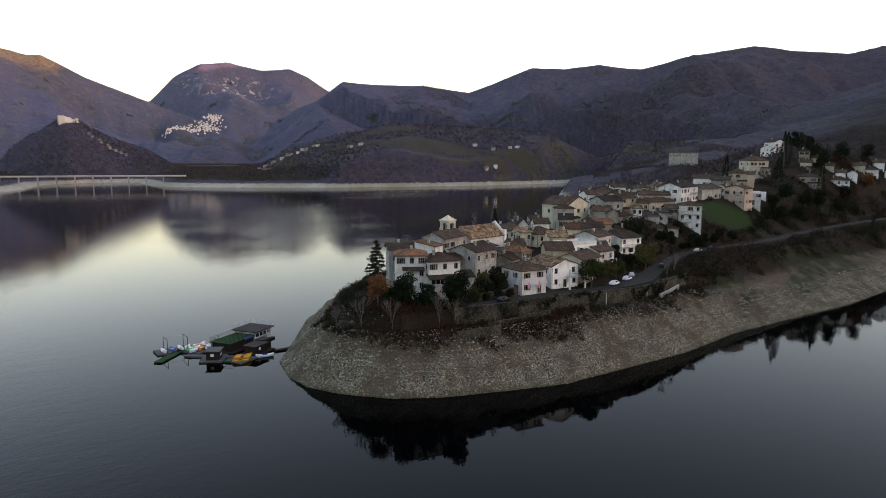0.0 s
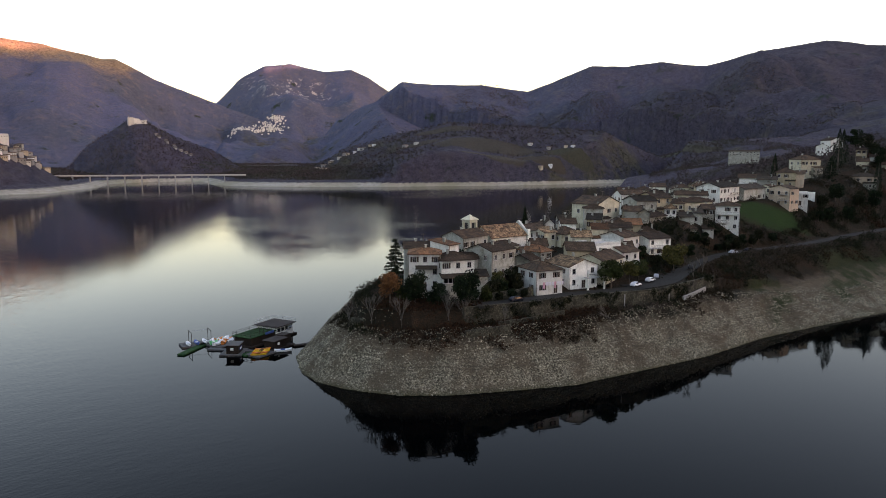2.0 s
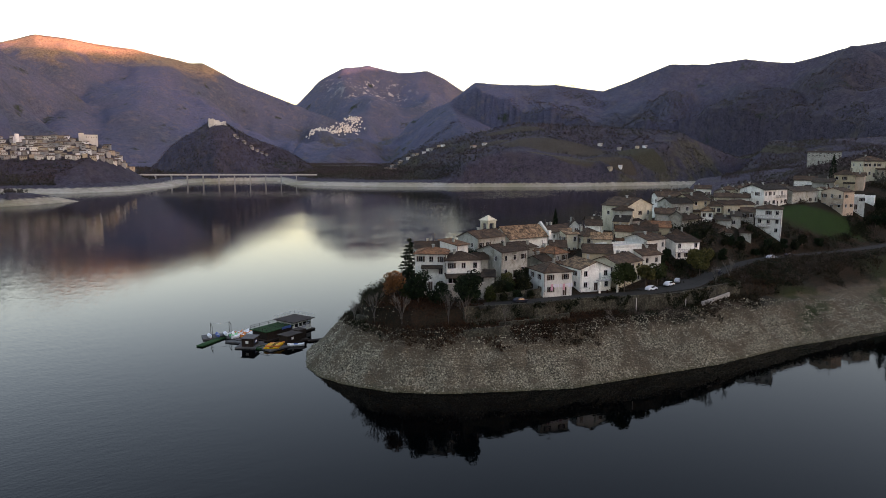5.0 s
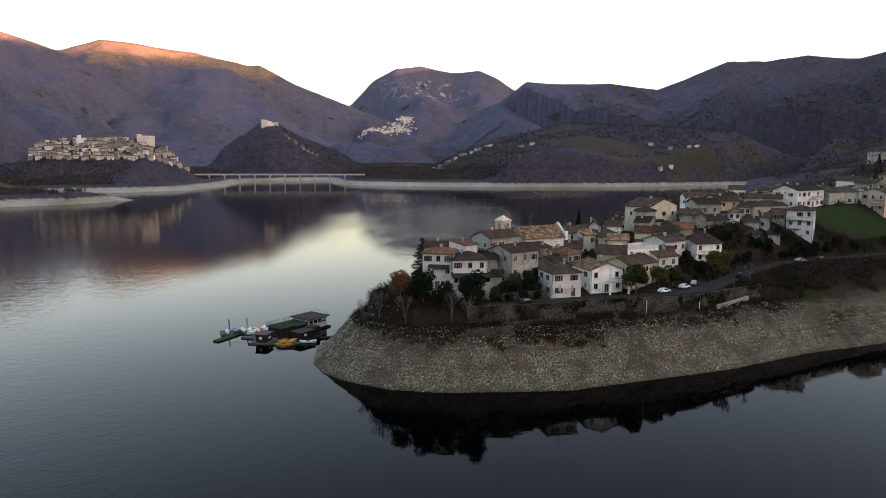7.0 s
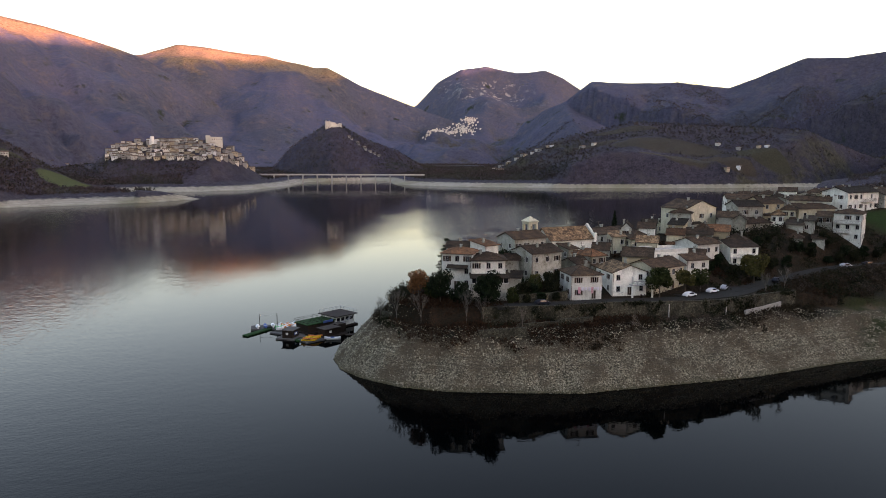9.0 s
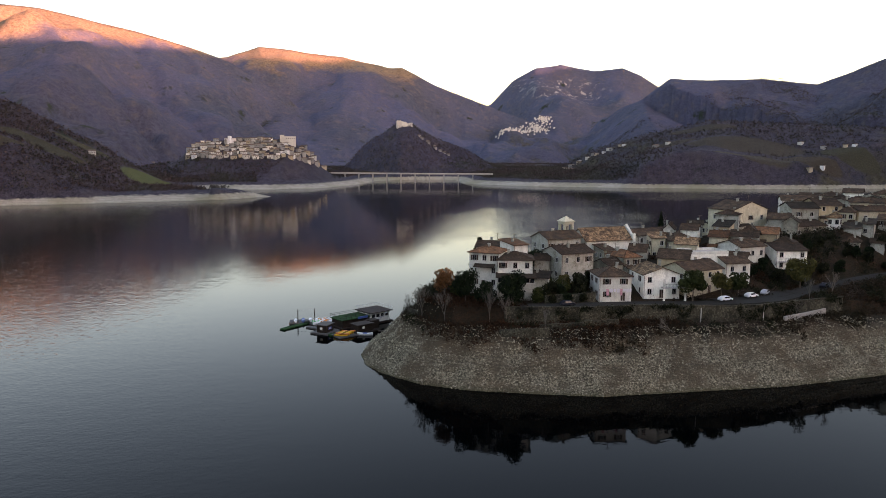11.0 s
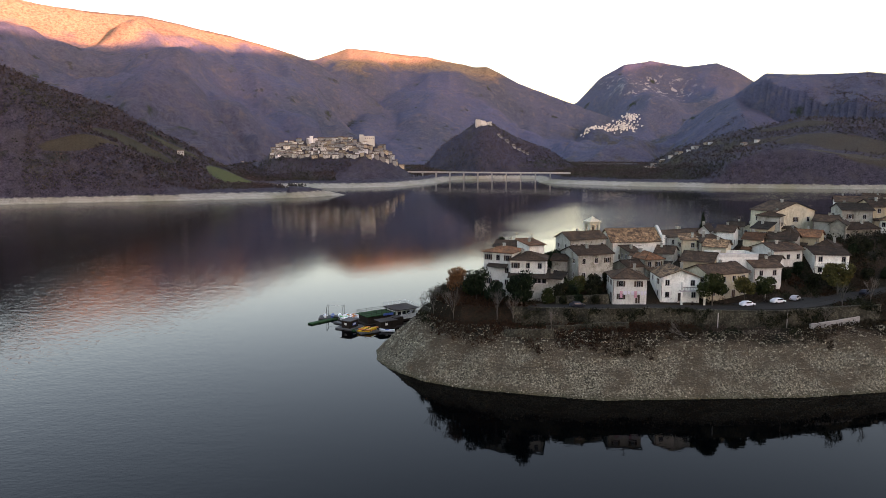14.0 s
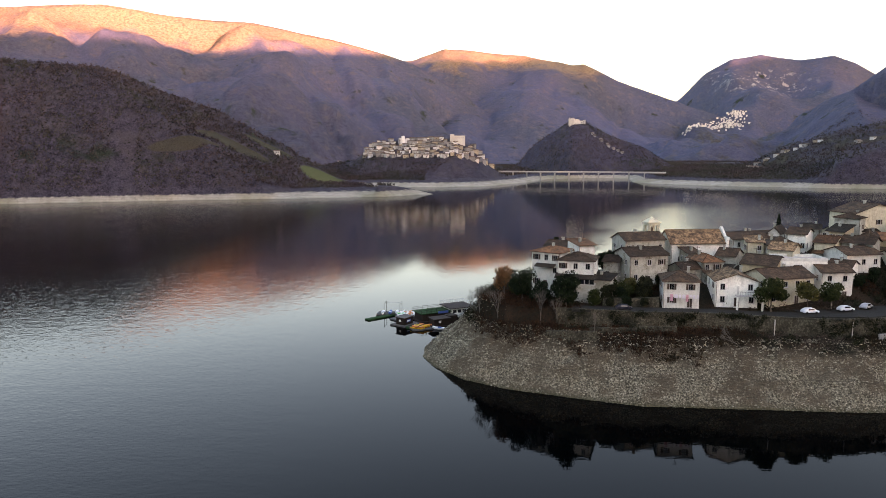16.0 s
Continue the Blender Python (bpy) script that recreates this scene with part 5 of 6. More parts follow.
def quads_mesh(name, centre, size, rng, stretch=1.0):
    """Leaf sprays: a bent four-cornered blade, two triangles, at every centre."""
    n = len(centre)
    a = rng.normal(size=(n, 3))
    a /= np.linalg.norm(a, axis=1)[:, None]
    b_ = np.cross(a, rng.normal(size=(n, 3)))
    b_ /= np.linalg.norm(b_, axis=1)[:, None] + 1e-9
    s = (size * rng.uniform(0.6, 1.4, n))[:, None]
    up = np.zeros((n, 3))
    up[:, 2] = s[:, 0] * 0.25
    v = np.stack([centre - a * s, centre - b_ * s * 0.55 * stretch + up, centre + a * s, centre + b_ * s * 0.55 * stretch - up], 1).reshape(-1, 3)
    me = bpy.data.meshes.new(name)
    me.vertices.add(len(v))
    me.vertices.foreach_set("co", v.ravel())
    idx = (np.arange(n)[:, None] * 4 + np.array([[0, 1, 2, 0, 2, 3]])).ravel().astype(np.int32)
    me.loops.add(len(idx))
    me.loops.foreach_set("vertex_index", idx)
    me.polygons.add(len(idx) // 3)
    me.polygons.foreach_set("loop_start", np.arange(0, len(idx), 3, dtype=np.int32))
    me.update(calc_edges=True)
    return me


def trunk_bm(height, r, rng, limbs=6, spread=1.6, lean=0.1):
    bm = bmesh.new()
    p = Vector((0, 0, -0.6))
    pts = [p]
    for k in range(4):
        p = p + Vector((rng.uniform(-lean, lean), rng.uniform(-lean, lean), (height + 0.6) / 4))
        pts.append(p)
    for k in range(4):
        tube(bm, pts[k], pts[k + 1], r * (1 - 0.2 * k), r * (0.8 - 0.2 * k), 7)
    for k in range(limbs):
        a = rng.uniform(0, 6.283)
        s = pts[2].lerp(pts[4], rng.random())
        e = s + Vector((math.cos(a) * spread, math.sin(a) * spread, rng.uniform(0.6, 1.3) * spread * 0.8))
        mid = s.lerp(e, 0.5) + Vector((0, 0, -0.15))
        tube(bm, s, mid, r * 0.4, r * 0.28, 5), tube(bm, mid, e, r * 0.28, r * 0.1, 5)
    return bm


def leafy_tree(m, height, crown, leaf, label, seed, clear=0.25, n=1500, size=0.32, name="tree", blobs=9):
    """A tree with a trunk, limbs and an uneven crown of leaf sprays in several boughs."""
    rng, ng = random.Random(seed), np.random.default_rng(seed)
    t = thing(name, m, label, "tree")
    part("trunk", trunk_bm(height * 0.8, max(0.12, height * 0.028), rng, 7, crown * 0.6), MAT_BARK, t)
    z0 = height * clear
    c = []
    for k in range(blobs):
        a, rr = rng.uniform(0, 6.283), crown * math.sqrt(rng.random()) * 0.62
        zz = z0 + (height - z0) * rng.uniform(0.22, 0.84)
        fall = 1 - 0.45 * abs((zz - z0) / (height - z0) - 0.45)
        br = crown * rng.uniform(0.36, 0.58)
        q = ng.normal(size=(n // blobs, 3))
        q /= np.linalg.norm(q, axis=1)[:, None]
        q *= (ng.uniform(0.35, 1.0, len(q)) ** 0.5)[:, None] * br * np.array([1, 1, 0.8])
        c.append(q + np.array([math.cos(a) * rr * fall, math.sin(a) * rr * fall, zz]))
    ob = new("crown", quads_mesh("crown", np.concatenate(c), size, ng))
    ob.data.materials.append(LEAF[leaf])
    ob.parent = t
    return t


def conifer(m, height, radius, leaf, label, seed, n=1600, name="conifer", narrow=False):
    rng, ng = random.Random(seed), np.random.default_rng(seed)
    t = thing(name, m, label, "tree")
    bm = bmesh.new()
    tube(bm, (0, 0, -0.6), (0, 0, height * 0.95), height * 0.022 + 0.06, 0.03, 7)
    part("trunk", bm, MAT_BARK, t)
    if narrow:
        z = ng.uniform(0.05, 1.0, n)
        r = radius * np.minimum(1.0, np.sqrt(z * 6)) * (1 - z ** 2.6) * ng.uniform(0.5, 1.08, n)
        a = ng.uniform(0, 6.283, n)
        c = np.stack([r * np.cos(a), r * np.sin(a), z * height], 1)
        size = 0.26
    else:
        c = []
        tiers = 15
        for k in range(tiers):
            zt = height * (0.1 + 0.88 * k / tiers)
            rt = (radius * (1 - k / tiers) ** 0.9 + 0.15) * rng.uniform(0.85, 1.1)
            for j in range(11):
                a = rng.uniform(0, 6.283)
                s = ng.uniform(0.1, 1.0, max(n // (tiers * 11), 8))
                ln = rt * rng.uniform(0.7, 1.1)
                q = np.stack([np.cos(a) * s * ln, np.sin(a) * s * ln, zt - 0.20 * s * ln + 0.10 * (s * ln) ** 2 / max(ln, 0.5) + ng.normal(0, 0.05, len(s))], 1)
                c.append(q + ng.normal(0, 0.09, q.shape))
        c = np.concatenate(c)
        size = 0.3
    ob = new("crown", quads_mesh("crown", c, size, ng))
    ob.data.materials.append(LEAF[leaf])
    ob.parent = t
    return t


def bare_tree(m, height, label, seed, bark=None, spread=0.5):
    rng = random.Random(seed)
    t = thing("bare_tree", m, label, "tree")
    bm, tw = bmesh.new(), bmesh.new()

    def grow(p, d, ln, r, k, target):
        e = p + d * ln
        tube(target, p, e, r, r * 0.66, 5 if k < 2 else 3)
        if k >= 5:
            return
        for i in range(3 if k else 4):
            nd = (d + Vector((rng.uniform(-1, 1), rng.uniform(-1, 1), rng.uniform(-0.3, 0.6))) * spread).normalized()
            grow(p.lerp(e, rng.uniform(0.6, 1.0)), nd, ln * rng.uniform(0.6, 0.82), r * 0.6, k + 1, tw if k >= 1 else bm)

    grow(Vector((0, 0, -0.5)), Vector((rng.uniform(-0.1, 0.1), rng.uniform(-0.1, 0.1), 1)).normalized(), height * 0.34, height * 0.011 + 0.012, 0, bm)
    part("trunk", bm, bark or MAT_BARK_PALE, t)
    part("branchwork", tw, bark or MAT_BARK_PALE, t)
    return t


def on_ground(x, y, rz=0.0):
    return pose(x, y, ground_at(x, y) - 0.05, 0, 0, rz)


conifer(pose(-26.5, 40, 13.5), 15.6, 5.2, "dark", "tall dark fir with tiered branches behind the white house", 3, 5200)
leafy_tree(on_ground(-31.2, 2.0), 9.8, 3.7, "dark", "dense dark evergreen tree before the white houses", 11, 0.03, 6000, 0.24, "tree", 22)
leafy_tree(on_ground(-40.5, 11.0), 8.4, 3.9, "dark", "dark round evergreen on the headland's tip", 12, 0.08, 4200, 0.24, "tree", 18)
leafy_tree(on_ground(-44.5, 16.0), 8.2, 3.5, "rust", "rust-leaved autumn tree on the headland's tip", 13, 0.2, 2800, 0.22, "tree", 16)
leafy_tree(on_ground(-41.0, 14.0), 7.0, 2.8, "green", "dull green tree on the headland's tip", 14, 0.1, 1800, 0.28)
leafy_tree(on_ground(-37.0, 6.5), 6.0, 3.0, "dark", "dark evergreen bush under the white house", 15, 0.05, 1800, 0.3)
leafy_tree(pose(15.6, -4.4, 15.5), 7.4, 3.9, "green", "round clipped evergreen tree beside the road", 21, 0.3, 3000, 0.28)
leafy_tree(pose(24.6, -3.6, 15.5), 6.4, 3.2, "olive", "round olive-green tree beside the car park", 22, 0.33, 2200, 0.26)
leafy_tree(pose(31.0, -2.2, 15.5), 6.4, 3.3, "green", "round green tree beside parked cars", 23, 0.33, 2200, 0.26)
leafy_tree(pose(55.5, 2.5, 15.5), 8.2, 4.2, "olive", "broad yellow-green tree at the car park's end", 24, 0.25, 3600, 0.32)
leafy_tree(pose(50.5, 5.5, 15.5), 5.5, 2.6, "bush", "dull green tree by the car park", 25, 0.2, 1600, 0.28)
conifer(pose(53.0, 67.5, 17.0), 15.2, 1.5, "dark", "tall narrow dark cypress behind the houses", 31, 2200, "cypress", True)
conifer(pose(214.0, 52.0, ground_at(214, 52) - 1), 17, 2.0, "dark", "dark cypress beside the villa", 32, 1500, "cypress", True)
conifer(pose(236, 34, ground_at(236, 34) - 1), 14, 4.8, "dark", "broad dark cedar before the villa", 33, 2600, "cedar")
conifer(pose(262, 42, ground_at(262, 42) - 1), 22, 3.0, "dark", "tall dark cypress on the hill", 34, 2000, "cypress", True)
conifer(pose(272, 44, ground_at(272, 44) - 1), 20, 3.2, "dark", "tall dark cypress on the hill", 35, 2000, "cypress", True)
conifer(pose(252, 18, ground_at(252, 18) - 1), 22, 2.0, "dark", "tall dark cypress on the slope", 36, 1600, "cypress", True)
leafy_tree(pose(340, 66, ground_at(340, 66)), 14, 6, "dark", "dark trees on the hilltop", 37, 0.1, 1600, 0.6)
for k, (x, y, hh) in enumerate(((-51, 14.5, 9), (-47, 7.5, 8), (-37.5, 1.5, 8.5), (-33.5, 0.2, 7.5), (-26, -6, 5.5), (-53, 22, 6), (40, -13, 5), (47, -10, 6), (58, -6, 7))):
    bare_tree(on_ground(x, y, k * 50), hh * 1.15, "pale bare winter tree on the bank", 50 + k, None, 0.36)
fl = bare_tree(pose(4.5, -14.5, 9.8, 0, 58, 150), 7, "pale fallen bare tree lying on the bank", 71, None, 0.35)

# garden trees and bushes between the houses
GARDEN = [(-20.5, 2.2, 2.4, "bush"), (-16.5, 1.7, 2.9, "dark"), (-12.5, 1.3, 2.6, "bush"), (-17.5, 4.8, 4.6, "dark"), (-12.2, 4.2, 4.2, "bush"), (-20, 5, 5.5, "bush"), (-15.5, 7.5, 6, "green"), (-11, 6, 5.5, "bush"), (-13.5, 10.5, 5, "olive"), (-9.5, 9.5, 5, "bush"), (-24, 3, 4.5, "green"), (-18, 12, 5, "dark"), (-5, 11.5, 4.5, "bush"),
          (-15, 27, 8, "dark"), (44, 8, 4, "dark"), (49, 10, 4.5, "dark"), (72, 18, 4, "dark"), (78, 19, 3.6, "bush"), (84, 15, 4, "bush"), (93, 15, 3.6, "dark"), (100, 16, 6, "bush"), (77, 10.5, 4.5, "dark"), (70, 9.5, 4.2, "bush"),
          (108, 11, 4.5, "bush"), (118, 10, 5, "bush"), (97, 11.8, 3.8, "dark"), (101.5, 11.2, 4.2, "bush"), (105, 12.5, 4.6, "dark"), (91, 13.5, 4.0, "bush"), (87.5, 14.5, 4.2, "dark"), (113, 11.5, 4.6, "dark"), (124, 11, 4, "bush"), (131, 9, 4, "dark"), (176, 15, 5, "bush"), (182, 14.5, 6, "dark"), (187, 17, 6, "bush"), (168, 13.5, 4.5, "bush"), (190, 14, 7, "dark"), (198, 20, 8, "bush"), (206, 12, 7, "dark"), (215, 22, 9, "dark"), (226, 16, 8, "bush"), (240, 14, 9, "dark"), (285, 30, 11, "dark"), (300, 40, 10, "bush"), (312, 28, 10, "dark"), (250, 8, 8, "bush"), (270, 12, 9, "bush"), (320, 52, 12, "bush"), (300, 10, 9, "rust"), (330, 20, 10, "bush")]
for k, (x, y, hh, lf) in enumerate(GARDEN):
    words = {"bush": "dull green garden tree", "green": "green garden tree", "olive": "yellow-green garden tree", "dark": "dark evergreen garden tree", "rust": "rust-brown tree on the slope"}
    leafy_tree(on_ground(x, y, k * 37), hh, hh * 0.42, lf, words[lf] + " on the village slope", 100 + k, 0.05, 2800, 0.2 if hh < 7 else 0.3, "tree", 18)


def keep_off(x, y, gap=0.7):
    """Where places are free of houses."""
    ok = np.ones(len(x), bool)
    for ax, ay, bx, by, dep in HOUSES:
        w = math.hypot(bx - ax, by - ay)
        ux, uy = (bx - ax) / w, (by - ay) / w
        u, v = (x - ax) * ux + (y - ay) * uy, -(x - ax) * uy + (y - ay) * ux
        ok &= ~((u > -gap) & (u < w + gap) & (v > -gap) & (v < dep + gap))
    return ok


# scrub on the bank, in clumps of twig sprays
ng = np.random.default_rng(8)
N = 110000
sx, sy = ng.uniform(-66, 330, N), ng.uniform(-45, 45, N)
ssd, slz = shore_distance(sx, sy), land(sx, sy)
rd, _rz = seg_dist(sx, sy, ROAD[4:])
patch = fbm(sx / 9, sy / 9, 3)
wsd_ = np.interp(sx, *zip(*WALL_LINE))
near_bank = (ssd > 9.8 + 8 * patch) & (ssd < wsd_ - 0.3) & (sx < 60)
east_bank = (sx >= 45) & (ssd > np.interp(sx, [60, 115], [15, 25]) + 10 * patch) & (ssd < 34) & (rd > 3.5)
slope_up = (sx > 60) & (ssd >= 34) & (rd > 4) & (patch > -0.05) & (((sx - 147) / 22) ** 2 + ((sy - 21) / 9) ** 2 > 1)
tip = (sx < -28) & (ssd > 10.5) & (ssd < 27) & (rd > 2.6)
gardens = (sx <= 60) & (ssd > 25) & (rd > 3.5) & (patch > 0.05)
pick = (near_bank & (patch > -0.36)) | east_bank | slope_up | tip | gardens
dens = np.where(sx < 60, 0.75, 0.6)
pick &= ng.random(N) < dens
sx, sy, slz, ssd = sx[pick], sy[pick], slz[pick], ssd[pick]
free = keep_off(sx, sy)
sx, sy, slz, ssd = sx[free], sy[free], slz[free], ssd[free]
kind_noise = fbm(sx / 14 + 5, sy / 14, 3) + 0.12 * (ssd < 15)
for nm, leaf, sel, lab in (("bramble", "scrub", kind_noise > 0.02, "rust-brown winter bramble scrub over the bank"),
                           ("bushes", "bush", (kind_noise <= 0.02) & (kind_noise > -0.16), "dull green and brown bushes over the bank"),
                           ("bare_shrubs", "twig", kind_noise <= -0.16, "bare grey twiggy shrubs over the bank")):
    X, Y, Zl = sx[sel], sy[sel], slz[sel]
    per = 11
    hgt = ng.uniform(0.5, 1.6, len(X)) * np.where(X > 60, 1.7, np.where((X < -28) & (shore_distance(X, Y) > 14), 1.5, 1.0))
    q = ng.normal(size=(len(X), per, 3))
    q /= np.linalg.norm(q, axis=2)[..., None]
    q *= ng.uniform(0.3, 1.0, (len(X), per, 1)) * hgt[:, None, None] * np.array([0.9, 0.9, 0.75])
    c = q + np.stack([X, Y, Zl + hgt * 0.35], 1)[:, None, :]
    ob = new(nm, quads_mesh(nm, c.reshape(-1, 3), 0.24, ng, 0.8 if leaf != "twig" else 0.25))
    ob.data.materials.append(LEAF[leaf])
    tagged(ob, lab, "scrub", kind="stuff")

# ivy and creepers on the retaining wall
ng = np.random.default_rng(12)
X = ng.uniform(-31, 57, 60000)
Y = ng.uniform(-24, 2, 60000)
d_ = shore_distance(X, Y) - np.interp(X, *zip(*WALL_LINE))
climb = fbm(X / 5, X / 11 + 3, 3)
k = (np.abs(d_ + 0.62) < 0.22) & (climb > -0.12)
X, Y, climb = X[k], Y[k], climb[k]
top_ = 15.9 - ng.random(len(X)) ** 0.6 * np.clip(1.2 + climb * 9, 0.6, 4.6)
c = np.repeat(np.stack([X, Y, top_], 1), 9, 0) + ng.normal(0, 0.28, (len(X) * 9, 3)) * np.array([1.4, 0.5, 1.0])
ob = new("creepers", quads_mesh("creepers", c, 0.24, ng, 0.8))
ob.data.materials.append(LEAF["bush"])
tagged(ob, "dull green ivy and creepers over the retaining wall", "ivy", kind="stuff")

# thickets of bare shrubs and small trees on the slope beyond the car park
ng = np.random.default_rng(14)
X, Y = ng.uniform(48, 400, 9000), ng.uniform(-60, 40, 9000)
d_, Zl = shore_distance(X, Y), land(X, Y)
k = (d_ > np.interp(X, [60, 115], [17, 28]) + 7 * fbm(X / 12, Y / 12, 2)) & (d_ < 60) & (seg_dist(X, Y, ROAD)[0] > 4.2) & keep_off(X, Y, 1.5) & (((X - 147) / 23) ** 2 + ((Y - 21) / 10) ** 2 > 1) & (fbm(X / 16, Y / 16 + 2, 3) > -0.1)
k &= ~((X < 62) & (Y > -9)) & ((seg_dist(X, Y, ROAD)[0] > 9) | (Y < np.interp(X, [p_[0] for p_ in ROAD], [p_[1] for p_ in ROAD])))
X, Y, Zl = X[k], Y[k], Zl[k]
tall = ng.uniform(0.8, 2.1, len(X)) * np.interp(X, [50, 120, 400], [0.8, 1.0, 1.5])
kind_ = fbm(X / 22 + 8, Y / 22, 3)
for nm, leaf, sel, lab in (("thicket", "twig", kind_ > 0.0, "bare brown thicket on the slope under the road"), ("thicket", "bush", kind_ <= 0.0, "dark green-brown thicket on the slope under the road")):
    n_ = int(sel.sum())
    q = ng.normal(size=(n_, 46, 3))
    q /= np.linalg.norm(q, axis=2)[..., None]
    q *= ng.uniform(0.25, 1.0, (n_, 46, 1)) * tall[sel][:, None, None] * np.array([0.85, 0.85, 1.2])
    c = (q + np.stack([X[sel], Y[sel], Zl[sel] + tall[sel] * 0.8], 1)[:, None, :]).reshape(-1, 3)
    ob = new(nm, quads_mesh(nm, c, 0.27, ng, 0.5 if leaf == "twig" else 0.9))
    ob.data.materials.append(LEAF[leaf])
    tagged(ob, lab, "scrub", kind="stuff")

# stones of the bank
MAT_ROCK, nt, b = nodes_of("shore_stones", 0.95)
g = nt.nodes.new("ShaderNodeNewGeometry")
col = mix_node(nt, g.outputs["Random Per Island"], (0.12, 0.108, 0.072), (0.54, 0.49, 0.355))
col = mix_node(nt, ramp_fac(nt, noise_node(nt, 3.0, 5, g.outputs["Position"]), 0.4, 0.7), col, (0.10, 0.09, 0.07))
col = mix_node(nt, math_node(nt, "MULTIPLY", ramp_fac(nt, noise_node(nt, 0.16, 5, g.outputs["Position"]), 0.46, 0.62), 0.55), col, (0.075, 0.065, 0.044))
nt.links.new(col, b.inputs["Base Color"])
ng = np.random.default_rng(9)
N = 215000
sx, sy = ng.uniform(-68, 200, N), ng.uniform(-42, 50, N)
ssd = shore_distance(sx, sy)
pick = (ssd > -0.3) & (ssd < 14.5) & (ng.random(N) < np.where(sx < 60, 1.0, 0.5)) & ~((sy > 10) & (sx > -40))
sx, sy = sx[pick], sy[pick]
slz = land(sx, sy)
n = len(sx)
base = np.array([(1, 0, 0), (0.3, 0.95, 0), (-0.8, 0.6, 0), (-0.8, -0.6, 0), (0.3, -0.95, 0), (0.15, 0.1, 0.75), (-0.1, 0.0, -0.6)], float)
tri = np.array([(0, 1, 5), (1, 2, 5), (2, 3, 5), (3, 4, 5), (4, 0, 5), (1, 0, 6), (2, 1, 6), (3, 2, 6), (4, 3, 6), (0, 4, 6)])
sz = 0.09 + 0.22 * ng.random(n) ** 5 + 0.05 * (fbm(sx / 5, sy / 5, 2) > 0.1)
ang = ng.uniform(0, 6.283, n)
v = base[None] * ng.uniform(0.7, 1.3, (n, 7, 3)) * sz[:, None, None] * ng.uniform(0.7, 1.3, (n, 1, 3))
ca, sa = np.cos(ang)[:, None], np.sin(ang)[:, None]
v = np.stack([v[..., 0] * ca - v[..., 1] * sa, v[..., 0] * sa + v[..., 1] * ca, v[..., 2]], -1)
v += np.stack([sx, sy, slz + sz * 0.15], 1)[:, None, :]
me = bpy.data.meshes.new("shore_stones")
v = v.reshape(-1, 3)
f = (np.arange(n)[:, None, None] * 7 + tri[None]).reshape(-1).astype(np.int32)
me.vertices.add(len(v))
me.vertices.foreach_set("co", v.ravel())
me.loops.add(len(f))
me.loops.foreach_set("vertex_index", f)
me.polygons.add(len(f) // 3)
me.polygons.foreach_set("loop_start", np.arange(0, len(f), 3, dtype=np.int32))
me.update(calc_edges=True)
me.materials.append(MAT_ROCK)
tagged(new("shore_stones", me), "loose pale grey stones over the drawn-down bank", "stones", kind="stuff")


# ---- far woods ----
def woods(name, x0, x1, y0, y1, count, size, leaf, label, keep, seed):
    """Bare or evergreen tree crowns standing on the hills, as loose sprays."""
    ng = np.random.default_rng(seed)
    X, Y = ng.uniform(x0, x1, count), ng.uniform(y0, y1, count)
    sd = shore_distance(X, Y)
    Zl = land(X, Y)
    k = (((sd > 32) & (Zl > 9.5)) | ((sd > 7) & (Zl > 13.5))) & keep(X, Y, Zl)
    for cx, cy, rx, ry, turn, c in FIELDS:
        if rx > 25:
            a = radians(turn)
            u, w = (X - cx) * math.cos(a) + (Y - cy) * math.sin(a), -(X - cx) * math.sin(a) + (Y - cy) * math.cos(a)
            k &= (u / rx) ** 2 + (w / ry) ** 2 > 0.95
    X, Y, Zl = X[k], Y[k], Zl[k]
    n = len(X)
    s = size * ng.uniform(0.55, 1.35, n)
    q = ng.normal(size=(n, 4, 3)) * np.array([0.40, 0.40, 0.42]) * s[:, None, None]
    q[:, :, 2] += (Zl + s * 0.5)[:, None] - Zl[:, None]
    c = (q + np.stack([X, Y, Zl], 1)[:, None, :]).reshape(-1, 3)
    me = quads_mesh(name, c, size * 0.46, ng, 0.75)
    me.materials.append(LEAF[leaf])
    return tagged(new(name, me), label, "woods", kind="stuff")


woods("woods", -900, -60, 540, 1000, 66000, 2.6, "wood_brown", "bare brown winter woods on the lakeside hill", lambda x, y, z: fbm(x / 130, y / 130, 3) > -0.5, 1)
woods("evergreen_woods", -900, -60, 600, 1000, 6000, 2.4, "wood_dark", "dark evergreen trees on the lakeside hill", lambda x, y, z: fbm(x / 60 + 9, y / 60, 3) > 0.12, 2)
woods("woods", -300, 560, 880, 1480, 40000, 2.5, "wood_brown", "bare brown trees round the castle hill", lambda x, y, z: (fbm(x / 80, y / 80, 3) > -0.1) | (x > 110), 3)
woods("evergreen_woods", -300, 560, 880, 1480, 16000, 2.6, "wood_dark", "dark trees under the hill village", lambda x, y, z: (fbm(x / 60 + 4, y / 60, 3) > 0.0) & (z < 44 + (x > 110) * 90), 4)
woods("woods", -170, 90, 1040, 1128, 900, 1.9, "wood_dark", "dark garden trees between the hill village's houses", lambda x, y, z: z > 40, 41)
woods("woods", 280, 1700, 550, 1900, 60000, 3.2, "wood_brown", "bare brown woods over the far hills", lambda x, y, z: fbm(x / 160, y / 160, 4) > -0.10, 5)
woods("evergreen_woods", 280, 1700, 550, 1900, 9000, 3.2, "wood_dark", "dark evergreen woods over the far hills", lambda x, y, z: fbm(x / 120 + 7, y / 120, 3) > 0.2, 6)
ng = np.random.default_rng(17)
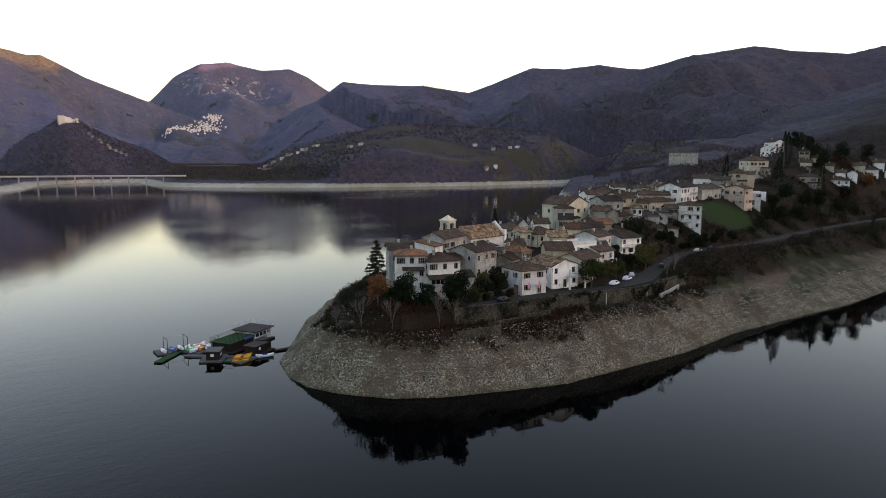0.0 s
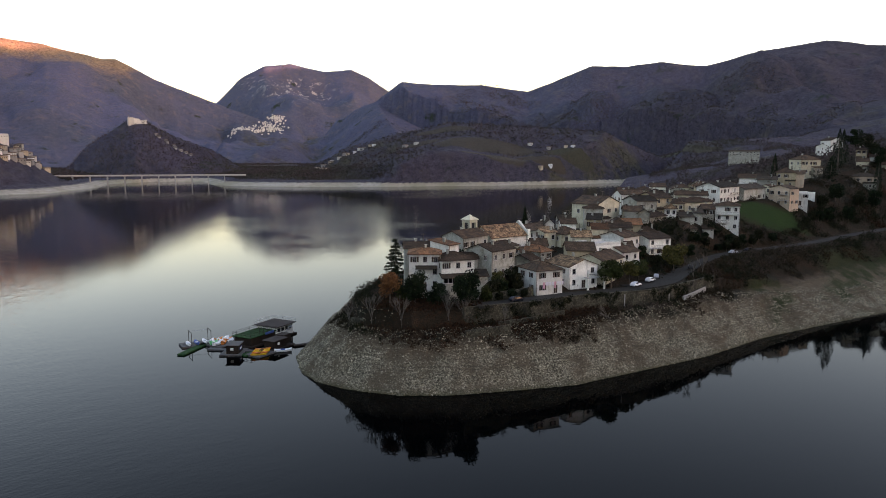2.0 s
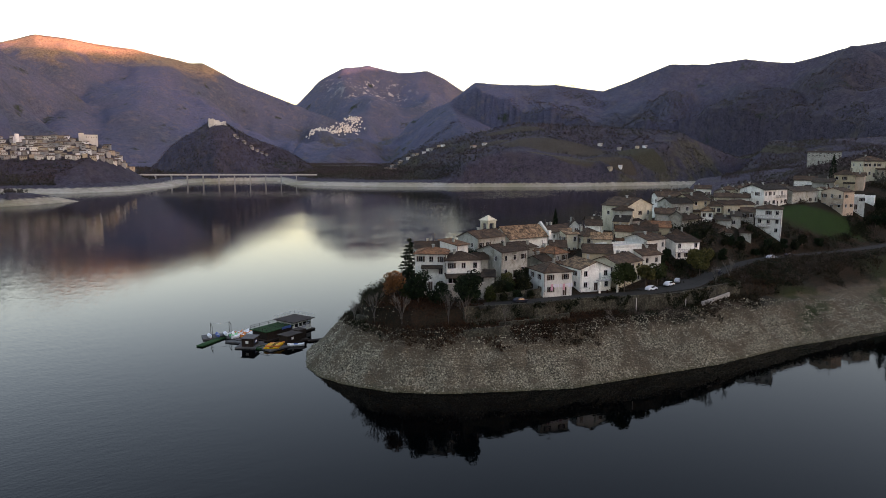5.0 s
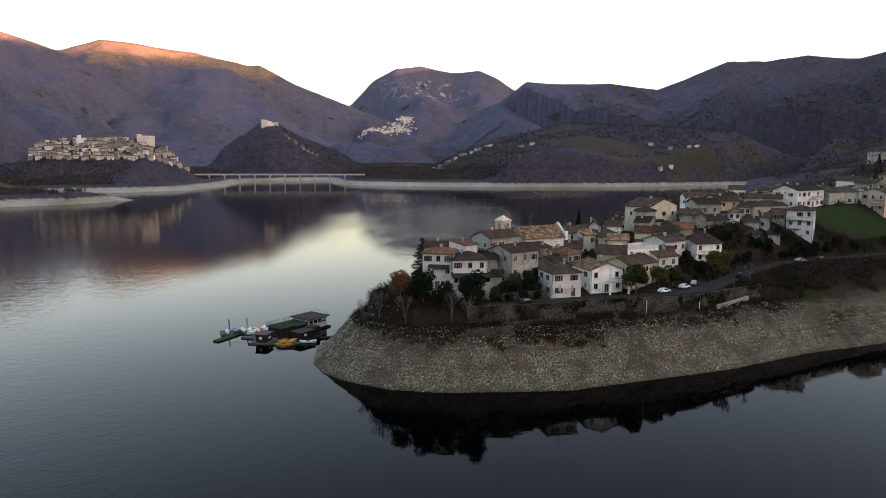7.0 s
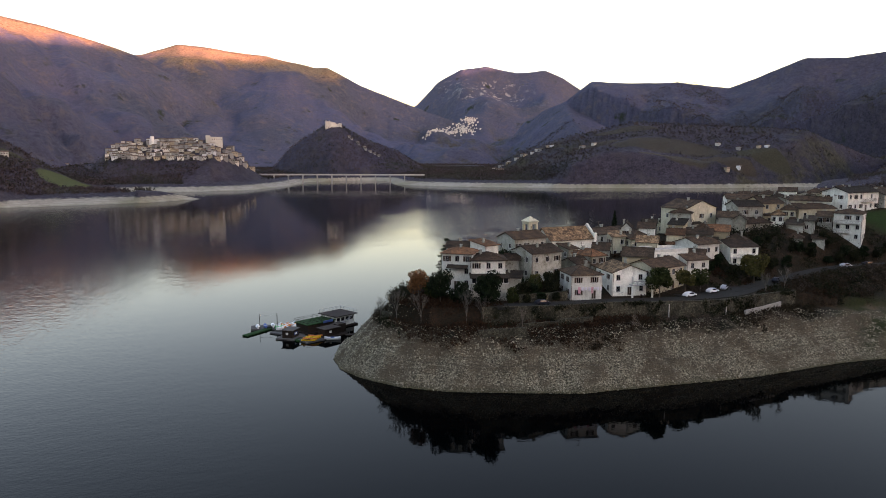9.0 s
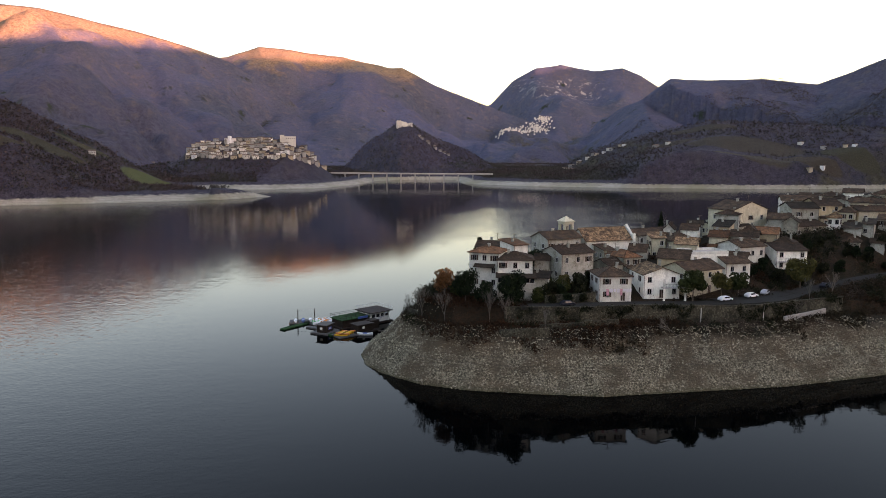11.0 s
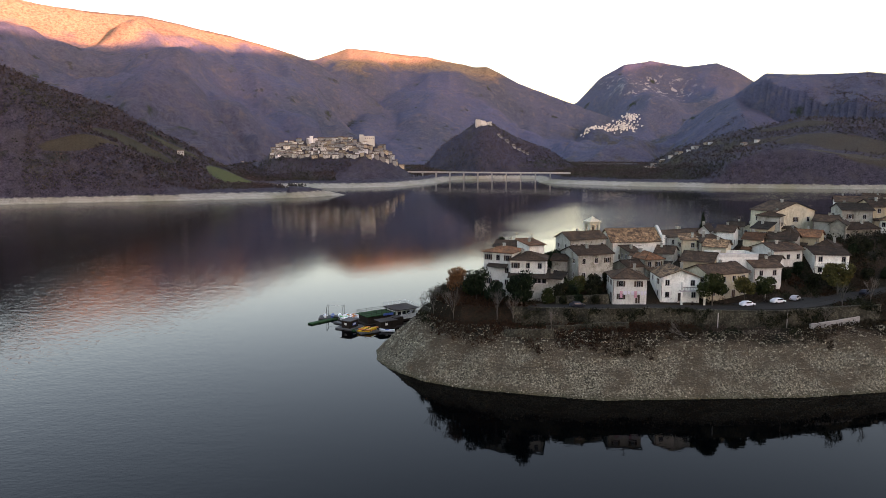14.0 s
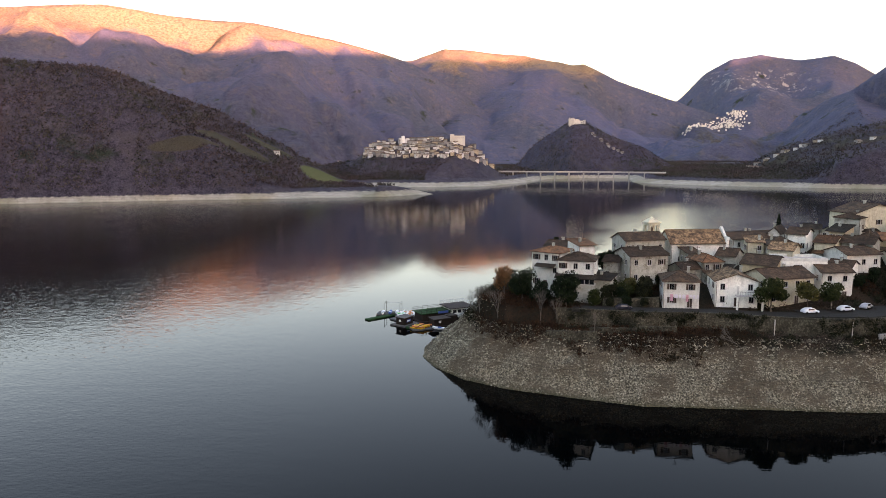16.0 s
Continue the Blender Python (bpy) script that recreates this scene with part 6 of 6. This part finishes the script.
X, Y = ng.uniform(150, 1150, 30000), ng.uniform(20, 640, 30000)
Zl, sd = land(X, Y), shore_distance(X, Y)
k = (sd > 45) & (Zl > 12) & keep_off(X, Y, 3.0) & (seg_dist(X, Y, ROAD)[0] > 6) & (fbm(X / 60, Y / 60, 3) > -0.12) & ((Y > 95) | (X > 195)) & (((X - 140) / 40) ** 2 + ((Y - 14) / 18) ** 2 > 1)
X, Y, Zl = X[k], Y[k], Zl[k]
q = ng.normal(size=(len(X), 15, 3))
q /= np.linalg.norm(q, axis=2)[..., None]
q *= ng.uniform(0.35, 1.0, (len(X), 15, 1)) * ng.uniform(1.6, 3.4, (len(X), 1, 1)) * np.array([0.9, 0.9, 1.15])
c = (q + np.stack([X, Y, Zl + 2.4], 1)[:, None, :]).reshape(-1, 3)
ob = new("bare_woods", quads_mesh("bare_woods", c, 0.8, ng, 0.45))
ob.data.materials.append(LEAF["wood_brown"])
tagged(ob, "bare brown trees behind and beyond the village", "woods", kind="stuff")

# ---- the hill village, its fortress, the castle and the bridge ----
MAT_FAR = {c: surface(c + "_far_walls", v, tuple(x * 0.8 for x in v), 0.4, 0.05, 0.9, 0, 0, vary=0.18) for c, v in (("pale", (0.60, 0.56, 0.49)), ("grey", (0.30, 0.285, 0.26)), ("buff", (0.46, 0.38, 0.27)), ("white", (0.74, 0.72, 0.69)))}
MAT_FARROOF = surface("far_roofs", (0.11, 0.08, 0.062), (0.17, 0.12, 0.092), 0.5, 0.05, 0.9, 0, 0, vary=0.25)


def far_house(w, d, h, wall, floors, label, group):
    t = thing("house", pose(0, 0, -900), label, "house", group)
    part("wall", boxed(-w / 2, -d / 2, -4, w / 2, d / 2, h), MAT_FAR[wall], t)
    r = part("roof", roof_bm(w, d, d * 0.17, "gable_x", 0.5, 0.25), MAT_FARROOF, t)
    r.matrix_local = Matrix.Translation((-w / 2, -d / 2, h))
    for fl_ in range(floors):
        for k in range(3):
            shared("window", ("far", 1), lambda: boxed(-0.45, -0.06, 0, 0.45, 0.1, 1.3), MAT_GLASS, t, pose((k - 1) * w * 0.3, -d / 2, h - 2.4 - 3 * fl_))
    return t


def village(kinds, places, group):
    for k, (x, y, z, turn) in enumerate(places):
        src = kinds[k % len(kinds)]
        if src.matrix_world.translation.z < -800 and not src.get("placed"):
            src.matrix_world = pose(x, y, z, 0, 0, turn)
            src["placed"] = 1
        else:
            copy_thing(src, pose(x, y, z, 0, 0, turn))


rng = random.Random(21)
kinds = [far_house(w, d, h, c, 2 if h > 6 else 1, "%s stone house of the old hill village" % c, "hill village houses") for w, d, h, c in
         ((7, 6, 4.5, "pale"), (8, 6, 6, "grey"), (6, 6, 3.5, "buff"), (10, 6, 5, "pale"), (6, 6, 7, "grey"), (7, 6, 4.5, "white"), (9, 7, 4, "buff"), (12, 6, 4.5, "grey"))]
places = []
ng = np.random.default_rng(33)
CX, CY = ng.uniform(-165, 85, 4000), ng.uniform(1045, 1128, 4000)
CZ = land(CX, CY)
for x, y, z in zip(CX.tolist(), CY.tolist(), CZ.tolist()):
    floor_z = 44 if x < 10 else 44 - (x - 10) * 0.36
    if z < floor_z or any((x - q[0]) ** 2 + (y - q[1]) ** 2 < 74 for q in places) or (-22 < x < 20 and y > 1095):
        continue
    places.append((x, y, z, rng.choice((0, 10, 25, -20, 40, 90, -35))))
    if len(places) > 148:
        break
village(kinds, places, "")

fort = thing("fortress", pose(-1, 1106, ground_at(-1, 1106)), "pale square fortress block at the top of the hill village", "fortress")
part("wall", boxed(-9, -6, -8, 13, 8, 10.5), MAT_FAR["pale"], fort)
part("tower", boxed(-13, -5, -8, -6, 4, 13), MAT_FAR["pale"], fort)
for k in range(5):
    shared("window", ("far", 1), lambda: boxed(-0.6, -0.06, 0, 0.6, 0.1, 1.6), MAT_GLASS, fort, pose(-3 + k * 3.5, -6, 6))
ch = thing("church", pose(-95, 1112, ground_at(-95, 1112)), "white church with a round tower in the hill village", "church")
part("nave", boxed(-7, -5, -8, 9, 5, 8), MAT_FAR["white"], ch)
bm = bmesh.new()
bmesh.ops.create_cone(bm, cap_ends=True, segments=14, radius1=3.2, radius2=3.2, depth=22, matrix=pose(-2, -3, 3))
part("tower", bm, MAT_FAR["white"], ch)

castle = thing("castle", pose(272, 1391, ground_at(272, 1391)), "pale ruined castle walls on the conical hilltop", "castle")
for k, (x0, y0, x1, y1, h) in enumerate(((-17, -6, -6, 2, 9), (-6, -5, 5, 3, 7), (5, -4, 13, 3, 3.5), (13, -5, 19, 2, 5))):
    bm = boxed(x0, y0, -9, x1, y1, h)
    for q in range(3):
        xx = x0 + (x1 - x0) * q / 3
        box(bm, xx, y0, h, xx + (x1 - x0) / 5, y0 + 1.4, h + rng.uniform(0.6, 2.2))
    part("ruined_wall", bm, MAT_FAR["pale"], castle)
places = []
for k in range(9):
    x, y = 300 + k * 7 + rng.uniform(-4, 4), 1385 - k * 4
    places.append((x, y - 20, ground_at(x, y - 20), 20))
ruins = [far_house(6, 5, 3.0, "grey", 1, "grey ruined stone house below the castle", "castle ruins")]
village(ruins, places, "")

b0, b1 = Vector((91, 1171, 16.9)), Vector((345, 1053, 15.5))
bridge = thing("bridge", Matrix.Translation(b0), "long pale concrete road bridge on twin piers across the lake", "bridge")
bd = (b1 - b0)
yaw = math.degrees(math.atan2(bd.y, bd.x))
ln = bd.length
bridge.matrix_world = pose(b0.x, b0.y, b0.z, 0, 0, yaw)
part("deck", boxed(-14, -4.5, -1.6, ln + 10, 4.5, 0), MAT_CONCRETE, bridge)
for y in (-4.4, 4.2):
    part("parapet", boxed(-14, y, 0, ln + 10, y + 0.2, 1.0), MAT_FAR["pale"], bridge)
k = 16.0
while k < ln - 6:
    bm = bmesh.new()
    for y in (-2.8, 2.2):
        box(bm, k - 0.7, y, -32, k + 0.7, y + 1.4, -2.6)
    box(bm, k - 0.9, -4, -2.6, k + 0.9, 4, -1.6)
    part("pier", bm, MAT_CONCRETE, bridge)
    k += 26.5

# the far white village, and farms on the slopes
bm = bmesh.new()
u = np.where(ng.random(420) < 0.6, ng.uniform(0.72, 1.0, 420), ng.uniform(0.0, 0.75, 420))
CX, CY = 1090 + 320 * u + ng.normal(0, 10, 420), 2960 + 150 * u + ng.normal(0, 1, 420) * (8 + 20 * u)
CZ = land(CX, CY)
places = []
for x, y, z in zip(CX.tolist(), CY.tolist(), CZ.tolist()):
    if any((x - q[0]) ** 2 + (y - q[1]) ** 2 < 45 for q in places):
        continue
    places.append((x, y))
    w, d, hh = rng.uniform(5, 9), rng.uniform(4, 6), rng.uniform(1.2, 2.6)
    m = pose(x, y, z + 1, 0, 0, rng.choice((0, 15, -20, 60)))
    box(bm, -w / 2, -d / 2, -6, w / 2, d / 2, hh, m)
    a = [bm.verts.new(m @ Vector(v_)) for v_ in ((-w / 2, -d / 2, hh), (w / 2, -d / 2, hh), (w / 2, d / 2, hh), (-w / 2, d / 2, hh), (-w / 2, 0, hh + 1.6), (w / 2, 0, hh + 1.6))]
    for f_ in ((0, 1, 5, 4), (2, 3, 4, 5), (0, 4, 3), (1, 2, 5)):
        bm.faces.new([a[i_] for i_ in f_])
    if len(places) > 240:
        break
mv = part("mountain_village", bm, MAT_FAR["pale"])
tagged(mv, "white houses of a far mountain village", "village", kind="stuff")
kinds = [far_house(w, d, h, c, 1, "%s farmhouse on the far slope" % c, "farmhouses") for w, d, h, c in ((8, 7, 3.6, "pale"), (11, 7, 4.0, "grey"), (8, 6, 3.6, "buff"), (7, 6, 3.6, "white"))]
FARMS = ((548, 1150, 20), (558, 1148, 30), (566, 1139, 10), (577, 1141, 30), (585, 1130, 20), (594, 1128, 30), (603, 1122, 0), (611, 1112, 40), (620, 1114, 20), (629, 1104, 30), (640, 1098, 10), (651, 1090, 30),
         (832, 832, 20), (842, 809, 30), (877, 791, 30), (885, 783, 10), (668, 989, 20), (655, 996, 20), (772, 755, 10), (792, 753, 30), (544, 1107, 20), (530, 1100, 0), (1407, 1819, 30), (1388, 1832, 20), (1235, 560, 20),
         (1010, 700, 30), (1120, 1240, 30), (1300, 1500, 10), (-252, 788, 10), (-150, 800, 20), (-160, 806, 0), (-240, 1560, 0), (-225, 1570, 20), (-262, 1575, 10), (-205, 1560, 0), (770, 1290, 30))
FARMS = [(x + (k * 37 % 11) - 5, y + (k * 53 % 13) - 6, t) for k, (x, y, t) in enumerate(FARMS)]
places = [(x, y, ground_at(x, y), t) for x, y, t in FARMS]
village(kinds, places, "")


# ---- the floating boat station ----
MAT_DECK = surface("grey_deck_boards", (0.11, 0.105, 0.10), (0.07, 0.067, 0.063), 5, 0.6, 0.85, 0.3, 0.02)
MAT_TURF = surface("green_artificial_turf", (0.012, 0.04, 0.013), (0.018, 0.058, 0.018), 9, 0.8, 0.95, 0.4, 0.02)
MAT_DARKWOOD = surface("dark_stained_boards", (0.018, 0.012, 0.009), (0.034, 0.023, 0.016), 5, 0.6, 0.8, 0.3, 0.02)
MAT_FELT = surface("brown_roof_felt", (0.038, 0.030, 0.026), (0.058, 0.046, 0.040), 3, 0.5, 0.9, 0.2, 0.02)
MAT_STEEL = surface("galvanised_steel", (0.42, 0.43, 0.44), (0.34, 0.35, 0.36), 6, 1, 0.45, 0.1, 0.01, metal=0.6)
MAT_BLUE = surface("blue_panel", (0.05, 0.09, 0.24), (0.06, 0.11, 0.30), 5, 1, 0.6, 0.05, 0.01)
MAT_PLASTIC = {c: surface(c + "_plastic", v, tuple(x * 0.85 for x in v), 5, 1, 0.4, 0.05, 0.01) for c, v in (("yellow", (0.72, 0.42, 0.02)), ("orange", (0.62, 0.20, 0.05)), ("white", (0.75, 0.75, 0.73)), ("green", (0.12, 0.5, 0.2)))}


def railing(parent, x0, y0, x1, y1, z, material=None):
    a, b2 = Vector((x0, y0, z)), Vector((x1, y1, z))
    bm = bmesh.new()
    n_ = max(2, int((b2 - a).length / 1.5) + 1)
    for i in range(n_):
        p_ = a.lerp(b2, i / (n_ - 1))
        tube(bm, p_, p_ + Vector((0, 0, 1.05)), 0.045, 0.045, 5)
    for h_ in (0.55, 1.05):
        tube(bm, a + Vector((0, 0, h_)), b2 + Vector((0, 0, h_)), 0.04, 0.04, 5)
    return part("railing", bm, material or MAT_DARKWOOD, parent)


yaw = math.degrees(math.atan2(9, 19.5))
barge = thing("floating_clubhouse", pose(-69.0, 49.5, 0, 0, 0, yaw), "dark wooden floating clubhouse with a turfed roof terrace", "boathouse")
part("pontoon", boxed(3.2, 0.2, -0.5, 22.5, 8.2, 0.45), MAT_DARKWOOD, barge)
part("cabin", boxed(4.2, 1.2, 0.45, 14.0, 7.2, 2.65), MAT_DARKWOOD, barge)
part("terrace", boxed(3.6, 0.8, 2.65, 14.2, 7.6, 2.85), MAT_TURF, barge, "green turf terrace")
cab = part("upper_cabin", boxed(14.2, 1.0, 0.45, 21.6, 7.8, 3.5), MAT_PLASTER["white"], barge, "white cabin wall")
for k in range(4):
    shared("window", ("dock", 1), lambda: boxed(-0.6, -0.06, 0, 0.6, 0.05, 1.0), MAT_GLASS, cab, pose(15.4 + k * 1.7, 1.0, 2.0))
part("roof", boxed(13.6, 0.2, 3.5, 22.4, 8.6, 3.72), MAT_FELT, barge, "flat brown felt roof")
railing(barge, 3.7, 0.9, 14.0, 0.9, 2.85), railing(barge, 3.7, 7.5, 14.0, 7.5, 2.85), railing(barge, 3.7, 0.9, 3.7, 7.5, 2.85)
railing(barge, 7.0, 3.8, 14.0, 3.8, 2.85)
railing(barge, 22.3, 0.4, 22.3, 8.5, 3.72, MAT_STEEL), railing(barge, 14.0, 8.5, 22.3, 8.5, 3.72, MAT_STEEL)
part("banner", boxed(9.4, 0.68, 2.5, 13.0, 0.76, 3.2), MAT_BLUE, barge, "blue banner")
bm = bmesh.new()
for i in range(9):
    box(bm, 14.6 + i * 0.55, -0.9, 0.7 + i * 0.32, 15.15 + i * 0.55, 0.15, 0.78 + i * 0.32)
part("stair", bm, MAT_STEEL, barge, "pale steel stair")

h2 = thing("floating_hut", pose(-62.5, 46.4, 0, 0, 0, yaw), "dark boarded hut on a float beside the clubhouse", "hut")
part("float", boxed(-0.6, -1.6, -0.4, 7.8, 3.6, 0.4), MAT_DARKWOOD, h2)
part("wall", boxed(0, -0.8, 0.4, 5.2, 2.6, 2.5), MAT_DARKWOOD, h2)
part("roof", boxed(-0.4, -1.2, 2.5, 5.6, 3.0, 2.68), MAT_FELT, h2)
shared("window", ("dock", 2), lambda: boxed(-0.4, -0.05, 0, 0.4, 0.05, 0.7), MAT_PLASTER["white"], h2, pose(1.9, -0.8, 1.3))
part("side_cabin", boxed(5.4, 0.4, 0.4, 8.6, 3.4, 2.9), MAT_DARKWOOD, h2)

h1 = thing("ticket_hut", pose(-73.8, 49.6, 0, 0, 0, -38), "small dark ticket hut with a grey roof on a float", "hut")
part("float", boxed(-1.6, -1.0, -0.4, 4.2, 6.0, 0.4), MAT_DECK, h1)
hw = part("wall", boxed(0, 0, 0.4, 3.2, 4.2, 2.6), MAT_DARKWOOD, h1)
part("roof", boxed(-0.3, -0.3, 2.6, 3.5, 4.5, 2.75), MAT_DECK, h1, "pale grey roof")
shared("window", ("dock", 2), lambda: boxed(-0.4, -0.05, 0, 0.4, 0.05, 0.7), MAT_PLASTER["white"], hw, pose(1.5, 0, 1.3))
part("sign", boxed(3.2, 1.2, 1.1, 3.26, 3.0, 1.9), MAT_BLUE, h1, "blue sign panel")
for k in range(3):
    part("letter_bar", boxed(3.26, 1.4 + k * 0.5, 1.3, 3.28, 1.75 + k * 0.5, 1.7), MAT_PLASTER["white"], h1)

gw = part("gangway", boxed(0, -1.0, 0.05, 11.5, 1.0, 0.4), MAT_TURF)
gw.matrix_world = pose(-83.4, 56.6, 0, 0, 0, 38)
tagged(gw, "floating gangway covered in green artificial turf", "gangway")
gd = part("turf_float", boxed(0, -1.2, -0.3, 6.0, 1.2, 0.36), MAT_TURF)
gd.matrix_world = pose(-70.8, 46.2, 0, 0, 0, 12)
tagged(gd, "low float covered in green turf beside kayaks", "float")

sw = thing("boat_deck", pose(-80.5, 65.4, 0, 0, 0, -8), "grey floating deck with tall steel frames for boats", "deck")
part("deck", boxed(0, -2.2, -0.3, 18.0, 2.6, 0.4), MAT_DECK, sw)
for x in (2.6, 7.8):
    bm = bmesh.new()
    tube(bm, (x, -2.0, 0.4), (x, -2.0, 3.9), 0.07, 0.07, 6), tube(bm, (x, 2.2, 0.4), (x, 2.2, 3.9), 0.07, 0.07, 6), tube(bm, (x, -2.0, 3.9), (x, 2.2, 3.9), 0.07, 0.07, 6)
    part("frame", bm, MAT_DARKWOOD, sw)
bm = bmesh.new()
tube(bm, (2.6, 2.2, 3.5), (7.8, 2.2, 3.5), 0.03, 0.03, 4)
part("cable", bm, MAT_STEEL, sw)
bw = part("walkway", boxed(0, -0.9, -0.2, 13, 0.9, 0.38), MAT_DECK)
bw.matrix_world = pose(-75.5, 58.0, 0, 0, 0, -48)
tagged(bw, "grey floating walkway linking the decks", "walkway")
wk = part("walkway", boxed(0, -0.7, 0.1, 11, 0.7, 0.4), MAT_DARKWOOD)
wk.matrix_world = pose(-56.0, 46.5, 0, 0, 0, -5)
tagged(wk, "dark wooden walkway from the float to the bank", "walkway")


def hull(name, length, width, height, material, m, label, category, group, deck=None):
    """A pointed boat: lofted sections, open on top, with a seat well."""
    t = thing(name, m, label, category, group)
    bm = bmesh.new()
    rows = []
    for i in range(9):
        u = i / 8
        w_ = width / 2 * max(0.05, math.sin(math.pi * (0.06 + 0.88 * u)) ** 0.6)
        z_ = height * (0.75 + 0.5 * (2 * u - 1) ** 2)
        xx = (u - 0.5) * length
        rows.append([bm.verts.new(c_) for c_ in ((xx, -w_, z_), (xx, -w_ * 0.7, 0.12 * height), (xx, 0, 0), (xx, w_ * 0.7, 0.12 * height), (xx, w_, z_), (xx, 0, z_ * 1.12))])
    for r0, r1 in zip(rows[:-1], rows[1:]):
        for i in range(6):
            bm.faces.new([r0[i], r0[(i + 1) % 6], r1[(i + 1) % 6], r1[i]])
    bm.faces.new(rows[0]), bm.faces.new(rows[-1])
    bmesh.ops.recalc_face_normals(bm, faces=bm.faces)
    part("hull", bm, material, t)
    part("seat", boxed(-length * 0.12, -width * 0.25, height * 0.8, length * 0.12, width * 0.25, height * 1.0), deck or MAT_RUBBER, t)
    return t


rng = random.Random(4)
for k in range(8):
    c = ("yellow", "yellow", "orange", "yellow", "orange", "yellow", "yellow", "orange")[k]
    hull("kayak", 4.0, 0.75, 0.36, MAT_PLASTIC[c], pose(-67.6 + (k % 4) * 0.75 + (k // 4) * 0.5, 43.4 + (k % 4) * 0.95 + (k // 4) * 0.3, 0.38 + (k // 4) * 0.38, 0, 0, -22 + rng.uniform(-5, 5)), "%s plastic kayak stacked on a float" % c, "kayak", "kayaks")
kf = part("kayak_float", boxed(-3.2, -2.4, -0.2, 3.2, 2.8, 0.37), MAT_DECK)
kf.matrix_world = pose(-66.2, 45.0, 0, 0, 0, 20)
tagged(kf, "low grey float carrying the stacked kayaks", "float")
for k in range(9):
    c = ("white", "orange", "white", "green", "white", "orange", "white", "orange", "white")[k]
    hull("pedal_boat", 2.6, 1.5, 0.8, MAT_PLASTIC[c], pose(-72.6 + (k % 3) * 2.1, 63.4 - (k // 3) * 1.9 + (k % 3) * 0.3, 0.4, 0, 0, 30 + rng.uniform(-25, 25)), "%s pedal boat drawn up on the deck" % c, "pedal boat", "pedal boats", MAT_PLASTIC["white"])
pf = part("pedal_boat_float", boxed(-4, -3.6, -0.25, 4, 3.6, 0.39), MAT_DECK)
pf.matrix_world = pose(-70.2, 61.8, 0, 0, 0, 22)
tagged(pf, "grey float holding the pedal boats", "float")
for k in range(3):
    hull("rowing_boat", 3.6, 1.3, 0.55, MAT_PLASTIC["white"] if k != 1 else MAT_BLUE, pose(-78.6 + k * 2.3, 64.6, 0.4, 0, 0, 85), "white rowing boat lying on the grey deck", "boat", "rowing boats", MAT_STEEL)
hull("motor_boat", 4.6, 1.8, 0.7, MAT_PLASTIC["white"], pose(-60.5, 43.8, 0.02, 0, 0, -20), "small pale motor boat moored at the dark hut", "boat", "", MAT_BLUE)
